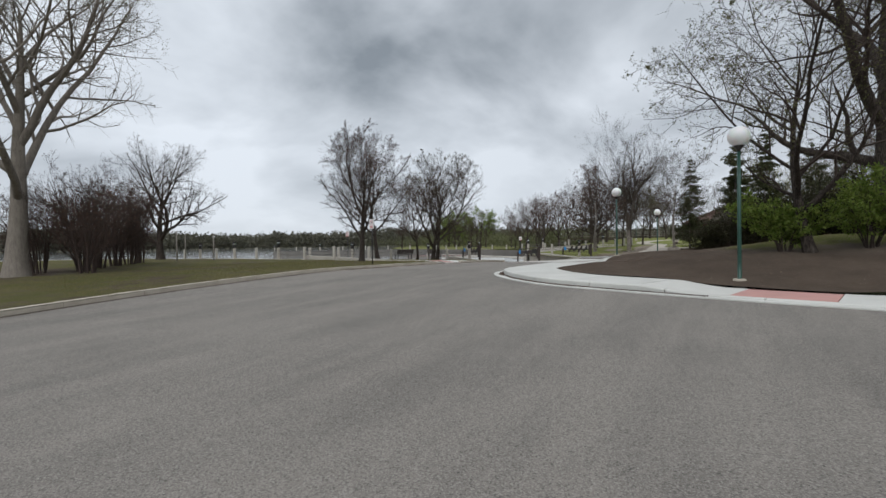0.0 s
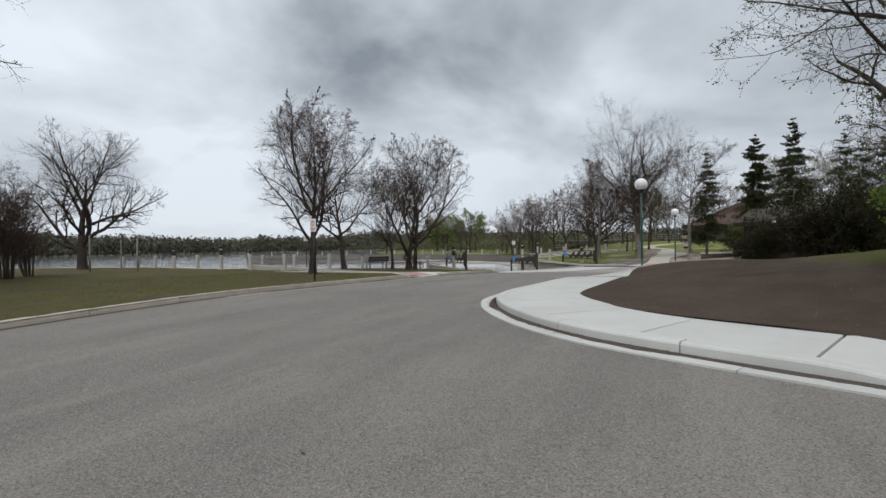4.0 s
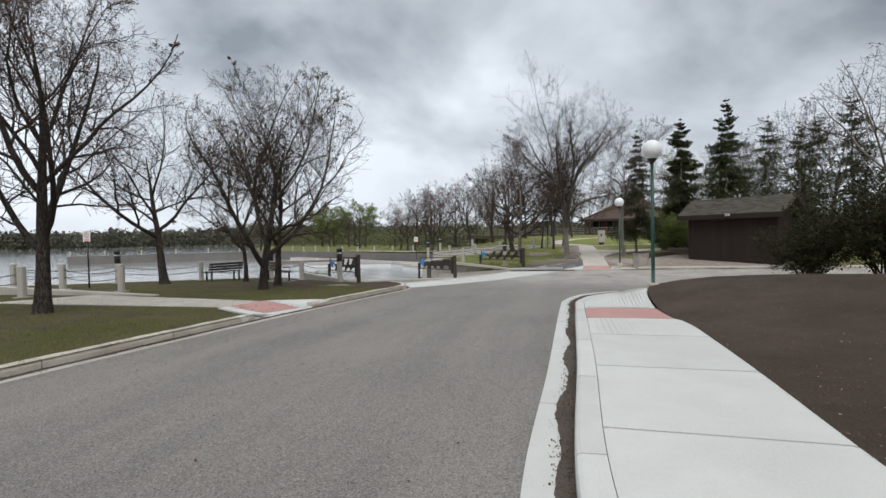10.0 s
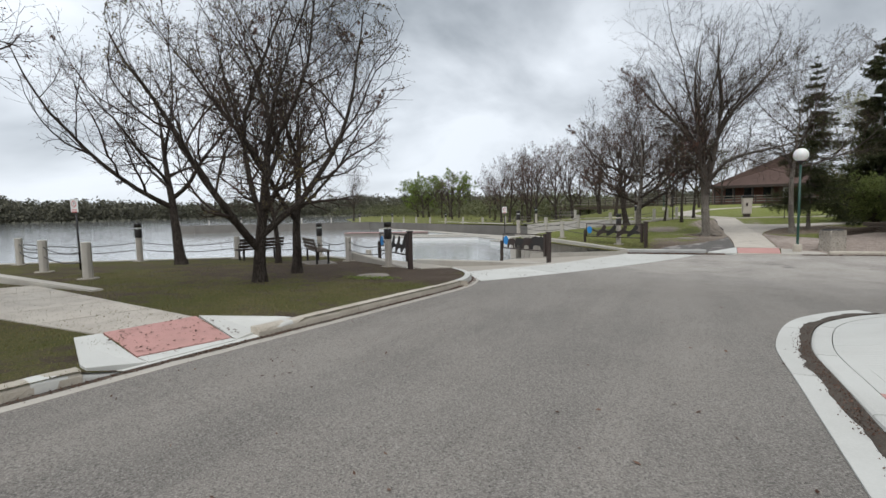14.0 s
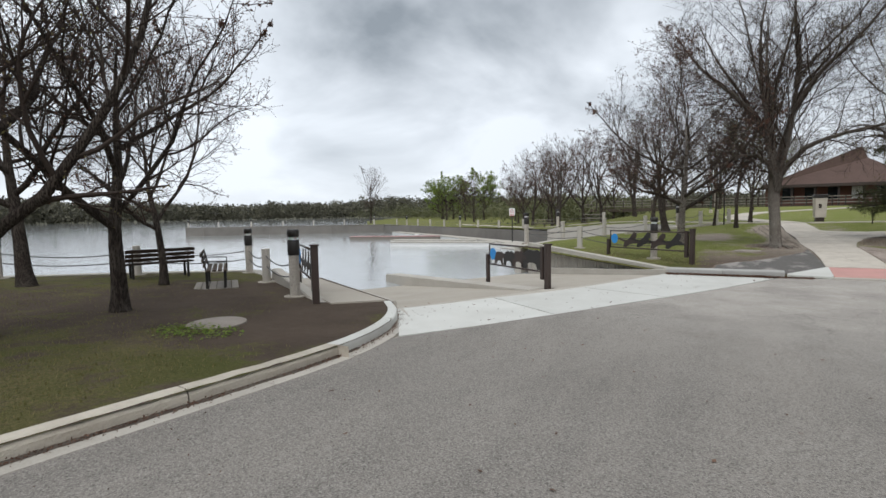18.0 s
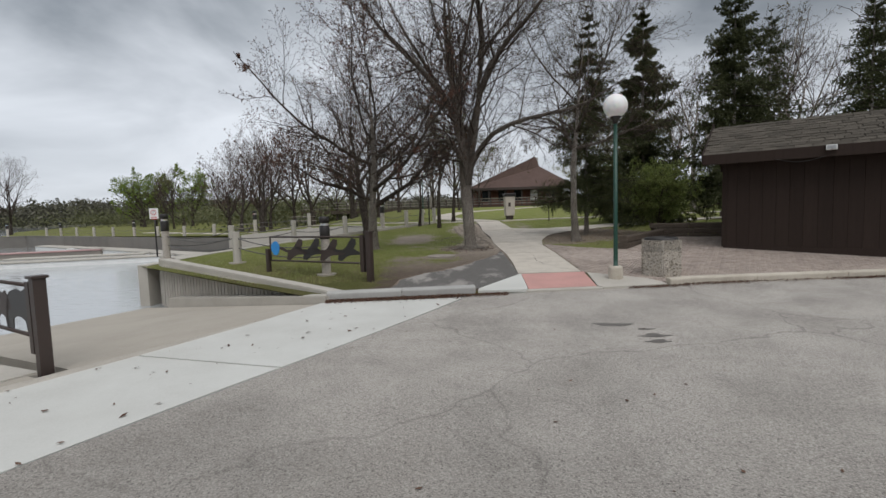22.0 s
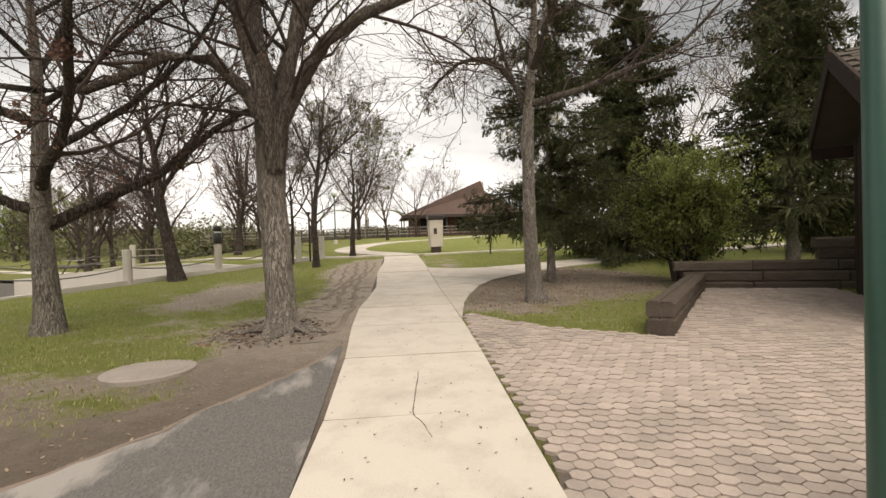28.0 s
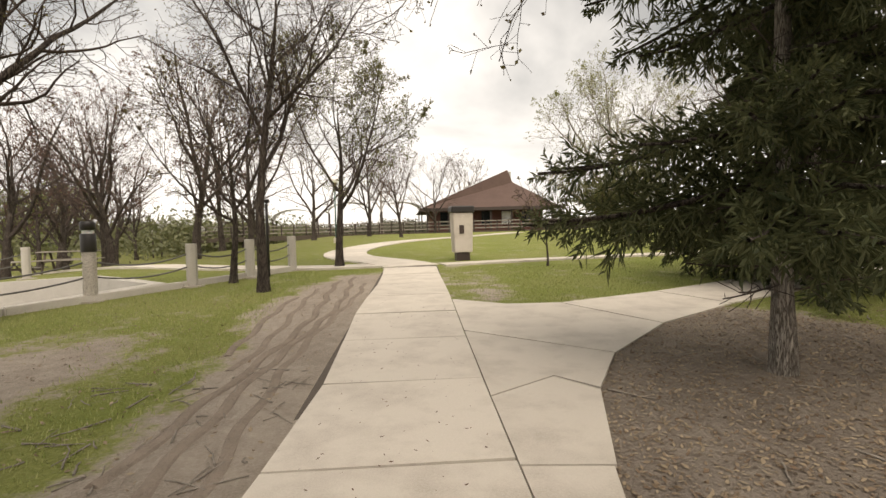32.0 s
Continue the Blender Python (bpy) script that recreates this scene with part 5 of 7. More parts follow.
def spruce(name, seed, height, radius, base, label, x, y, turn=0.0, dense=1.0, dead=0, group="", needle=0.022, stout=0.55):
    """A spruce: straight trunk, whorls of drooping boughs, needles in short sprays."""
    rng = np.random.default_rng(seed)
    ob = thing(name, x, y, float(land_z(x, y)) - 0.05, turn, label, "spruce", group)
    P0 = trunk_line(rng, height, (0, 0), 0.006, 14)
    R0 = (0.026 * height * stout * (1 - 0.95 * np.linspace(0, 1, 14)) * (1 + 0.4 * np.exp(-np.linspace(0, 1, 14) * 30)))[None]
    v, f = tubes(P0, R0, 12)
    mesh_part("trunk", arrays_mesh("trunk", v, f), BARK, ob, "", True)
    tiers = int((height - base) / 0.34)
    Bp, Br = [], []
    for i in range(tiers):
        t = (i + rng.uniform(0, 0.6)) / tiers
        z = base + (height - base) * t
        c = P0[0, min(13, int(z / height * 13))]
        long = radius * (1 - t) ** 0.85 * rng.uniform(0.75, 1.1) + 0.12
        for j in range(rng.integers(5, 8)):
            a = rng.uniform(0, 6.283)
            L = long * rng.uniform(0.4, 1.25)
            s = np.linspace(0, 1, 7)
            dip = -0.20 * L * s - 0.10 * L * s ** 2 + 0.16 * L * s ** 3
            if t > 0.75:
                dip = dip + 0.45 * L * s
            Bp.append(np.column_stack([c[0] + np.cos(a) * L * s, c[1] + np.sin(a) * L * s, z + dip]))
            Br.append(0.014 + 0.018 * L * (1 - s) / 2)
    Bp, Br = np.array(Bp), np.array(Br)
    v, f = tubes(Bp, Br, 4)
    tagged(mesh_part("crown", arrays_mesh("crown", v, f), BARK_DARK, ob, "", True), "", "", "", "stuff")
    S, Sr = sprout(rng, Bp, Br, int(24 * dense), 0.06, 1.0, 55, 0.30, 4, -0.10, 0.08, 0.5, 0.4, 0.7)
    S2, S2r = sprout(rng, S, Sr, int(9 * dense), 0.08, 1.0, 45, 0.5, 3, -0.16, 0.08, 0.6, 0.4)
    A = np.concatenate([S[:, 1:-1].reshape(-1, 3), S2[:, 0]])
    Bv = np.concatenate([S[:, 2:].reshape(-1, 3), S2[:, -1]])
    # each spray is a short four-sided spindle of needles
    mid = (A + Bv) / 2
    d = Bv - A
    q = np.cross(d, rng.normal(0, 1, d.shape))
    q /= np.linalg.norm(q, axis=1, keepdims=True) + 1e-9
    w = rng.uniform(0.5, 1.1, (len(d), 1)) * needle
    e = np.cross(d, q)
    e /= np.linalg.norm(e, axis=1, keepdims=True) + 1e-9
    v1 = np.stack([A, mid + q * w, Bv + d * 0.15, mid - q * w], 1).reshape(-1, 3)
    v2 = np.stack([A, mid + e * w, Bv + d * 0.15, mid - e * w], 1).reshape(-1, 3)
    v = np.vstack([v1, v2])
    f = np.arange(len(v)).reshape(-1, 4)
    tagged(mesh_part("foliage", arrays_mesh("foliage", v, f), NEEDLE, ob), "", "", "", "stuff")
    if dead:
        low = P0[:, :5]
        D1, D1r = sprout(rng, low * np.array((1, 1, 1)), R0[:, :5], dead, 0.25, 1.0, 80, radius * 0.35 / 1.0, 6, -0.02, 0.10, 0.12, 0.3, 0.4, 1.0)
        D2, D2r = sprout(rng, D1, D1r, 7, 0.2, 1.0, 50, 0.4, 4, -0.02, 0.14, 0.6, 0.4)
        v, f = gather([tubes(D1, np.maximum(D1r, 0.007), 4), tubes(D2, np.maximum(D2r, 0.004), 3)])
        tagged(mesh_part("dead_wood", arrays_mesh("dead_wood", v, f), TWIG, ob, "bare grey dead twigs", True), "", "", "", "stuff")
    return ob


def shrub(name, seed, height, radius, label, x, y, stems=14, leaf=None, leaf_size=0.05, leaves=2, fine=(8, 6, 4), twig=None, group="", turn=0.0):
    """A bush: many stems from one base, twigs, and leaves or buds."""
    rng = np.random.default_rng(seed)
    ob = thing(name, x, y, float(land_z(x, y)) - 0.03, turn, label, "shrub", group)
    P = np.zeros((stems, 8, 3))
    a = rng.uniform(0, 6.283, stems)
    out = rng.uniform(0.15, 1.0, stems) * radius
    s = np.linspace(0, 1, 8)
    hgt = height * rng.uniform(0.55, 0.95, stems)
    for i in range(stems):
        P[i] = np.column_stack([np.cos(a[i]) * (0.12 * radius + out[i] * s ** 1.3), np.sin(a[i]) * (0.12 * radius + out[i] * s ** 1.3), hgt[i] * s ** 0.85]) + np.cumsum(rng.normal(0, 0.02, (8, 3)), 0)
        P[i, 0, 2] = 0
    R = (0.012 + 0.012 * height / 2) * (1 - 0.8 * s)[None] * np.ones((stems, 1))
    P2, R2 = sprout(rng, P, R, fine[0], 0.15, 1, 40, 0.42, 6, 0.05, 0.1, 0.6, 0.3, 0.3)
    P3, R3 = sprout(rng, P2, R2, fine[1], 0.15, 1, 45, 0.45, 4, 0.05, 0.1, 0.6, 0.4)
    P4, R4 = sprout(rng, P3, R3, fine[2], 0.2, 1, 45, 0.5, 2, 0.04, 0.1, 0.7, 0.6)
    v, f = gather([tubes(P, R, 5), tubes(P2, np.maximum(R2, 0.005), 4), tubes(P3, np.maximum(R3, 0.004), 3), tubes(P4, np.maximum(R4, 0.003), 3)])
    tagged(mesh_part("crown", arrays_mesh("crown", v, f), twig or TWIG, ob, "", True), "", "", "", "stuff")
    if leaves:
        tips = np.vstack([P4[:, -1], P4[:, -2], P3[:, -1]][:max(1, leaves)] + [P4[:, -1] + rng.normal(0, 0.05, P4[:, -1].shape) for _ in range(max(0, leaves - 3))])
        v, f = flakes(rng, tips, leaf_size)
        tagged(mesh_part("foliage", arrays_mesh("foliage", v, f), leaf or LEAF_SPRING, ob), "", "", "", "stuff")
    return ob


ASH = "bare dark-trunked ash with budding twigs on the lawn"
bare_tree("tree", 11, 7.9, 0.15, 0.20, 12, 44, ASH, -17.72, 21.98, 0, None, None, BUD_RED, 0.032, 2, wide=0.33, low=0.17, leader=0.74, fine=(12, 10, 6))
bare_tree("tree", 12, 8.4, 0.17, 0.32, 11, 54, "bare tree with a leaning trunk and low crown", -23.16, 30.72, 40, None, None, BUD_RED, 0.036, 1, (-0.16, 0.05), limb_length=0.52, wide=0.42, low=0.26)
bare_tree("tree", 13, 7.6, 0.14, 0.10, 11, 42, "bare multi-stemmed ash with budding twigs on worn lawn", -16.44, 28.03, 10, None, None, BUD, 0.036, 2, (0.05, 0.0), limb_length=0.62, wide=0.40, low=0.14)
bare_tree("tree", 14, 7.0, 0.13, 0.26, 10, 50, "slim bare tree beside the benches", -17.26, 30.08, 80, None, None, BUD_RED, 0.036, 2)
bare_tree("tree", 17, 6.8, 0.10, 0.26, 10, 50, "slim bare tree beside the lakeside bench", -20.66, 32.71, 30, None, None, BUD_RED, 0.036, 2)
bare_tree("tree", 15, 9.9, 0.28, 0.13, 11, 50, "dark bare tree with a wide crown at the shore", -39.4, 22.9, 0, None, None, BUD, 0.04, 1, near=False, wide=0.5, low=0.2)
bare_tree("tree", 16, 15.0, 0.36, 0.24, 12, 44, "tall pale tree with long rising branches", -24.2, 8.3, 0, BARK_PALE, BARK_PALE, LEAF_OLIVE, 0.05, 2, leader=0.72, wide=0.40, low=0.16)
for i, (x, y, hgt) in enumerate(((-22.8, 10.2, 4.0), (-24.5, 10.8, 4.2), (-26.2, 12.2, 4.7), (-27.5, 13.6, 4.8), (-28.8, 15.0, 4.6), (-30.5, 16.6, 4.0), (-25.6, 9.6, 3.6))):
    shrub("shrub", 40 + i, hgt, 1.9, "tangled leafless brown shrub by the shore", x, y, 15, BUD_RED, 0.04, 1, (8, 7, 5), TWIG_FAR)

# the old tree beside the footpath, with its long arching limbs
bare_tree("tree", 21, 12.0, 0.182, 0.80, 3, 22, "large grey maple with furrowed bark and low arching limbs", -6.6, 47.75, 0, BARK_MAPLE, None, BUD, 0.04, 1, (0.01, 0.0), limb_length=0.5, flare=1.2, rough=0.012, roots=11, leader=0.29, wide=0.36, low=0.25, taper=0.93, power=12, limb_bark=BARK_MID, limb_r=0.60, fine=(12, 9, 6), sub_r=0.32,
          main=([(0.0, 0, 2.15), (0.06, 0, 2.65), (0.3, -0.1, 3.05), (0.6, -0.3, 3.5), (0.95, -0.55, 3.72), (1.6, -0.8, 3.95), (2.5, -1.0, 4.1), (3.5, -1.1, 4.35), (4.6, -1.2, 5.0)],
                [(0.0, 0, 2.15), (-0.08, 0, 2.7), (-0.42, -0.1, 3.3), (-0.72, -0.2, 3.52), (-1.2, -0.3, 3.5), (-1.6, -0.3, 3.28), (-2.1, -0.3, 3.08), (-2.9, -0.3, 3.12), (-4.2, -0.3, 3.4)],
                [(0.0, 0.02, 2.1), (-0.05, 0.02, 2.7), (-0.22, 0.0, 3.4), (-0.45, 0.1, 4.3), (-1.0, 0.3, 5.5), (-1.5, 0.4, 6.4), (-2.1, 0.5, 7.4), (-2.8, 0.5, 9.0)],
                [(0.0, 0.03, 2.1), (-0.02, 0.05, 2.7), (-0.2, 0.1, 4.0), (-0.25, 0.3, 5.0), (-0.05, 0.5, 6.5), (0.35, 0.7, 8.2), (0.5, 0.8, 10.4)],
                [(0.0, 0.03, 2.1), (0.05, 0.03, 2.7), (0.25, 0.1, 3.7), (0.4, 0.2, 4.7), (0.52, 0.3, 6.1), (1.2, 0.4, 7.1), (2.3, 0.5, 8.3), (3.0, 0.6, 9.6)],
                [(0.5, 0.28, 5.9), (0.55, 0.1, 6.9), (0.35, -0.3, 8.2), (0.3, -0.5, 9.8)], [(-0.7, 0.2, 4.9), (-1.5, -0.3, 5.8), (-2.6, -0.6, 6.9), (-3.6, -0.8, 8.4)],
                [(-0.22, 0.2, 4.4), (-0.5, 0.9, 6.0), (-0.6, 1.5, 8.4), (-0.3, 1.8, 10.6)], [(0.42, 0.2, 5.0), (1.1, -0.4, 6.2), (2.1, -0.8, 7.2), (3.1, -1.0, 8.6)]))
bare_tree("tree", 22, 9.0, 0.125, 0.45, 10, 48, "straight grey tree with bare branches in a leaf bed", -2.80, 49.08, 0, BARK, None, BUD, 0.04, 1, (-0.015, 0), limb_bark=BARK_MID, rough=0.008, low=0.4, wide=0.42, leader=0.75, limb_r=0.42, sub_r=0.4,
          main=([(0, 0, 2.9), (-0.12, 0, 3.3), (-0.4, -0.1, 3.9), (-0.6, -0.2, 4.6), (-0.9, -0.3, 5.8)], [(-0.3, -0.08, 3.7), (-0.7, -0.1, 4.0), (-1.2, 0.0, 3.95), (-1.7, 0.1, 3.5)], [(0, 0, 3.3), (-0.4, 0.7, 4.2), (-0.9, 2.0, 4.7), (-1.4, 3.4, 4.5), (-1.7, 4.4, 4.0)]))
bare_tree("tree", 23, 9.0, 0.16, 0.24, 12, 56, "spreading crab apple with dense dark budding twigs", -9.85, 48.35, 0, BARK, None, BUD_RED, 0.05, 2, limb_length=0.6, leader=0.6, fine=(13, 10, 5), wide=0.46, low=0.18, limb_bark=BARK_DARK, sub_r=0.45)
bare_tree("tree", 24, 8.0, 0.19, 0.34, 9, 50, "dark leaning tree beside the chain fence", -11.1, 55.0, 0, BARK_DARK, None, BUD, 0.036, 1, (-0.22, 0.04), wide=0.42, low=0.3)
bare_tree("tree", 25, 7.8, 0.10, 0.36, 9, 44, "slim bare tree beside the path", -7.75, 57.3, 0, BARK_DARK, None, BUD, 0.036, 1, leader=0.8, wide=0.3, low=0.3)
bare_tree("tree", 26, 6.8, 0.11, 0.32, 9, 46, "slim tree with opening buds beside the path", -6.95, 61.4, 50, BARK_DARK, None, LEAF_OLIVE, 0.05, 3)
bare_tree("tree", 27, 5.4, 0.08, 0.36, 8, 46, "young bare tree by the fence", -8.85, 58.7, 0, BARK_DARK, None, BUD, 0.04, 1, wide=0.34)
bare_tree("tree", 30, 2.6, 0.03, 0.3, 7, 46, "thin young tree on the lawn", -1.45, 59.9, 0, BARK_DARK, None, BUD, 0.04, 1, fine=(6, 5, 4), near=False)
spruce("spruce", 31, 9.2, 1.95, 1.35, "dark green spruce with drooping boughs over a leaf bed", -1.64, 51.8, 0, 1.3, 40, "", 0.013, 0.36)
spruce("spruce", 32, 10.5, 3.0, 0.6, "dense dark green spruce on the lawn", 2.3, 55.9, 40, 1.3, 0, "", 0.03)
spruce("spruce", 33, 11.0, 2.8, 1.25, "tall dark spruce standing behind the timber wall", 4.4, 52.0, 90, 1.2, 10, "", 0.022, 0.45)
far_spruce = spruce("spruce", 34, 12.0, 3.3, 1.0, "tall dark spruce behind the shed", 15.5, 52.5, 10, 0.55, 0, "spruces behind the shed", 0.034)
for i, (x, y, s) in enumerate(((10.0, 52.5, 0.78), (8.0, 49.8, 0.72), (13.5, 55, 0.95), (17, 50, 0.95), (13, 46.5, 0.95), (20, 43.5, 1.0), (8.3, 55.8, 0.85))):
    o = copy_thing(far_spruce, pose(x, y, float(land_z(x, y)) - 0.05, 0, 0, 70 * i + 20))
    o.scale = (s, s, s)
shrub("shrub", 51, 2.5, 1.0, "leafy green shrub behind the timber edging", 0.70, 50.6, 26, LEAF_FRESH, 0.06, 6, (9, 7, 4))
shrub("shrub", 52, 1.5, 1.0, "fresh green leafy shrub on the mound", 1.95, 17.2, 12, LEAF_SPRING, 0.08, 5)
shrub("shrub", 53, 1.9, 1.4, "fresh green leafy shrub on the mound", 3.9, 17.4, 12, LEAF_SPRING, 0.08, 5)
thicket = shrub("shrub", 54, 2.6, 1.9, "dense dark brown-green shrub along the mound", 1.7, 29.2, 22, THICKET, 0.075, 5, (8, 6, 4), None, "mound thicket")
for i, (x, y, s) in enumerate(((-0.1, 29.4, 0.62), (3.4, 28.4, 1.05), (4.9, 28.9, 1.1), (6.6, 27.2, 1.2), (8.8, 27.8, 1.2), (11, 26.5, 1.25), (7.0, 24.6, 1.1), (9.4, 24.0, 1.2), (13, 24.5, 1.3))):
    o = copy_thing(thicket, pose(x, y, float(land_z(x, y)) - 0.05, 0, 0, 77 * i + 20))
    o.scale = (s, s, s)
bare_tree("tree", 28, 8.6, 0.14, 0.14, 12, 50, "small many-stemmed willow with opening leaves", 2.5, 16.9, 0, BARK_DARK, None, LEAF_OLIVE, 0.05, 3, (-0.16, 0.0), fine=(10, 8, 5), wide=0.55, low=0.2, droop=0.3)
bare_tree("tree", 29, 14.5, 0.42, 0.2, 8, 52, "big dark willow with spreading limbs on the mound", 5.2, 21.0, 0, BARK_DARK, None, LEAF_OLIVE, 0.06, 2, twig_r=0.9, limb_length=0.6, wide=0.5)

bare_tree("tree", 35, 11.0, 0.24, 0.12, 11, 50, "big willow in pale yellow-green young leaf", 7.5, 77, 0, BARK_PALE, BARK_PALE, LEAF_PALE, 0.075, 3, near=False, wide=0.5, low=0.1, twig_r=1.2, droop=0.2, k4=3)
shrub("shrub", 57, 3.6, 2.2, "rounded olive-green willow bush on the lawn", 5.2, 70.2, 22, LEAF_OLIVE, 0.08, 6)

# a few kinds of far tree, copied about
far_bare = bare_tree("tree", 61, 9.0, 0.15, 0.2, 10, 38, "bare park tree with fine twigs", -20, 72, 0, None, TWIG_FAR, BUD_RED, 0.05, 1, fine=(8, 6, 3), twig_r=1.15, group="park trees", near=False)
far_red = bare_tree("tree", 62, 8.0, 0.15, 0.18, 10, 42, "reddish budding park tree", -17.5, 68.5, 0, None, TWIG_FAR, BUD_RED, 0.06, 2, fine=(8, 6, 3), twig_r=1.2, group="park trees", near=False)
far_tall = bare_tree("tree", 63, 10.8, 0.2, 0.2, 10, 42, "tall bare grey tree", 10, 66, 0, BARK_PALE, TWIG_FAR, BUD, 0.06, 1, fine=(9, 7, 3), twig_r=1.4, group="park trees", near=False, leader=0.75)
far_green = bare_tree("tree", 64, 10.5, 0.25, 0.14, 9, 52, "willow in pale green young leaf", -62, 118, 0, None, None, LEAF_SPRING, 0.2, 3, fine=(8, 6, 3), twig_r=1.9, group="far willows", droop=0.4, near=False, wide=0.46, low=0.08)
SPOTS = [(far_bare, [(-13, 72), (-16, 76), (-24, 75), (-12.5, 84), (-62, 91.5), (-30, 92), (-9, 90), (-22, 96), (-44, 96), (-3, 96), (-52, 108)]),
         (far_red, [(-29, 79.7), (-26, 82.5), (-21, 67.5), (-13.2, 66.5), (-33, 88), (-40, 104), (-6, 84), (-18, 88), (-28, 80)]),
         (far_tall, [(14, 62), (18, 68), (24, 60), (2, 120), (-10, 118), (22, 46), (27, 50), (12, 74), (26, 24), (20, 28), (13.5, 51.0)]),
         (far_green, [(-71, 131), (-66, 128), (-57, 122), (-76, 140), (-50, 112)])]
for kind, places in SPOTS:
    for i, (x, y) in enumerate(places):
        s = random.uniform(0.8, 1.2)
        o = copy_thing(kind, pose(x, y, float(land_z(x, y)) - 0.05, 0, 0, random.uniform(0, 360)))
        o.scale = (s, s, s * random.uniform(0.9, 1.1))


def far_woods():
    """The wooded far shore: many small crowns in one band."""
    rng = np.random.default_rng(5)
    pieces = []
    for d in range(2600):
        a = rng.uniform(-1.25, 1.55)
        r = 330 + rng.uniform(0, 90) + 60 * abs(math.sin(a * 3))
        x, y = -math.sin(a + 0.4) * r - 8, math.cos(a + 0.4) * r + 20
        if not (x < 60 or y > 200):
            continue
        hgt = rng.uniform(11.0, 16.0) * (0.95 + 0.12 * math.sin(a * 9) + 0.06 * math.sin(a * 31))
        if rng.uniform() < 0.03:
            hgt *= 1.22
        w = rng.normal(0, 1, (95, 3))
        w *= (rng.uniform(0.25, 1, (95, 1)) ** 0.4) / np.linalg.norm(w, axis=1, keepdims=True)
        c = w * np.array((5.0, 5.0, hgt * 0.5)) + np.array((x, y, hgt * 0.48))
        pieces.append(flakes(rng, c, 1.7))
    # an added dark ring behind the woods that hides bright gaps between crowns
    a = np.linspace(-1.35, 1.65, 160)
    ring = np.stack([-np.sin(a + 0.4) * 500 - 8, np.cos(a + 0.4) * 500 + 20], 1)
    keep = [i for i in range(159) if ring[i, 0] < 60 or ring[i, 1] > 200]
    backdrop_v = np.stack([np.column_stack([ring, np.full(160, -1.2)]), np.column_stack([ring * 1.01, 9.0 + 0.8 * np.sin(a * 40)])], 1).reshape(-1, 3)
    pieces.append((backdrop_v, np.array([(2 * i, 2 * i + 2, 2 * i + 3, 2 * i + 1) for i in keep])))
    v, f = gather(pieces)
    ob = mesh_part("far_woods", arrays_mesh("far_woods", v, f), leaf_material("far_wood_crowns", (0.062, 0.060, 0.042), (0.118, 0.112, 0.070), 0.1))
    tagged(ob, "dark wooded shore beyond the lake", "woods", "", "stuff")


far_woods()


def shore_bushes():
    """Young green bushes on the land beyond the breakwater."""
    rng = np.random.default_rng(6)
    pieces = []
    for d in range(420):
        t = rng.uniform(0, 1)
        x, y = -95 + 75 * t + rng.normal(0, 4), 150 - 20 * t + rng.normal(0, 10) + 25 * math.sin(t * 5)
        hgt = rng.uniform(2.5, 5.5)
        c = rng.normal(0, 1, (210, 3)) * np.array((1.8, 1.8, hgt * 0.25)) + np.array((x, y, 0.6 + hgt * 0.4))
        pieces.append(flakes(rng, c, 0.32))
    v, f = gather(pieces)
    ob = mesh_part("far_bushes", arrays_mesh("far_bushes", v, f), leaf_material("far_bush_crowns", (0.085, 0.095, 0.040), (0.15, 0.15, 0.065), 0.2))
    tagged(ob, "yellow-green bushes beyond the breakwater", "bushes", "", "stuff")


shore_bushes()


# ---- lamps, gates, posts and furniture ----
def ground_at(x, y):
    return float(land_z(x, y))


def globe_lamp(x, y, z, height, label, turn=0.0, foot=0.3):
    """A park lamp: green pole on a footing, opal globe on top."""
    ob = thing("street_lamp", x, y, z, turn, label, "street lamp", "globe lamps")
    bm = bmesh.new()
    lathe(bm, [(0.15, -0.25), (0.152, foot - 0.3), (0.147, foot - 0.03), (0.13, foot + 0.003), (0.09, foot + 0.008)], 22)
    part("footing", bm, KERB_OLD, ob, "chipped concrete footing")
    bm = bmesh.new()
    lathe(bm, [(0.06, foot - 0.01), (0.06, foot + 0.015), (0.046, foot + 0.02), (0.046, 0.5), (0.044, 1.2), (0.04, height - 0.36)], 14)
    part("pole", bm, GREEN_PAINT, ob, "green painted steel pole", True)
    bm = bmesh.new()
    lathe(bm, [(0.042, height - 0.42), (0.055, height - 0.36), (0.11, height - 0.30), (0.12, height - 0.26), (0.10, height - 0.25)], 16)
    part("collar", bm, BLACK_PAINT, ob, "dark metal collar", True)
    bm = bmesh.new()
    lathe(bm, [(0.25 * math.sin(math.pi * (0.12 + 0.875 * i / 14)), height - 0.05 - 0.25 * math.cos(math.pi * (0.12 + 0.875 * i / 14))) for i in range(15)], 24)
    part("globe", bm, GLOBE, ob, "white opal globe", True)
    bm = bmesh.new()
    box(bm, -0.03, 0.03, -0.056, -0.046, 0.45, 0.62)
    part("hatch", bm, GREEN_PAINT, ob)
    return ob


globe_lamp(0.64, 13.68, ground_at(0.64, 13.68), 3.55, "green park lamp with a white globe on bare soil", 0, 0.03)
globe_lamp(-4.4, 27.3, ground_at(-4.4, 27.3), 3.5, "green park lamp with a white globe beside the sidewalk", 0, 0.05)
globe_lamp(-3.70, 42.56, ground_at(-3.70, 42.56), 3.75, "green park lamp with a white globe on a chipped footing")
for x, y in ((6.0, 72.1), (-9.5, 76.0)):
    globe_lamp(x, y, ground_at(x, y), 3.7, "green park lamp with a white globe on the lawn")


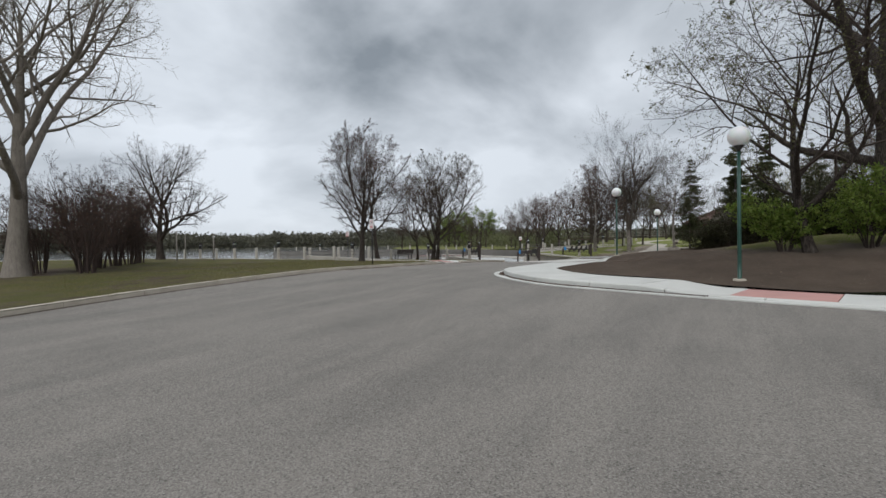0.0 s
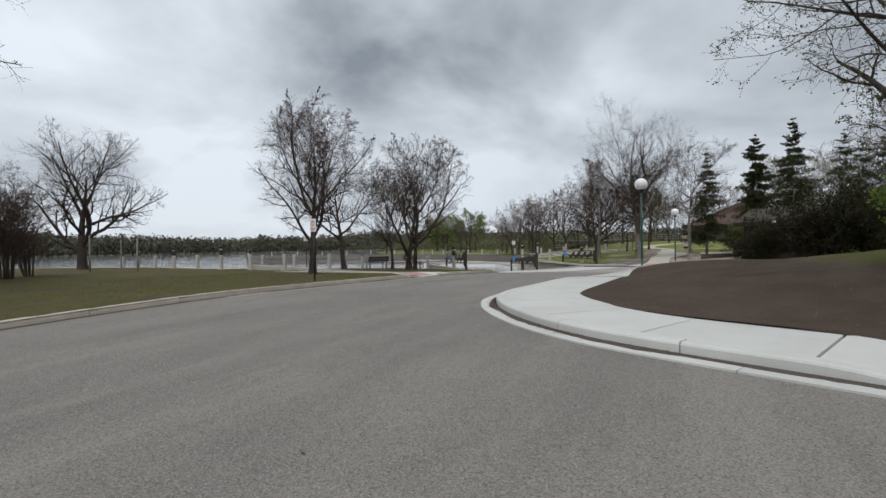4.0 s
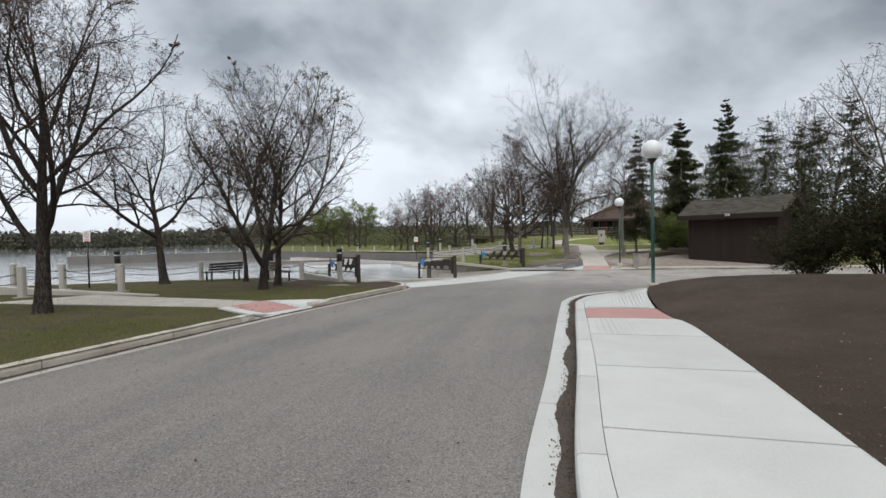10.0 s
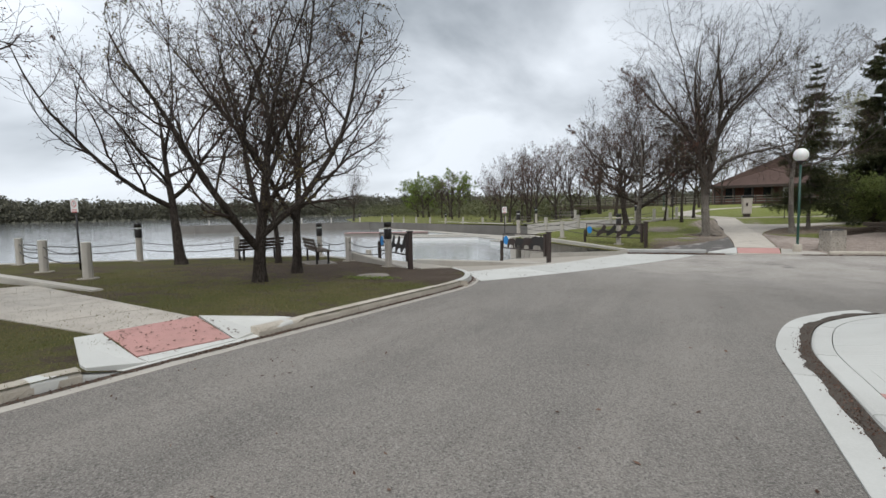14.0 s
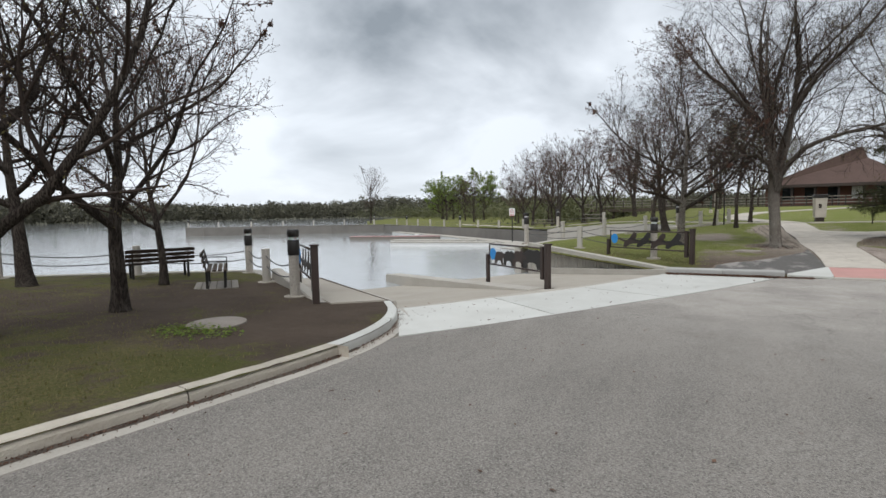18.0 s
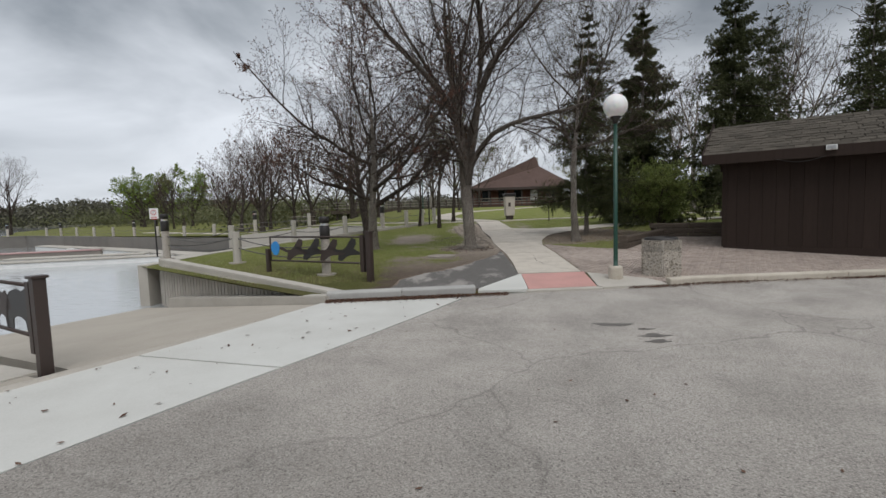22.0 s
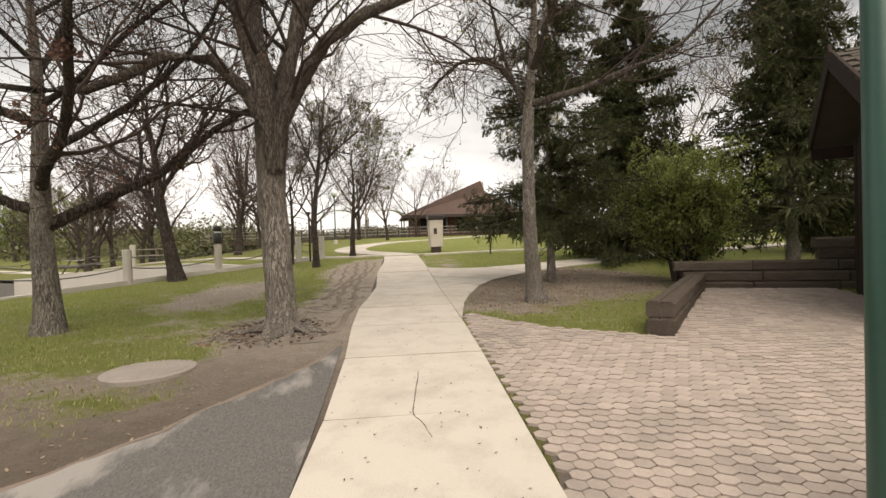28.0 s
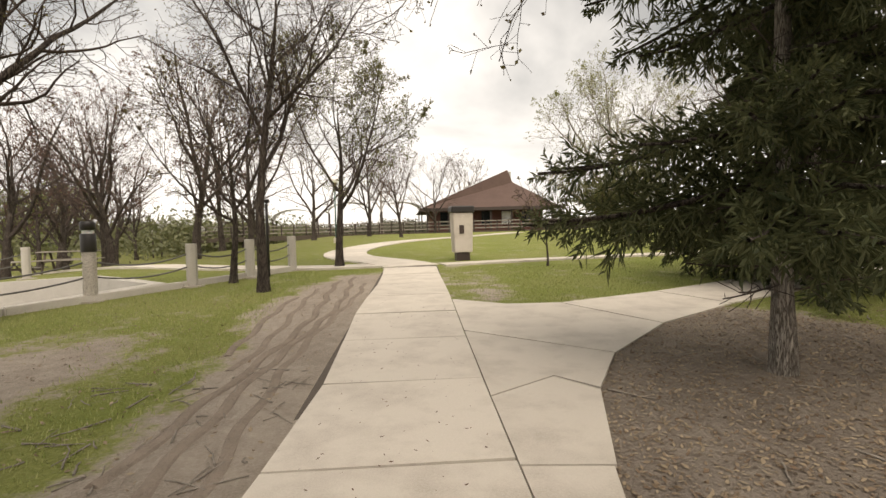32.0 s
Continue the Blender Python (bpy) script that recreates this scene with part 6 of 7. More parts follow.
def gate(x, y, turn, length, picture, z, label):
    """A swing gate: twin posts, a short end post, a frame of tube and cut-steel animal shapes."""
    ob = thing("swing_gate", x, y, z, turn, label, "gate", "boat ramp gates")
    bm = bmesh.new()
    box(bm, -0.065, 0.065, -0.065, 0.065, -0.2, 1.13)
    bmesh.ops.bevel(bm, geom=bm.edges[:], offset=0.008, segments=1, affect="EDGES")
    part("main_post", bm, BROWN_STEEL, ob)
    bm = bmesh.new()
    box(bm, -0.085, 0.085, -0.085, 0.085, 1.13, 1.16)
    part("post_cap", bm, BROWN_STEEL, ob)
    bm = bmesh.new()
    box(bm, -0.24, -0.14, -0.05, 0.05, 0.22, 1.08)
    part("hinge_post", bm, BROWN_STEEL, ob)
    bm = bmesh.new()
    for zz in (0.3, 1.0):
        box(bm, -0.15, -0.06, -0.02, 0.02, zz, zz + 0.05)
    part("hinge", bm, BLACK_PAINT, ob)
    bm = bmesh.new()
    box(bm, -length - 0.05, -length + 0.05, -0.05, 0.05, -0.2, 0.72)
    bmesh.ops.bevel(bm, geom=bm.edges[:], offset=0.008, segments=1, affect="EDGES")
    part("end_post", bm, BROWN_STEEL, ob)
    for a, b in (((-0.2, 1.03), (-length + 0.1, 1.03)), ((-0.2, 0.42), (-length + 0.1, 0.42)), ((-length + 0.1, 0.42), (-length + 0.1, 1.03))):
        bm = bmesh.new()
        rod(bm, (a[0], 0, a[1]), (b[0], 0, b[1]), 0.024, 10)
        part("rail", bm, BROWN_STEEL, ob, "", True)
    flip = Matrix(((1, 0, 0, 0), (0, 0, 1, 0), (0, 1, 0, 0), (0, 0, 0, 1)))
    span = length - 0.35
    bm = bmesh.new()
    prism(bm, [(-length + 0.12 + 0.16 + 0.15 * math.cos(a) * (1 + 0.06 * math.sin(3 * a)), 0.74 + 0.18 * math.sin(a)) for a in np.linspace(0, 6.283, 22)[:-1]], -0.006, 0.006, flip)
    part("disc", bm, BLUE_PAINT, ob, "bright blue steel disc")
    for i, outline in enumerate(picture):
        bm = bmesh.new()
        prism(bm, [(-length + 0.3 + u * span, 0.44 + w * 0.57) for u, w in outline], -0.006, 0.006, flip)
        bmesh.ops.triangulate(bm, faces=[f for f in bm.faces if len(f.verts) > 4])
        part("cutout", bm, BLACK_PAINT if i % 2 else BROWN_STEEL, ob, "black cut-steel animal shape")
    return ob


GOOSE = ((0.0, 0.55), (0.03, 0.62), (0.08, 0.60), (0.13, 0.50), (0.20, 0.50), (0.24, 0.62), (0.27, 0.80), (0.31, 1.0), (0.36, 0.95), (0.36, 0.75), (0.33, 0.55), (0.40, 0.42), (0.47, 0.36), (0.40, 0.30), (0.30, 0.28), (0.24, 0.20), (0.18, 0.02), (0.13, 0.05), (0.14, 0.22), (0.15, 0.36), (0.10, 0.42), (0.05, 0.50))


def flock(k):
    return [[(0.02 + j * 0.19 + u * 0.82, -0.02 + 0.98 * w + 0.03 * (j % 2)) for u, w in GOOSE] for j in range(k)]


BEAR_SIDE = ((0.0, 0.02), (0.0, 0.40), (0.04, 0.70), (0.15, 0.86), (0.36, 0.95), (0.54, 0.90), (0.66, 0.98), (0.72, 0.92), (0.84, 0.86), (0.92, 0.72), (1.0, 0.60), (0.98, 0.50), (0.86, 0.50), (0.78, 0.42), (0.78, 0.20), (0.82, 0.02), (0.66, 0.02), (0.62, 0.25), (0.50, 0.32), (0.32, 0.32), (0.22, 0.24), (0.20, 0.02))
BEAR = [[(a + u * b, w * h) for u, w in BEAR_SIDE] for a, b, h in ((0.03, 0.22, 0.72), (0.22, 0.24, 0.80), (0.40, 0.26, 0.86), (0.58, 0.41, 0.97))]
gate(-12.1, 37.7, -31, 2.75, BEAR, float(road_z(-12.1, 37.7)), "brown steel swing gate with bear cutouts and blue disc")
gate(-9.12, 43.1, -28, 3.3, flock(4), ground_at(-9.12, 43.1), "brown steel swing gate with flying-bird cutouts and blue disc")
gate(-15.04, 32.54, -36, 2.72, flock(4), ground_at(-15.04, 32.54), "brown steel swing gate with animal cutouts beside the ramp")


def post_mesh(height, lit):
    bm = bmesh.new()
    prism(bm, [(0.115 * math.cos(a), 0.115 * math.sin(a)) for a in [math.pi / 4 * i + math.pi / 8 for i in range(8)]], -0.2, height)
    bmesh.ops.bevel(bm, geom=bm.edges[:], offset=0.012, segments=1, affect="EDGES")
    return bm


def chain_post(x, y, lit, z=None):
    """A concrete chain post; the lit ones are taller, with a dark louvred head."""
    ob = thing("lit_bollard" if lit else "bollard", x, y, ground_at(x, y) if z is None else z, random.uniform(-8, 8), "pale concrete bollard with a dark lamp head" if lit else "octagonal pale concrete bollard holding chains", "bollard", "shore bollards")
    part("shaft", post_mesh(0.92 if not lit else 1.0, lit), AGGREGATE if lit else CONCRETE_OLD, ob)
    bm = bmesh.new()
    prism(bm, [(0.24 * math.cos(a), 0.24 * math.sin(a)) for a in np.linspace(0, 6.283, 13)[:-1]], -0.15, 0.025)
    part("footing", bm, CONCRETE_RAMP, ob)
    if lit:
        bm = bmesh.new()
        lathe(bm, [(0.118, 0.9), (0.124, 0.91), (0.124, 1.22), (0.118, 1.23)], 16)
        part("sleeve", bm, BLACK_PAINT, ob, "black metal sleeve", True)
        bm = bmesh.new()
        lathe(bm, [(0.095, 1.23), (0.095, 1.29)], 14)
        part("lens", bm, GLOBE, ob, "milky lamp lens")
        bm = bmesh.new()
        lathe(bm, [(0.125, 1.29), (0.125, 1.42), (0.11, 1.45)], 14)
        part("cap", bm, BLACK_PAINT, ob, "black metal cap", True)
    return ob, (x, y, (ground_at(x, y) if z is None else z))


def chain(a, b, hang, label="sagging chain between bollards"):
    p, q = np.array(a), np.array(b)
    ob = thing("chain", *p, 0, label, "chain", "shore chains")
    s = np.linspace(0, 1, 13)
    L = (p[None] * (1 - s)[:, None] + q[None] * s[:, None])
    L[:, 2] -= hang * 4 * s * (1 - s)
    v, f = tubes((L - p)[None], np.full((1, 13), 0.016), 5)
    mesh_part("strand", arrays_mesh("strand", v, f), CHAIN, ob, "", True)


def chain_run(places):
    ends = [chain_post(x, y, lit)[1] for x, y, lit in places]
    for a, b in zip(ends, ends[1:]):
        for zz, sag in ((0.74, 0.16), (0.46, 0.13)):
            chain((a[0], a[1], a[2] + zz), (b[0], b[1], b[2] + zz), sag)


chain_run([(-44.5, 28.2, False), (-41.2, 27.6, True), (-38.0, 27.0, False), (-34.8, 26.4, True), (-31.5, 25.9, False), (-28.4, 25.35, True), (-25.2, 24.85, False), (-22.15, 24.55, False)])
chain_run([(-20.85, 26.65, False), (-24.0, 27.1, False), (-27.9, 28.1, False), (-26.0, 31.0, True), (-24.0, 33.75, False), (-21.6, 36.0, True), (-18.9, 34.5, False), (-16.13, 33.0, True)])
chain_post(-18.55, 35.3, False, ground_at(-18.55, 35.3) - 0.52)
chain_run([(-10.37, 44.05, True), (-13.5, 46.1, False), (-16.4, 47.5, True), (-15.4, 50.0, False), (-13.9, 52.6, False), (-12.1, 54.5, False), (-10.65, 56.8, True), (-9.55, 58.3, False), (-8.75, 59.5, False), (-8.1, 60.8, False)])
chain_run([(-16, 62.2, False), (-19.5, 62.4, True)] + [(-20 - 3.2 * i, 62.5 + 2.08 * i, i % 4 == 0) for i in range(1, 10)])
chain_run([(-53.5, 82.2 - 0.3, True), (-57.5, 79.8, False), (-61.5, 77.5, False), (-65.5, 75.2, False), (-69, 72.3, True), (-72.6, 69.4, False), (-76.0, 66.9, True)])


def bench(x, y, turn, label, paved):
    """A park bench: slatted seat and back on steel frames."""
    z = ground_at(x, y) + (0.03 if paved else 0)
    ob = thing("park_bench", x, y, z, turn, label, "bench", "park benches")
    for i in range(4):
        bm = slab(-0.9, 0.9, -0.24 + i * 0.125, -0.24 + i * 0.125 + 0.1, 0.42, 0.46)
        part("seat_slat", bm, DARK_BOARD if not paved else TIMBER, ob)
    for i in range(3):
        bm = slab(-0.9, 0.9, 0.26 + i * 0.03, 0.295 + i * 0.03, 0.52 + i * 0.125, 0.62 + i * 0.125)
        part("back_slat", bm, DARK_BOARD if not paved else TIMBER, ob)
    for sx in (-0.72, 0.72):
        bm = bmesh.new()
        box(bm, sx - 0.03, sx + 0.03, -0.2, -0.14, -0.05, 0.42)
        part("leg", bm, BLACK_PAINT, ob)
        bm = bmesh.new()
        box(bm, sx - 0.03, sx + 0.03, 0.2, 0.26, -0.05, 0.42)
        part("leg", bm, BLACK_PAINT, ob)
        bm = bmesh.new()
        rod(bm, (sx, 0.23, 0.4), (sx, 0.33, 0.88), 0.022, 6)
        part("back_stay", bm, BLACK_PAINT, ob)
        bm = bmesh.new()
        for a, b in (((sx, 0.29, 0.66), (sx, -0.22, 0.64)), ((sx, -0.22, 0.64), (sx, -0.2, 0.42))):
            rod(bm, a, b, 0.016, 6)
        part("armrest", bm, BLACK_PAINT, ob)
    if paved:
        pad = thing("bench_pad", x, y - 0.1, z - 0.03, turn, "weathered timber pad under the bench", "pad")
        for i in range(6):
            part("plank", slab(-0.75, 0.75, -0.55 + i * 0.17, -0.55 + i * 0.17 + 0.155, -0.04, 0.03), PLANK_GREY, pad)


bench(-22.75, 33.75, 253, "dark slatted park bench facing the lawn", False)
bench(-19.4, 33.4, 145, "weathered slatted park bench on a timber pad", True)


def parking_sign(x, y, turn, label, height, plate_h):
    ob = thing("sign", x, y, ground_at(x, y), turn, label, "sign")
    bm = bmesh.new()
    rod(bm, (0, 0, -0.1), (0, 0, height), 0.028, 10)
    part("post", bm, BLACK_PAINT, ob, "dark steel post", True)
    board = part("sign_plate", slab(-0.15, 0.15, -0.045, -0.032, height - plate_h, height - 0.02, 0.003), WHITE_PAINT, ob, "white metal sign plate")
    bm = bmesh.new()
    for i in range(20):
        a, b = 2 * math.pi * i / 20, 2 * math.pi * (i + 1) / 20
        q = [bm.verts.new((r * math.cos(t), -0.048, height - 0.17 + r * math.sin(t))) for r, t in ((0.075, a), (0.095, a), (0.095, b), (0.075, b))]
        bm.faces.new(q)
    part("ring", bm, RED_INK, board, "red prohibition ring")
    text = bpy.data.curves.new("letter", "FONT")
    text.body, text.size, text.align_x, text.align_y = "P", 0.12, "CENTER", "CENTER"
    t = new("letter", text)
    t.data.materials.append(BLACK_INK)
    t.parent = board
    t.matrix_basis = pose(0, -0.0475, height - 0.17, 90, 0, 0)
    bm = bmesh.new()
    for zz in (0.36, 0.42):
        box(bm, -0.1, 0.1, -0.05, -0.046, height - zz, height - zz + 0.025)
    part("text_bar", bm, RED_INK, board)
    return ob


parking_sign(-13.95, 18.1, -8, "white parking sign on a dark post in the lawn", 2.15, 0.46)
parking_sign(-23.85, 27.95, 10, "small pale sign on a dark post near the shore", 2.15, 0.42)
parking_sign(-18.0, 49.6, 10, "small pale sign on a post beside the basin", 1.7, 0.4)


def stake(x, y, height):
    """A slim pale wooden mooring stake."""
    ob = thing("stake", x, y, ground_at(x, y), 0, "slim weathered pale wooden stake by the shore", "stake", "shore stakes")
    bm = bmesh.new()
    lathe(bm, [(0.055, -0.2), (0.05, height * 0.5), (0.042, height - 0.02), (0.03, height)], 9)
    part("shaft", bm, PLANK_GREY, ob, "", True)


for sx, sy, sh in ((-32.8, 20.2, 2.1), (-42.5, 27.0, 2.2), (-31.0, 21.8, 1.9)):
    stake(sx, sy, sh)


MANHOLE = surface("manhole_concrete", (0.27, 0.235, 0.20), (0.15, 0.127, 0.11), (0.36, 0.32, 0.28), 40, 3, 0.9, 0, 0.5, 0.004, 0)


def manhole(x, y, r, label, material):
    ob = thing("manhole", x, y, ground_at(x, y), 0, label, "manhole cover")
    bm = bmesh.new()
    lathe(bm, [(r, -0.1), (r, 0.012), (r - 0.015, 0.02), (r - 0.06, 0.021)], 32)
    part("rim", bm, material, ob, "", False)
    bm = bmesh.new()
    lathe(bm, [(r - 0.07, 0.0), (r - 0.07, 0.024), (r - 0.09, 0.028), (0.06, 0.03)], 32)
    part("cover", bm, material, ob, "worn round cover")


manhole(-14.85, 30.3, 0.43, "round concrete manhole cover in the worn lawn", MANHOLE)
manhole(-7.52, 46.28, 0.42, "round concrete manhole cover in bare earth", MANHOLE)


# ---- litter bin ----
bin_ob = thing("litter_bin", -2.55, 42.95, ground_at(-2.55, 42.95), 12, "hexagonal pebble-faced concrete litter bin", "litter bin")
bm = bmesh.new()
HEX = [(math.cos(math.pi / 3 * i), math.sin(math.pi / 3 * i)) for i in range(6)]
prism(bm, [(0.44 * a, 0.44 * b) for a, b in HEX], -0.05, 0.8)
top_f = max(bm.faces, key=lambda f: f.calc_center_median().z)
r = bmesh.ops.inset_individual(bm, faces=[top_f], thickness=0.08)
bmesh.ops.translate(bm, verts=top_f.verts, vec=(0, 0, -0.25))
bmesh.ops.bevel(bm, geom=[e for e in bm.edges if abs(e.verts[0].co.z - e.verts[1].co.z) > 0.5], offset=0.02, segments=2, affect="EDGES")
part("body", bm, AGGREGATE, bin_ob, "exposed-aggregate concrete body")
bm = bmesh.new()
lathe(bm, [(0.33, 0.70), (0.35, 0.83), (0.30, 0.85), (0.29, 0.72)], 24)
part("liner", bm, BLACK_PAINT, bin_ob, "dark liner rim", True)
rng_b = np.random.default_rng(9)
pv, pf = [], []
for i in range(6):
    a, b = np.array(HEX[i]) * 0.44, np.array(HEX[(i + 1) % 6]) * 0.44
    for _ in range(430):
        t, zz = rng_b.uniform(0.03, 0.97), rng_b.uniform(0.0, 0.78)
        c = np.array((*(a + (b - a) * t), zz))
        s = rng_b.uniform(0.008, 0.019)
        o = rng_b.normal(0, 1, (3, 3)) * 0.3 + np.eye(3)
        pts = np.vstack([c + o * s, c - o * s])
        base = len(pv) * 6
        pv.append(pts)
        pf += [(base + q[0], base + q[1], base + q[2]) for q in ((0, 1, 2), (0, 2, 4), (0, 4, 5), (0, 5, 1), (3, 2, 1), (3, 4, 2), (3, 5, 4), (3, 1, 5))]
peb = mesh_part("pebbles", arrays_mesh("pebbles", np.vstack(pv), np.array(pf)), leaf_material("pebble", (0.10, 0.08, 0.06), (0.66, 0.60, 0.50), 0.0), bin_ob, "rounded pebbles set in concrete")
peb["kind"] = "stuff"

# ---- the shed ----
SX0, SX1, SY0, SY1 = 0.0, 4.55, 0.0, 2.9
SZ = ground_at(1.0, 46.4) - 0.05
SHED_TURN = -36
shed_mid = pose(0.68, 46.12, 0, 0, 0, SHED_TURN) @ Vector(((SX0 + SX1) / 2, (SY0 + SY1) / 2, 0))
shed = thing("shed", shed_mid.x, shed_mid.y, SZ, SHED_TURN, "dark brown board shed with a shingled roof", "shed")
sw, sd = (SX1 - SX0) / 2, (SY1 - SY0) / 2
part("core", slab(-sw + 0.04, sw - 0.04, -sd + 0.04, sd - 0.04, -0.2, 2.62, 0), DARK_BOARD, shed)
part("sill", slab(-sw - 0.02, sw + 0.02, -sd - 0.02, sd + 0.02, -0.15, 0.1, 0.01), DARK_BOARD, shed)
k = 15
for i in range(k):
    x0 = -sw + 2 * sw * i / k
    part("board", slab(x0 + 0.0015, x0 + 2 * sw / k - 0.0015, -sd - 0.012 - 0.003 * (i % 2), -sd + 0.05, 0.09, 2.62, 0.004), DARK_BOARD, shed)
k = 14
for i in range(k):
    y0 = -sd + 2 * sd * i / k
    part("board", slab(-sw - 0.012 - 0.006 * (i % 2), -sw + 0.05, y0 + 0.004, y0 + 2 * sd / k - 0.004, 0.09, 2.62, 0.004), DARK_BOARD, shed)
for sx in (-1, 1):
    part("corner_board", slab(sx * sw - 0.06, sx * sw + 0.06, -sd - 0.035, -sd + 0.04, 0.09, 2.62, 0.004), DARK_BOARD, shed)
RISE = 1.0
for side in (-1, 1):
    bm = bmesh.new()
    v = [bm.verts.new(p) for p in ((-sw - 0.5, side * (sd + 0.55), 2.62), (sw + 0.5, side * (sd + 0.55), 2.62), (sw + 0.5, 0, 2.62 + RISE), (-sw - 0.5, 0, 2.62 + RISE))]
    w = [bm.verts.new(p.co + Vector((0, 0, 0.06))) for p in v]
    for f in ((0, 1, 2, 3), (7, 6, 5, 4), (0, 4, 5, 1), (1, 5, 6, 2), (2, 6, 7, 3), (3, 7, 4, 0)):
        bm.faces.new([(v + w)[i] for i in f])
    bmesh.ops.recalc_face_normals(bm, faces=bm.faces)
    roof = part("roof", bm, SHINGLE, shed, "worn asphalt shingle roof")
    part("fascia", slab(-sw - 0.5, sw + 0.5, side * (sd + 0.57) - 0.02, side * (sd + 0.57) + 0.02, 2.42, 2.70, 0.004), DARK_BOARD, shed)
    if side < 0:
        run = math.hypot(sd + 0.55, RISE)
        slope = math.atan2(RISE, sd + 0.55)
        base = []
        for var in range(4):
            bmv = bmesh.new()
            box(bmv, 0, 0.30 + 0.02 * var, 0, 0.2, 0.0, 0.012 + 0.003 * var)
            me = bpy.data.meshes.new("shingle")
            bmv.to_mesh(me)
            bmv.free()
            me.materials.append(SHINGLE)
            base.append(me)
        rows = 12
        for j in range(rows):
            x = -sw - 0.52 + (0.16 if j % 2 else 0)
            while x < sw + 0.3:
                var = random.randrange(4)
                o = new("shingle", base[var])
                s = j * run / rows
                o.parent = roof
                o.matrix_basis = Matrix.Translation((x, -sd - 0.57 + s * math.cos(slope), 2.685 + s * math.sin(slope))) @ pose(0, 0, 0, math.degrees(slope) - 2.0, 0, random.uniform(-0.6, 0.6))
                x += 0.32 + 0.02 * var + 0.006
for sx in (-sw - 0.5, sw + 0.5):
    for side in (-1, 1):
        bm = bmesh.new()
        d = Vector((0, -side * (sd + 0.55), RISE))
        v = box(bm, -0.02, 0.02, 0, d.length, -0.2, 0.06)
        bmesh.ops.transform(bm, matrix=Matrix.Translation((sx, side * (sd + 0.55), 2.66)) @ Matrix.Rotation(math.atan2(d.z, d.y), 4, "X"), verts=v)
        part("barge_board", bm, DARK_BOARD, shed)
    bm = bmesh.new()
    v = [bm.verts.new(p) for p in ((math.copysign(sw - 0.01, sx), -sd, 2.6), (math.copysign(sw - 0.01, sx), sd, 2.6), (math.copysign(sw - 0.01, sx), 0, 2.6 + RISE * sd / (sd + 0.55)))]
    bm.faces.new(v)
    part("gable", bm, DARK_BOARD, shed)
door = part("door", slab(-sw - 0.05, -sw - 0.012, -0.55, 0.4, 0.12, 2.1, 0.004), DARK_BOARD, shed, "dark plank side door")
part("handle", slab(-sw - 0.09, -sw - 0.05, 0.22, 0.26, 0.98, 1.12, 0.004), GALVANISED, door, "steel door handle")
part("hasp", slab(-sw - 0.07, -sw - 0.05, 0.05, 0.4, 1.45, 1.5, 0.002), BLACK_PAINT, door)
lamp = part("flood_lamp", slab(-0.05, 0.17, -sd - 0.68, -sd - 0.58, 2.58, 2.70, 0.008), WHITE_PAINT, shed, "small white flood lamp")
part("lens", slab(-0.03, 0.15, -sd - 0.69, -sd - 0.68, 2.60, 2.68, 0), GALVANISED, lamp)
bm = bmesh.new()
pts = [(-1.05 + 0.1 * i, -sd - 0.6, 2.44 - 0.10 * math.sin(math.pi * i / 10)) for i in range(11)]
for a, b in zip(pts, pts[1:]):
    rod(bm, a, b, 0.008, 5)
part("cable", bm, BLACK_PAINT, shed, "thin sagging cable")

# ---- timber edging beside the plaza ----
def old_beam(length, width, z0, z1, seed):
    """A split, weathered timber with rounded, uneven edges."""
    bm = bmesh.new()
    k = max(6, int(length / 0.12))
    w, h = width / 2, z1 - z0
    section = [(-w, 0.02), (-w + 0.02, 0), (w - 0.02, 0), (w, 0.02), (w, h - 0.03), (w - 0.03, h), (0.015, h), (0.004, h - 0.02), (-0.01, h), (-w + 0.03, h), (-w, h - 0.03)]
    rings = []
    for i in range(k + 1):
        x = length * i / k
        ring = []
        for j, (a, b) in enumerate(section):
            n1 = noise.noise((x * 3.0, j * 0.9, seed * 3.7))
            n2 = noise.noise((x * 11.0, j * 2.3, seed * 1.9 + 5))
            ring.append(bm.verts.new((x + (0.02 * n1 if i in (0, k) else 0), a + 0.010 * n1 + 0.005 * n2, z0 + b + 0.008 * n2 + 0.006 * n1)))
        rings.append(ring)
    m = len(section)
    for a, b in zip(rings, rings[1:]):
        for j in range(m):
            bm.faces.new((a[j], a[(j + 1) % m], b[(j + 1) % m], b[j]))
    bm.faces.new(rings[0][::-1])
    bm.faces.new(rings[-1])
    bmesh.ops.recalc_face_normals(bm, faces=bm.faces)
    return bm


edging = thing("timber_edging", -1.6, 46.9, ground_at(-1.6, 46.9), 0, "stacked weathered timber beam edging", "edging")
for i, (a, b, zz) in enumerate((((-2.12, 46.5), (0.45, 49.75), 0.0), ((-2.10, 46.53), (0.43, 49.72), 0.19))):
    p, q = Vector((a[0] + 1.6, a[1] - 46.9, 0)), Vector((b[0] + 1.6, b[1] - 46.9, 0))
    d = q - p
    bm = old_beam(d.length, 0.30, zz - 0.05 * (i == 0), zz + 0.18, i)
    bmesh.ops.transform(bm, matrix=Matrix.Translation(p) @ Matrix.Rotation(math.atan2(d.y, d.x), 4, "Z"), verts=bm.verts)
    part("beam", bm, TIMBER, edging)
back = thing("timber_wall", 2.2, 49.15, ground_at(2.2, 49.15), -22, "low wall of dark stacked timbers behind the plaza", "edging")
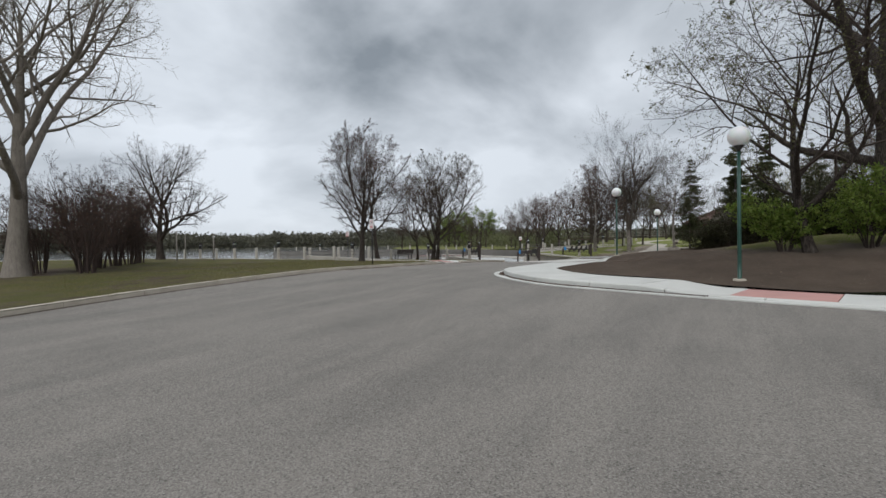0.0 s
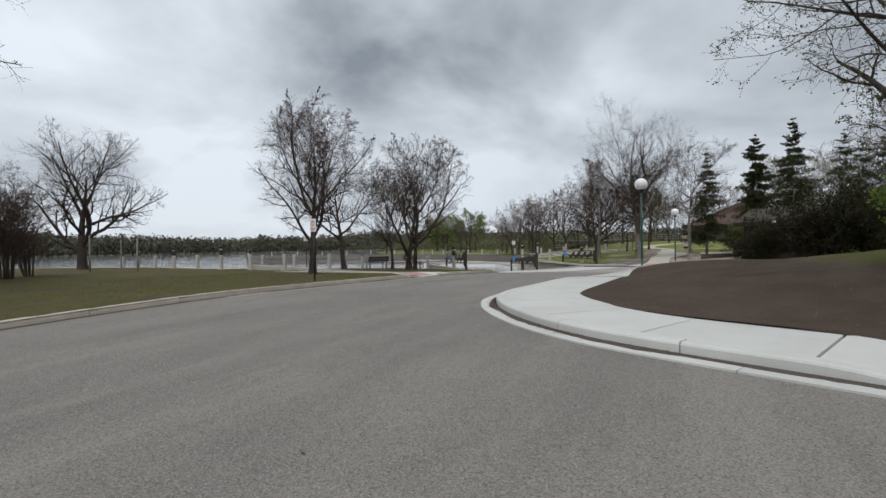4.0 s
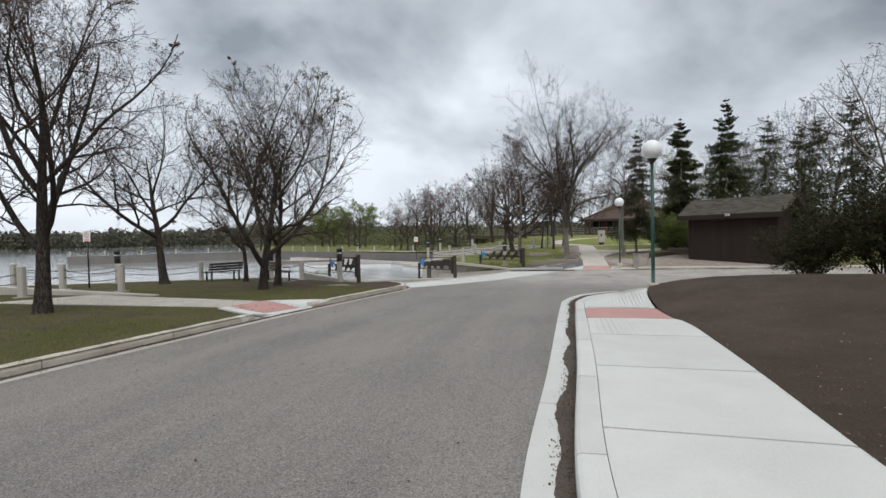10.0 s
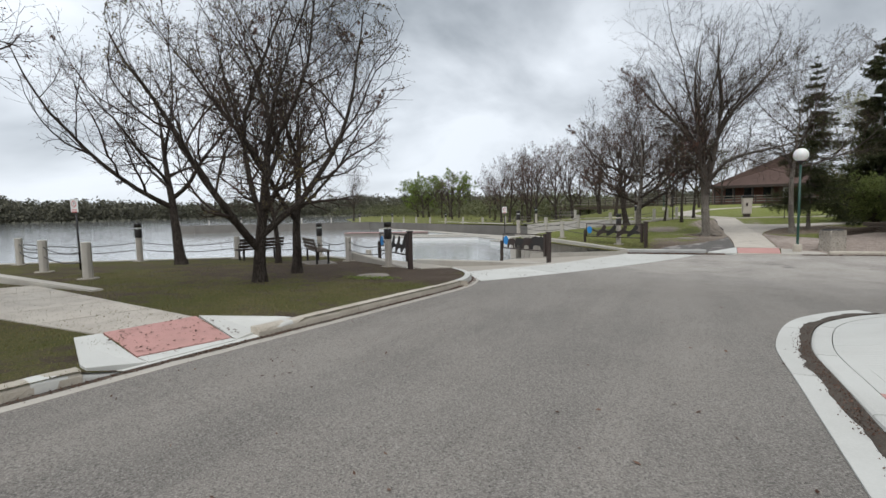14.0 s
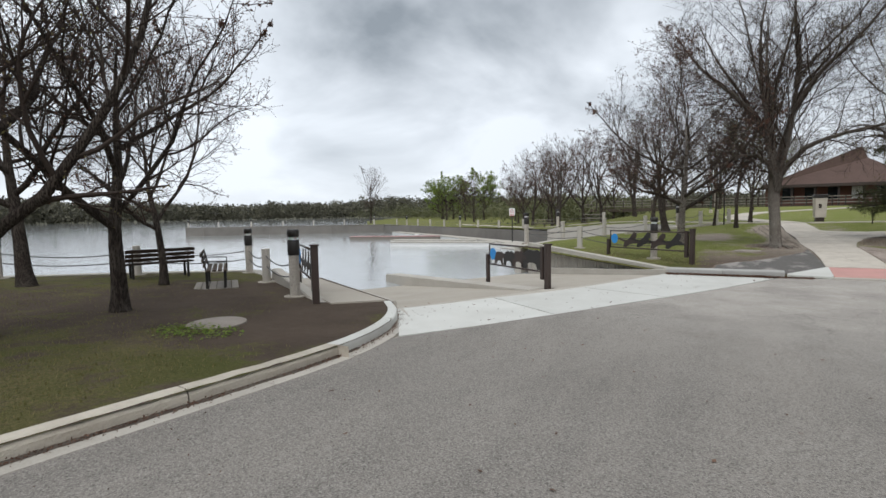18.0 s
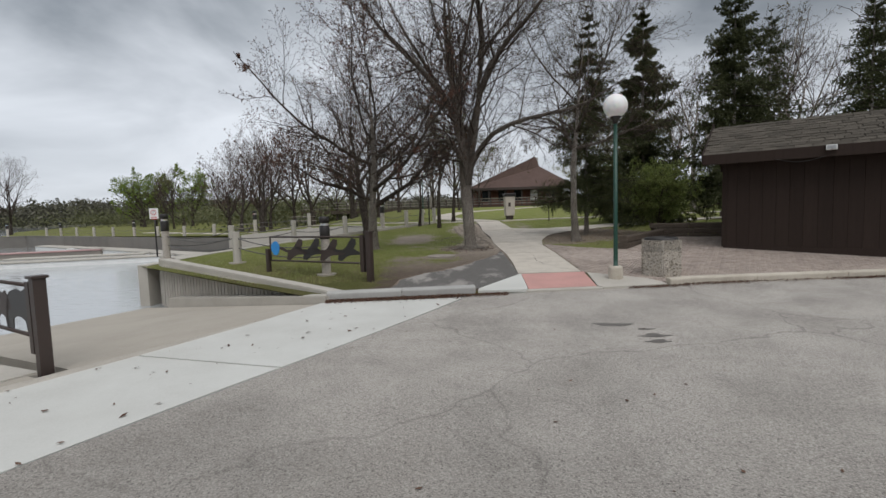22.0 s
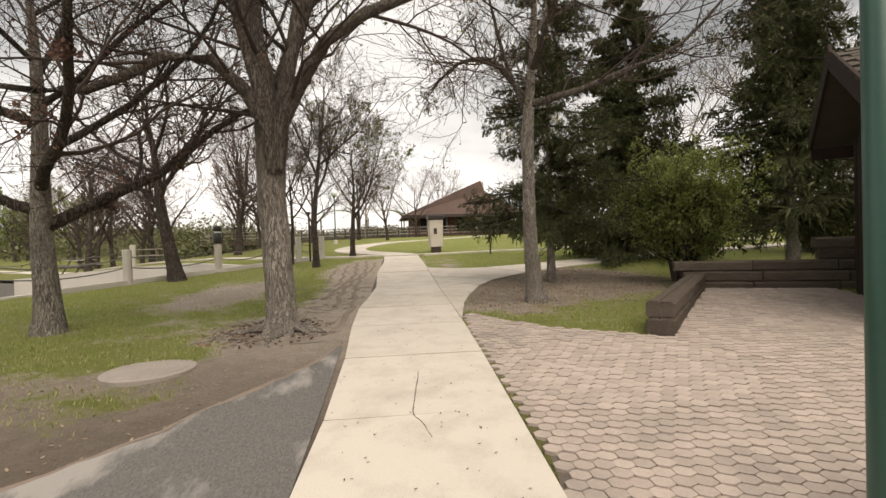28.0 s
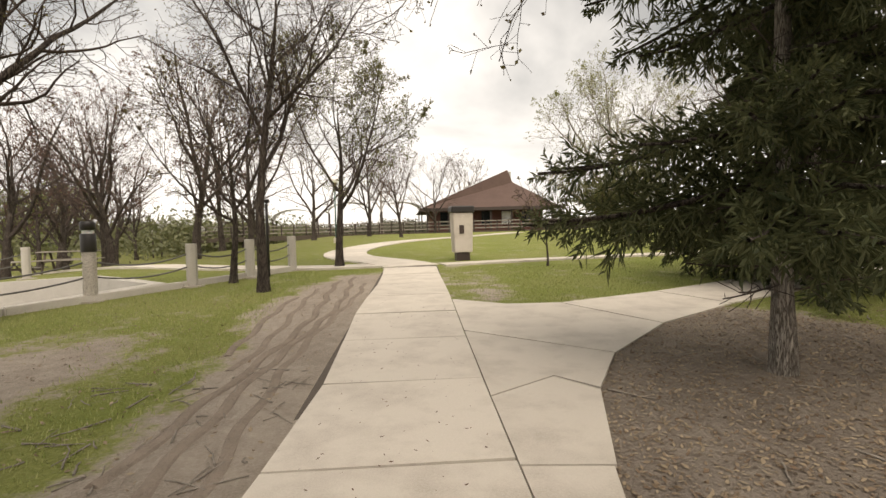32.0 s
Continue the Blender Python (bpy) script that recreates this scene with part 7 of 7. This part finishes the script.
for row in range(3):
    for i in range(3):
        bm = old_beam(1.28, 0.24, row * 0.19 - 0.05, row * 0.19 + 0.13, 7 * row + i)
        bmesh.ops.translate(bm, verts=bm.verts, vec=(-2.2 + i * 1.3 + 0.15 * (row % 2), 0.02 * row, 0))
        part("beam", bm, TIMBER, back)
for row in (3, 4):
    bm = old_beam(1.72, 0.24, row * 0.19 - 0.05, row * 0.19 + 0.13, 40 + row)
    bmesh.ops.translate(bm, verts=bm.verts, vec=(0.08 + 0.06 * (row % 2), 0.06, 0))
    part("beam", bm, TIMBER, back)

# ---- stone sign pillar ----
kx, ky = -3.42, 62.2
kiosk = thing("stone_pillar", kx, ky, ground_at(kx, ky), 8, "pale stone sign pillar with a dark cap", "pillar")
part("plinth", slab(-0.20, 0.20, -0.18, 0.18, -0.1, 0.24, 0.01), BROWN_STEEL, kiosk, "dark low plinth")
bm = bmesh.new()
v = box(bm, -0.31, 0.31, -0.24, 0.24, 0.24, 1.42)
for w in v:
    if w.co.z < 0.5:
        w.co.x *= 0.86
bmesh.ops.bevel(bm, geom=bm.edges[:], offset=0.02, segments=2, affect="EDGES")
part("shaft", bm, CONCRETE_PATH, kiosk, "pale stone-faced shaft")
part("sign_plate", slab(-0.12, 0.02, -0.262, -0.24, 0.80, 1.05, 0.004), BROWN_STEEL, kiosk, "small dark notice")
part("cap", slab(-0.35, 0.35, -0.28, 0.28, 1.42, 1.62, 0.03), BLACK_PAINT, kiosk, "dark cap")


# ---- the visitor building beyond the lawn ----
def visitor_building(x, y, turn):
    z = ground_at(x, y)
    ob = thing("pavilion", x, y, z, turn, "low brick pavilion with a big brown hipped roof", "building")
    part("wall", slab(-6.2, 6.2, -5, 6, -0.3, 3.0, 0), BRICK_WALL, ob)
    bm = bmesh.new()
    v = [bm.verts.new(p) for p in ((-7.7, -7, 2.55), (7.8, -7, 2.4), (7.8, 8.5, 2.4), (-7.7, 8.5, 2.55), (3.3, -0.5, 7.4), (3.4, 2.5, 7.5), (3.9, -0.5, 5.9))]
    for f in ((0, 1, 6, 4), (1, 2, 5, 6), (2, 3, 5), (3, 0, 4, 5), (4, 6, 5), (3, 2, 1, 0)):
        bm.faces.new([v[i] for i in f])
    bmesh.ops.triangulate(bm, faces=bm.faces)
    part("roof", bm, ROOF_BROWN, ob, "brown cedar hipped roof with a sharp peak")
    part("eave_board", slab(-7.75, 7.85, -7.05, -6.95, 2.25, 2.6, 0), BROWN_STEEL, ob)
    part("vent_stack", slab(3.5, 3.9, 0.2, 0.6, 5.8, 7.3, 0.02), CONCRETE_GREY, ob, "pale roof vent")
    for i in range(5):
        win = part("window", slab(-5.4 + i * 2.3, -4.2 + i * 2.3, -5.06, -4.98, 0.7, 2.2, 0.01), GLASS_DARK if i != 3 else WHITE_PAINT, ob, "dark window" if i != 3 else "bright doorway")
        part("frame", slab(-5.48 + i * 2.3, -4.12 + i * 2.3, -5.1, -5.05, 2.2, 2.28, 0), BROWN_STEEL, win)
    for i in range(7):
        part("column", slab(-7.0 + i * 2.3, -6.8 + i * 2.3, -6.6, -6.4, -0.3, 2.5, 0.01), BROWN_STEEL, ob)
    part("deck", slab(-30, 9, -9.5, -5, -0.4, 0.05, 0.01), TIMBER, ob, "timber deck")
    for i in range(33):
        part("rail_post", slab(-30 + i * 1.2, -29.88 + i * 1.2, -9.5, -9.38, 0.0, 1.1, 0), BROWN_STEEL, ob)
    for zz in (0.3, 0.65, 1.0):
        part("rail", slab(-30, 9.1, -9.48, -9.42, zz, zz + 0.1, 0), PLANK_GREY, ob)
    return ob


visitor_building(3.0, 106, 2)
for i in range(5):
    ax, ay = -29 + i * 5.6, 98 + i * 1.0
    arch = thing("arched_shelter", ax, ay, ground_at(ax, ay), 8, "pale arched canopy over the boardwalk", "shelter", "arched shelters")
    bm = bmesh.new()
    P = [(2.3 * math.cos(a), 2.4 + 1.1 * math.sin(a)) for a in np.linspace(0, math.pi, 13)]
    for dy in (-1.2,):
        lo = [bm.verts.new((u, -1.2, w)) for u, w in P]
        hi = [bm.verts.new((u, 1.2, w)) for u, w in P]
        for j in range(12):
            bm.faces.new((lo[j], lo[j + 1], hi[j + 1], hi[j]))
    bmesh.ops.solidify(bm, geom=bm.faces[:], thickness=0.12)
    part("canopy", bm, CONCRETE_NEW, arch)
    for u in (-2.2, 2.2):
        for w in (-1.1, 1.1):
            part("post", slab(u - 0.06, u + 0.06, w - 0.06, w + 0.06, -0.2, 2.45, 0), BROWN_STEEL, arch)

# ---- slim post and picnic table on the lawn ----
pole = thing("sign_post", -8.35, 59.6, ground_at(-8.35, 59.6), 0, "slim black steel post with a small lamp box", "post")
bm = bmesh.new()
lathe(bm, [(0.035, -0.2), (0.035, 1.75), (0.02, 1.77)], 10)
part("post", bm, BLACK_PAINT, pole, "", True)
part("head", slab(-0.07, 0.07, -0.05, 0.05, 1.77, 1.86, 0.01), BLACK_PAINT, pole)
for tx, ty, tt in ((-17.6, 66.2, 20), (-23.5, 71.0, -30)):
    table = thing("picnic_table", tx, ty, ground_at(tx, ty), tt, "grey weathered wooden picnic table on the grass", "table", "picnic tables")
    for i in range(4):
        part("top_board", slab(-0.9, 0.9, -0.38 + i * 0.19, -0.20 + i * 0.19, 0.72, 0.76, 0.004), PLANK_GREY, table)
    for side in (-1, 1):
        part("seat_board", slab(-0.9, 0.9, side * 0.72 - 0.13, side * 0.72 + 0.13, 0.42, 0.46, 0.004), PLANK_GREY, table)
    for sx in (-0.65, 0.65):
        for side in (-1, 1):
            bm = bmesh.new()
            rod(bm, (sx, side * 0.2, 0.74), (sx, side * 0.68, -0.02), 0.04, 6)
            part("leg", bm, TIMBER, table)
        part("crossbar", slab(sx - 0.03, sx + 0.03, -0.8, 0.8, 0.36, 0.42, 0), TIMBER, table)

# ---- floating docks in the basin ----
FADED_RED = surface("faded_red_deck", (0.40, 0.24, 0.225), (0.28, 0.17, 0.16), (0.5, 0.36, 0.34), 30, 2, 0.9, 0, 0.3, 0.003, 0.08)
for i, (x, y, L, turn, kind) in enumerate(((-25, 63.0, 12, -36, 0), (-34.5, 70.0, 11, -36, 0), (-39, 67.6, 10, 20, 1), (-43, 75.6, 9, -36, 0), (-20, 57.2, 9, -39, 0), (-31, 62.6, 8, 14, 0), (-18.5, 54.2, 6, -38, 0), (-28.6, 60.2, 9, 16, 0))):
    dock = thing("floating_dock", x, y, WATER_Z, turn, "faded red floating dock" if kind else "pale floating timber dock", "dock", "floating docks")
    for j in range(int(L / 0.5)):
        part("plank", slab(-L / 2 + j * 0.5, -L / 2 + j * 0.5 + 0.48, -0.75, 0.75, 0.30, 0.36, 0.005), FADED_RED if kind else CONCRETE_OLD, dock)
    part("float", slab(-L / 2, L / 2, -0.7, 0.7, -0.2, 0.3, 0.03), WHITE_PAINT if not kind else PLANK_GREY, dock, "pale float")


# ---- plaza pavers ----
def paver_mesh(seed):
    """A worn hexagonal paver with slightly bowed sides, about 0.14 by 0.11 m."""
    r = random.Random(seed)
    w, h = 0.140, 0.108
    corner = [(-w / 2, 0), (-w / 4, -h / 2), (w / 4, -h / 2), (w / 2, 0), (w / 4, h / 2), (-w / 4, h / 2)]
    clean = []
    for i in range(6):
        (ax, ay), (bx, by) = corner[i], corner[(i + 1) % 6]
        bow = 0.007 if i % 2 else -0.007
        for t in (0.07, 0.5, 0.93):
            k = bow * 0.75 * (1 - abs(2 * t - 1))
            clean.append((ax + (bx - ax) * t + k * (by - ay) / 0.12, ay + (by - ay) * t - k * (bx - ax) / 0.12))
    bm = bmesh.new()
    prism(bm, [(x * 0.955 + r.uniform(-0.002, 0.002), y * 0.945 + r.uniform(-0.002, 0.002)) for x, y in clean], -0.05, 0.0)
    top = max(bm.faces, key=lambda f: f.calc_center_median().z)
    bmesh.ops.inset_individual(bm, faces=[top], thickness=0.005)
    bmesh.ops.translate(bm, verts=top.verts, vec=(0, 0, 0.006))
    me = bpy.data.meshes.new("paver")
    bm.to_mesh(me)
    bm.free()
    me.materials.append(PAVER)
    return me


PLAZA = np.array([(-4.2, 43.4), (-4.2, 48.15), (-4.05, 48.35), (-3.6, 47.65), (-3.1, 47.1), (-2.5, 46.75), (-2.08, 46.42), (0.52, 49.62), (2.5, 49.0), (1.4, 45.9), (5.5, 43.2), (16, 43.4), (16, 42.75), (1.3, 42.3), (-2.9, 42.1), (-3.1, 42.55)])
plaza = tagged(new("plaza_paving"), "pinkish interlocking brick pavers", "paving", "", "structure")
part("bedding", plate(PLAZA, 0.004, 0.06), surface("joint_sand", (0.105, 0.084, 0.067), (0.06, 0.047, 0.038), (0.16, 0.13, 0.105), 60, 3, 0.95, 0, 0.4, 0.003, 0), plaza, "dark sand in the joints")
meshes = [paver_mesh(i) for i in range(5)]
cells = []
for col, xx in enumerate(np.arange(-11, 18, 0.105)):
    for yy in np.arange(-9, 9, 0.108):
        cells.append((xx, yy + (0.054 if col % 2 else 0)))
PAVER_TURN = -32
ca, sa = math.cos(radians(PAVER_TURN)), math.sin(radians(PAVER_TURN))
cells = np.array([(-3 + ca * u - sa * w, 45.5 + sa * u + ca * w) for u, w in cells])
keep = inside(PLAZA, cells[:, 0], cells[:, 1]) & (far_from(np.vstack([PLAZA, PLAZA[:1]]), cells[:, 0], cells[:, 1]) > 0.025)
cells = cells[keep]
cells = cells[np.argsort(np.hypot((cells[:, 0] + 3.0) * 0.8, cells[:, 1] - 45.6))]
for x, y in cells[:300]:
    o = new("paver", random.choice(meshes))
    o.parent = plaza
    slope = (ground_at(x, y + 0.5) - ground_at(x, y - 0.5))
    o.matrix_basis = pose(x, y, ground_at(x, y) + 0.016 + random.uniform(-0.004, 0.004), math.degrees(math.atan(slope)) + random.uniform(-0.8, 0.8), random.uniform(-0.8, 0.8), PAVER_TURN + random.uniform(-1.2, 1.2))
pv, pf, s = [], [], 0
co = np.array([v.co for v in meshes[0].vertices])
co[:, :2] = np.stack([ca * co[:, 0] - sa * co[:, 1], sa * co[:, 0] + ca * co[:, 1]], 1)
fl = [tuple(p.vertices) for p in meshes[0].polygons]
rest = cells[300:]
z = land_z(rest[:, 0], rest[:, 1]) + 0.014
me = bpy.data.meshes.new("paver_rest")
allv = (co[None] + np.column_stack([rest, z + np.random.uniform(-0.004, 0.004, len(rest))])[:, None]).reshape(-1, 3)
me.from_pydata(allv.tolist(), [], [tuple(i + k * len(co) for i in f) for k in range(len(rest)) for f in fl])
rest_ob = mesh_part("paver_field", me, PAVER_FIELD, plaza, "pinkish interlocking brick pavers")
rest_ob["kind"] = "stuff"


# ---- grass, leaves and litter ----
GRASS_FRESH = leaf_material("fresh_grass_blades", (0.215, 0.265, 0.066), (0.36, 0.36, 0.14), 0.35)

def scatter(name, count, area, test, size, material, label, category, upright, seed, lift=0.0):
    rng = np.random.default_rng(seed)
    x0, x1, y0, y1 = area
    p = np.column_stack([rng.uniform(x0, x1, count), rng.uniform(y0, y1, count)])
    p = p[test(p[:, 0], p[:, 1], rng)]
    c = np.column_stack([p, land_z(p[:, 0], p[:, 1]) + lift])
    k = len(c)
    a = rng.uniform(0, 6.283, k)
    s = size * rng.uniform(0.6, 1.5, k)
    if upright:
        w = 0.0035 + 0.0 * s
        d = np.column_stack([np.cos(a), np.sin(a), np.zeros(k)])
        bend = np.column_stack([np.cos(a + 1.3), np.sin(a + 1.3), np.zeros(k)]) * (s * rng.uniform(0.2, 0.9, k))[:, None]
        tip = c + bend + np.column_stack([np.zeros((k, 2)), s])
        V = np.stack([c - d * w[:, None] * 1.4, c + d * w[:, None] * 1.4, tip], 1)
        F = np.arange(k * 3).reshape(k, 3)
    else:
        n = np.column_stack([rng.normal(0, 0.3, (k, 2)), np.ones(k)])
        u = np.cross(n, np.column_stack([np.cos(a), np.sin(a), np.zeros(k)]))
        u /= np.linalg.norm(u, axis=1, keepdims=True)
        w = np.cross(n, u)
        w /= np.linalg.norm(w, axis=1, keepdims=True)
        c[:, 2] += 0.006 + 0.25 * s * rng.uniform(0, 1, k)
        V = np.stack([c - u * s[:, None], c + w * s[:, None] * 0.5, c + u * s[:, None], c - w * s[:, None] * 0.5], 1)
        F = np.arange(k * 4).reshape(k, 4)
    ob = mesh_part(name, arrays_mesh(name, V.reshape(-1, 3), F), material)
    return tagged(ob, label, category, "", "stuff")


def off_paving(x, y):
    path = (x > -5.75) & (x < -4.1) & (y > 41.5)
    fork = np.zeros(x.shape, bool)
    for o in FORK:
        fork |= inside(o, x, y)
    return ~(path | fork | inside(PLAZA, x, y) | inside(ROAD, x, y) | inside(APRON, x, y) | inside(LAKE, x, y))


def grassy(x, y, rng):
    return off_paving(x, y) & (rng.uniform(0, 1, len(x)) > bareness(x, y) * 1.15)


scatter("grass", 150000, (-15, 4, 43, 60), grassy, 0.035, GRASS_FRESH, "short fresh spring grass blades", "grass", True, 1)
scatter("grass", 90000, (-22, -12.7, 6, 33), grassy, 0.03, GRASS_BLADE, "short spring grass blades", "grass", True, 2)
scatter("fallen_leaves", 34000, (-4.2, 1.6, 47.5, 55), lambda x, y, r: off_paving(x, y) & (r.uniform(0, 1, len(x)) < bareness(x, y)), 0.017, DEAD_LEAF, "scattered dry leaves and twigs", "leaves", False, 3)
scatter("fallen_leaves", 3500, (-10, -5.7, 43, 58), lambda x, y, r: off_paving(x, y), 0.018, DEAD_LEAF, "scattered dry leaves and twigs", "leaves", False, 4)
scatter("bark_chips", 1500, (-8.0, -5.7, 46.7, 48.9), lambda x, y, r: off_paving(x, y) & (np.hypot(x + 6.75, y - 47.75) < 0.35 + 0.6 * r.uniform(0, 1, len(x))), 0.035, CHIP, "red-brown bark chips round the trunk", "bark chips", False, 12)
scatter("soil_crumbs", 2500, (-5, 4, 12, 28), lambda x, y, r: inside(ISLAND, x, y) & (far_from(RIGHT_KERB, x, y) > 1.8), 0.012, DEAD_LEAF, "pale straw and leaf bits on bare soil", "soil", False, 15)
scatter("soil_crumbs", 16000, (-5, 5, 11, 29), lambda x, y, r: inside(ISLAND, x, y) & (far_from(RIGHT_KERB, x, y) > 1.8), 0.012, CHIP, "crumbs and wood bits on bare soil", "soil", False, 5)

scatter("clover", 5000, (-16.0, -13.2, 28.4, 31.2), lambda x, y, r: np.hypot(x + 14.6, (y - 29.8) * 1.6) < 0.9 * r.uniform(0.3, 1, len(x)), 0.03, LEAF_SPRING, "patch of green clover on the worn lawn", "clover", False, 17, 0.01)


def along_kerb(name, line, side, count, spread, seed, zf, label, size=0.018):
    rng = np.random.default_rng(seed)
    s = np.concatenate([[0], np.cumsum(np.linalg.norm(np.diff(line, axis=0), axis=1))])
    t = rng.uniform(0, s[-1], count)
    t = t[rng.uniform(0, 1, count) < 0.35 + 0.65 * (np.sin(t * 1.3) * np.sin(t * 0.41 + 1) > -0.2)]
    p = np.stack([np.interp(t, s, line[:, 0]), np.interp(t, s, line[:, 1])], 1)
    d = np.stack([np.interp(t + 0.1, s, line[:, 0]), np.interp(t + 0.1, s, line[:, 1])], 1) - p
    d /= np.linalg.norm(d, axis=1, keepdims=True) + 1e-9
    o = np.abs(rng.normal(0, spread, len(p))) * side
    p = p + np.stack([-d[:, 1], d[:, 0]], 1) * (o + 0.01 * side)[:, None]
    c = np.column_stack([p, zf(p[:, 0], p[:, 1]) + 0.014 + rng.uniform(0, 0.012, len(p))])
    v, f = flakes(rng, c, size)
    v[:, 2] = np.maximum(v[:, 2], zf(v[:, 0], v[:, 1]) + 0.013)
    tagged(mesh_part(name, arrays_mesh(name, v, f), CHIP), label, "litter", "", "stuff")


along_kerb("gutter_litter", stretch_of(WALK_LINE, lambda x, y: x < -2.5 and y < 28), 1, 9000, 0.065, 6, road_z, "brown bark crumbs along the gutter")
along_kerb("gutter_litter", stretch_of(NORTH_KERB, lambda x, y: x < -6.0), -1, 9000, 0.10, 7, road_z, "brown leaf crumbs along the kerb", 0.03)
along_kerb("gutter_litter", stretch_of(NORTH_KERB, lambda x, y: -4.3 < x < 8), -1, 7000, 0.08, 8, road_z, "brown leaf crumbs along the kerb", 0.028)
along_kerb("gutter_litter", stretch_of(LEFT_KERB, lambda x, y: y > 15), -1, 7000, 0.05, 9, road_z, "brown leaf crumbs along the kerb")
along_kerb("road_litter", stretch_of(LEFT_KERB, lambda x, y: y > 18), -1, 420, 1.3, 21, road_z, "dark leaf crumbs scattered over the asphalt", 0.022)


def speckle(name, count, area, test, zf, size, seed, label):
    """Single dry leaves and seed husks lying on paving."""
    rng = np.random.default_rng(seed)
    p = np.column_stack([rng.uniform(area[0], area[1], count), rng.uniform(area[2], area[3], count)])
    p = p[test(p[:, 0], p[:, 1])]
    k = len(p)
    a = rng.uniform(0, 6.283, k)
    s = size * rng.uniform(0.4, 1.6, k)
    c = np.column_stack([p, zf(p[:, 0], p[:, 1])])
    u = np.column_stack([np.cos(a), np.sin(a), rng.normal(0, 0.15, k)])
    w = np.column_stack([-np.sin(a), np.cos(a), rng.normal(0, 0.15, k)])
    c[:, 2] += 0.004 + 0.2 * s
    V = np.stack([c - u * s[:, None], c + w * s[:, None] * 0.45, c + u * s[:, None], c - w * s[:, None] * 0.45], 1)
    tagged(mesh_part(name, arrays_mesh(name, V.reshape(-1, 3), np.arange(k * 4).reshape(k, 4)), CHIP), label, "leaves", "", "stuff")


speckle("fallen_leaves", 420, (-13, -4, 8, 41), lambda x, y: inside(ROAD, x, y), road_z, 0.022, 21, "few dark leaves on the asphalt")
speckle("fallen_leaves", 260, (-14, -7, 32, 41.3), lambda x, y: inside(APRON, x, y), lambda x, y: road_z(x, y) + 0.012, 0.03, 22, "few dark leaves on the apron")
speckle("fallen_leaves", 520, (-5.6, -4.3, 43.5, 58), lambda x, y: x < 0, lambda x, y: land_z(x, y) + 0.03, 0.011, 23, "few dark leaves on the path")
speckle("fallen_leaves", 160, (-14, -12.7, 23.2, 24.5), lambda x, y: x < 0, lambda x, y: land_z(x, y) + 0.034, 0.022, 24, "dark leaves on the tactile pad")


def sticks(count, area, seed):
    """Broken twigs and splinters on the bare earth."""
    rng = np.random.default_rng(seed)
    c = np.column_stack([rng.uniform(area[0], area[1], count), rng.uniform(area[2], area[3], count)])
    ok = off_paving(c[:, 0], c[:, 1])
    c = c[ok]
    k = len(c)
    a, L = rng.uniform(0, 6.283, k), rng.uniform(0.06, 0.38, k)
    s = np.linspace(0, 1, 5)
    x = c[:, :1] + np.cos(a)[:, None] * L[:, None] * s + np.cumsum(rng.normal(0, 0.008, (k, 5)), 1)
    y = c[:, 1:] + np.sin(a)[:, None] * L[:, None] * s + np.cumsum(rng.normal(0, 0.008, (k, 5)), 1)
    z = land_z(x, y) + 0.008
    v, f = tubes(np.stack([x, y, z], -1), np.outer(rng.uniform(0.004, 0.010, k), np.linspace(1, 0.5, 5)), 5)
    tagged(mesh_part("sticks", arrays_mesh("sticks", v, f), BARK_PALE), "pale broken sticks on bare earth", "sticks", "", "stuff")


sticks(140, (-7.6, -5.7, 47.0, 52.5), 31)
sticks(120, (-4.0, 0.8, 48.0, 54.0), 32)


def stain(name, x, y, r, seed):
    """A damp patch on the road."""
    rng = random.Random(seed)
    ring = [(x + r * (1 + 0.35 * math.sin(3 * a + seed) + rng.uniform(-0.12, 0.12)) * math.cos(a) * 1.5, y + r * (0.6 + 0.25 * math.cos(2 * a + seed)) * math.sin(a)) for a in np.linspace(0, 6.283, 19)[:-1]]
    ob = tagged(new(name), "dark damp patch on the asphalt", "stain", "", "structure")
    part("patch", plate(ring, 0.005, 0.004, road_z), WET_ASPHALT, ob)


WET_ASPHALT = surface("damp_asphalt", (0.125, 0.114, 0.103), (0.08, 0.072, 0.065), (0.19, 0.173, 0.155), 60, 4, 0.55, 0, 0.5, 0.005, 0)
for k, (x, y, r) in enumerate(((-4.95, 39.18, 0.17), (-4.58, 38.9, 0.07), (-4.58, 38.57, 0.12), (-4.64, 38.3, 0.10))):
    stain("road_stain", x, y, r, k + 1)
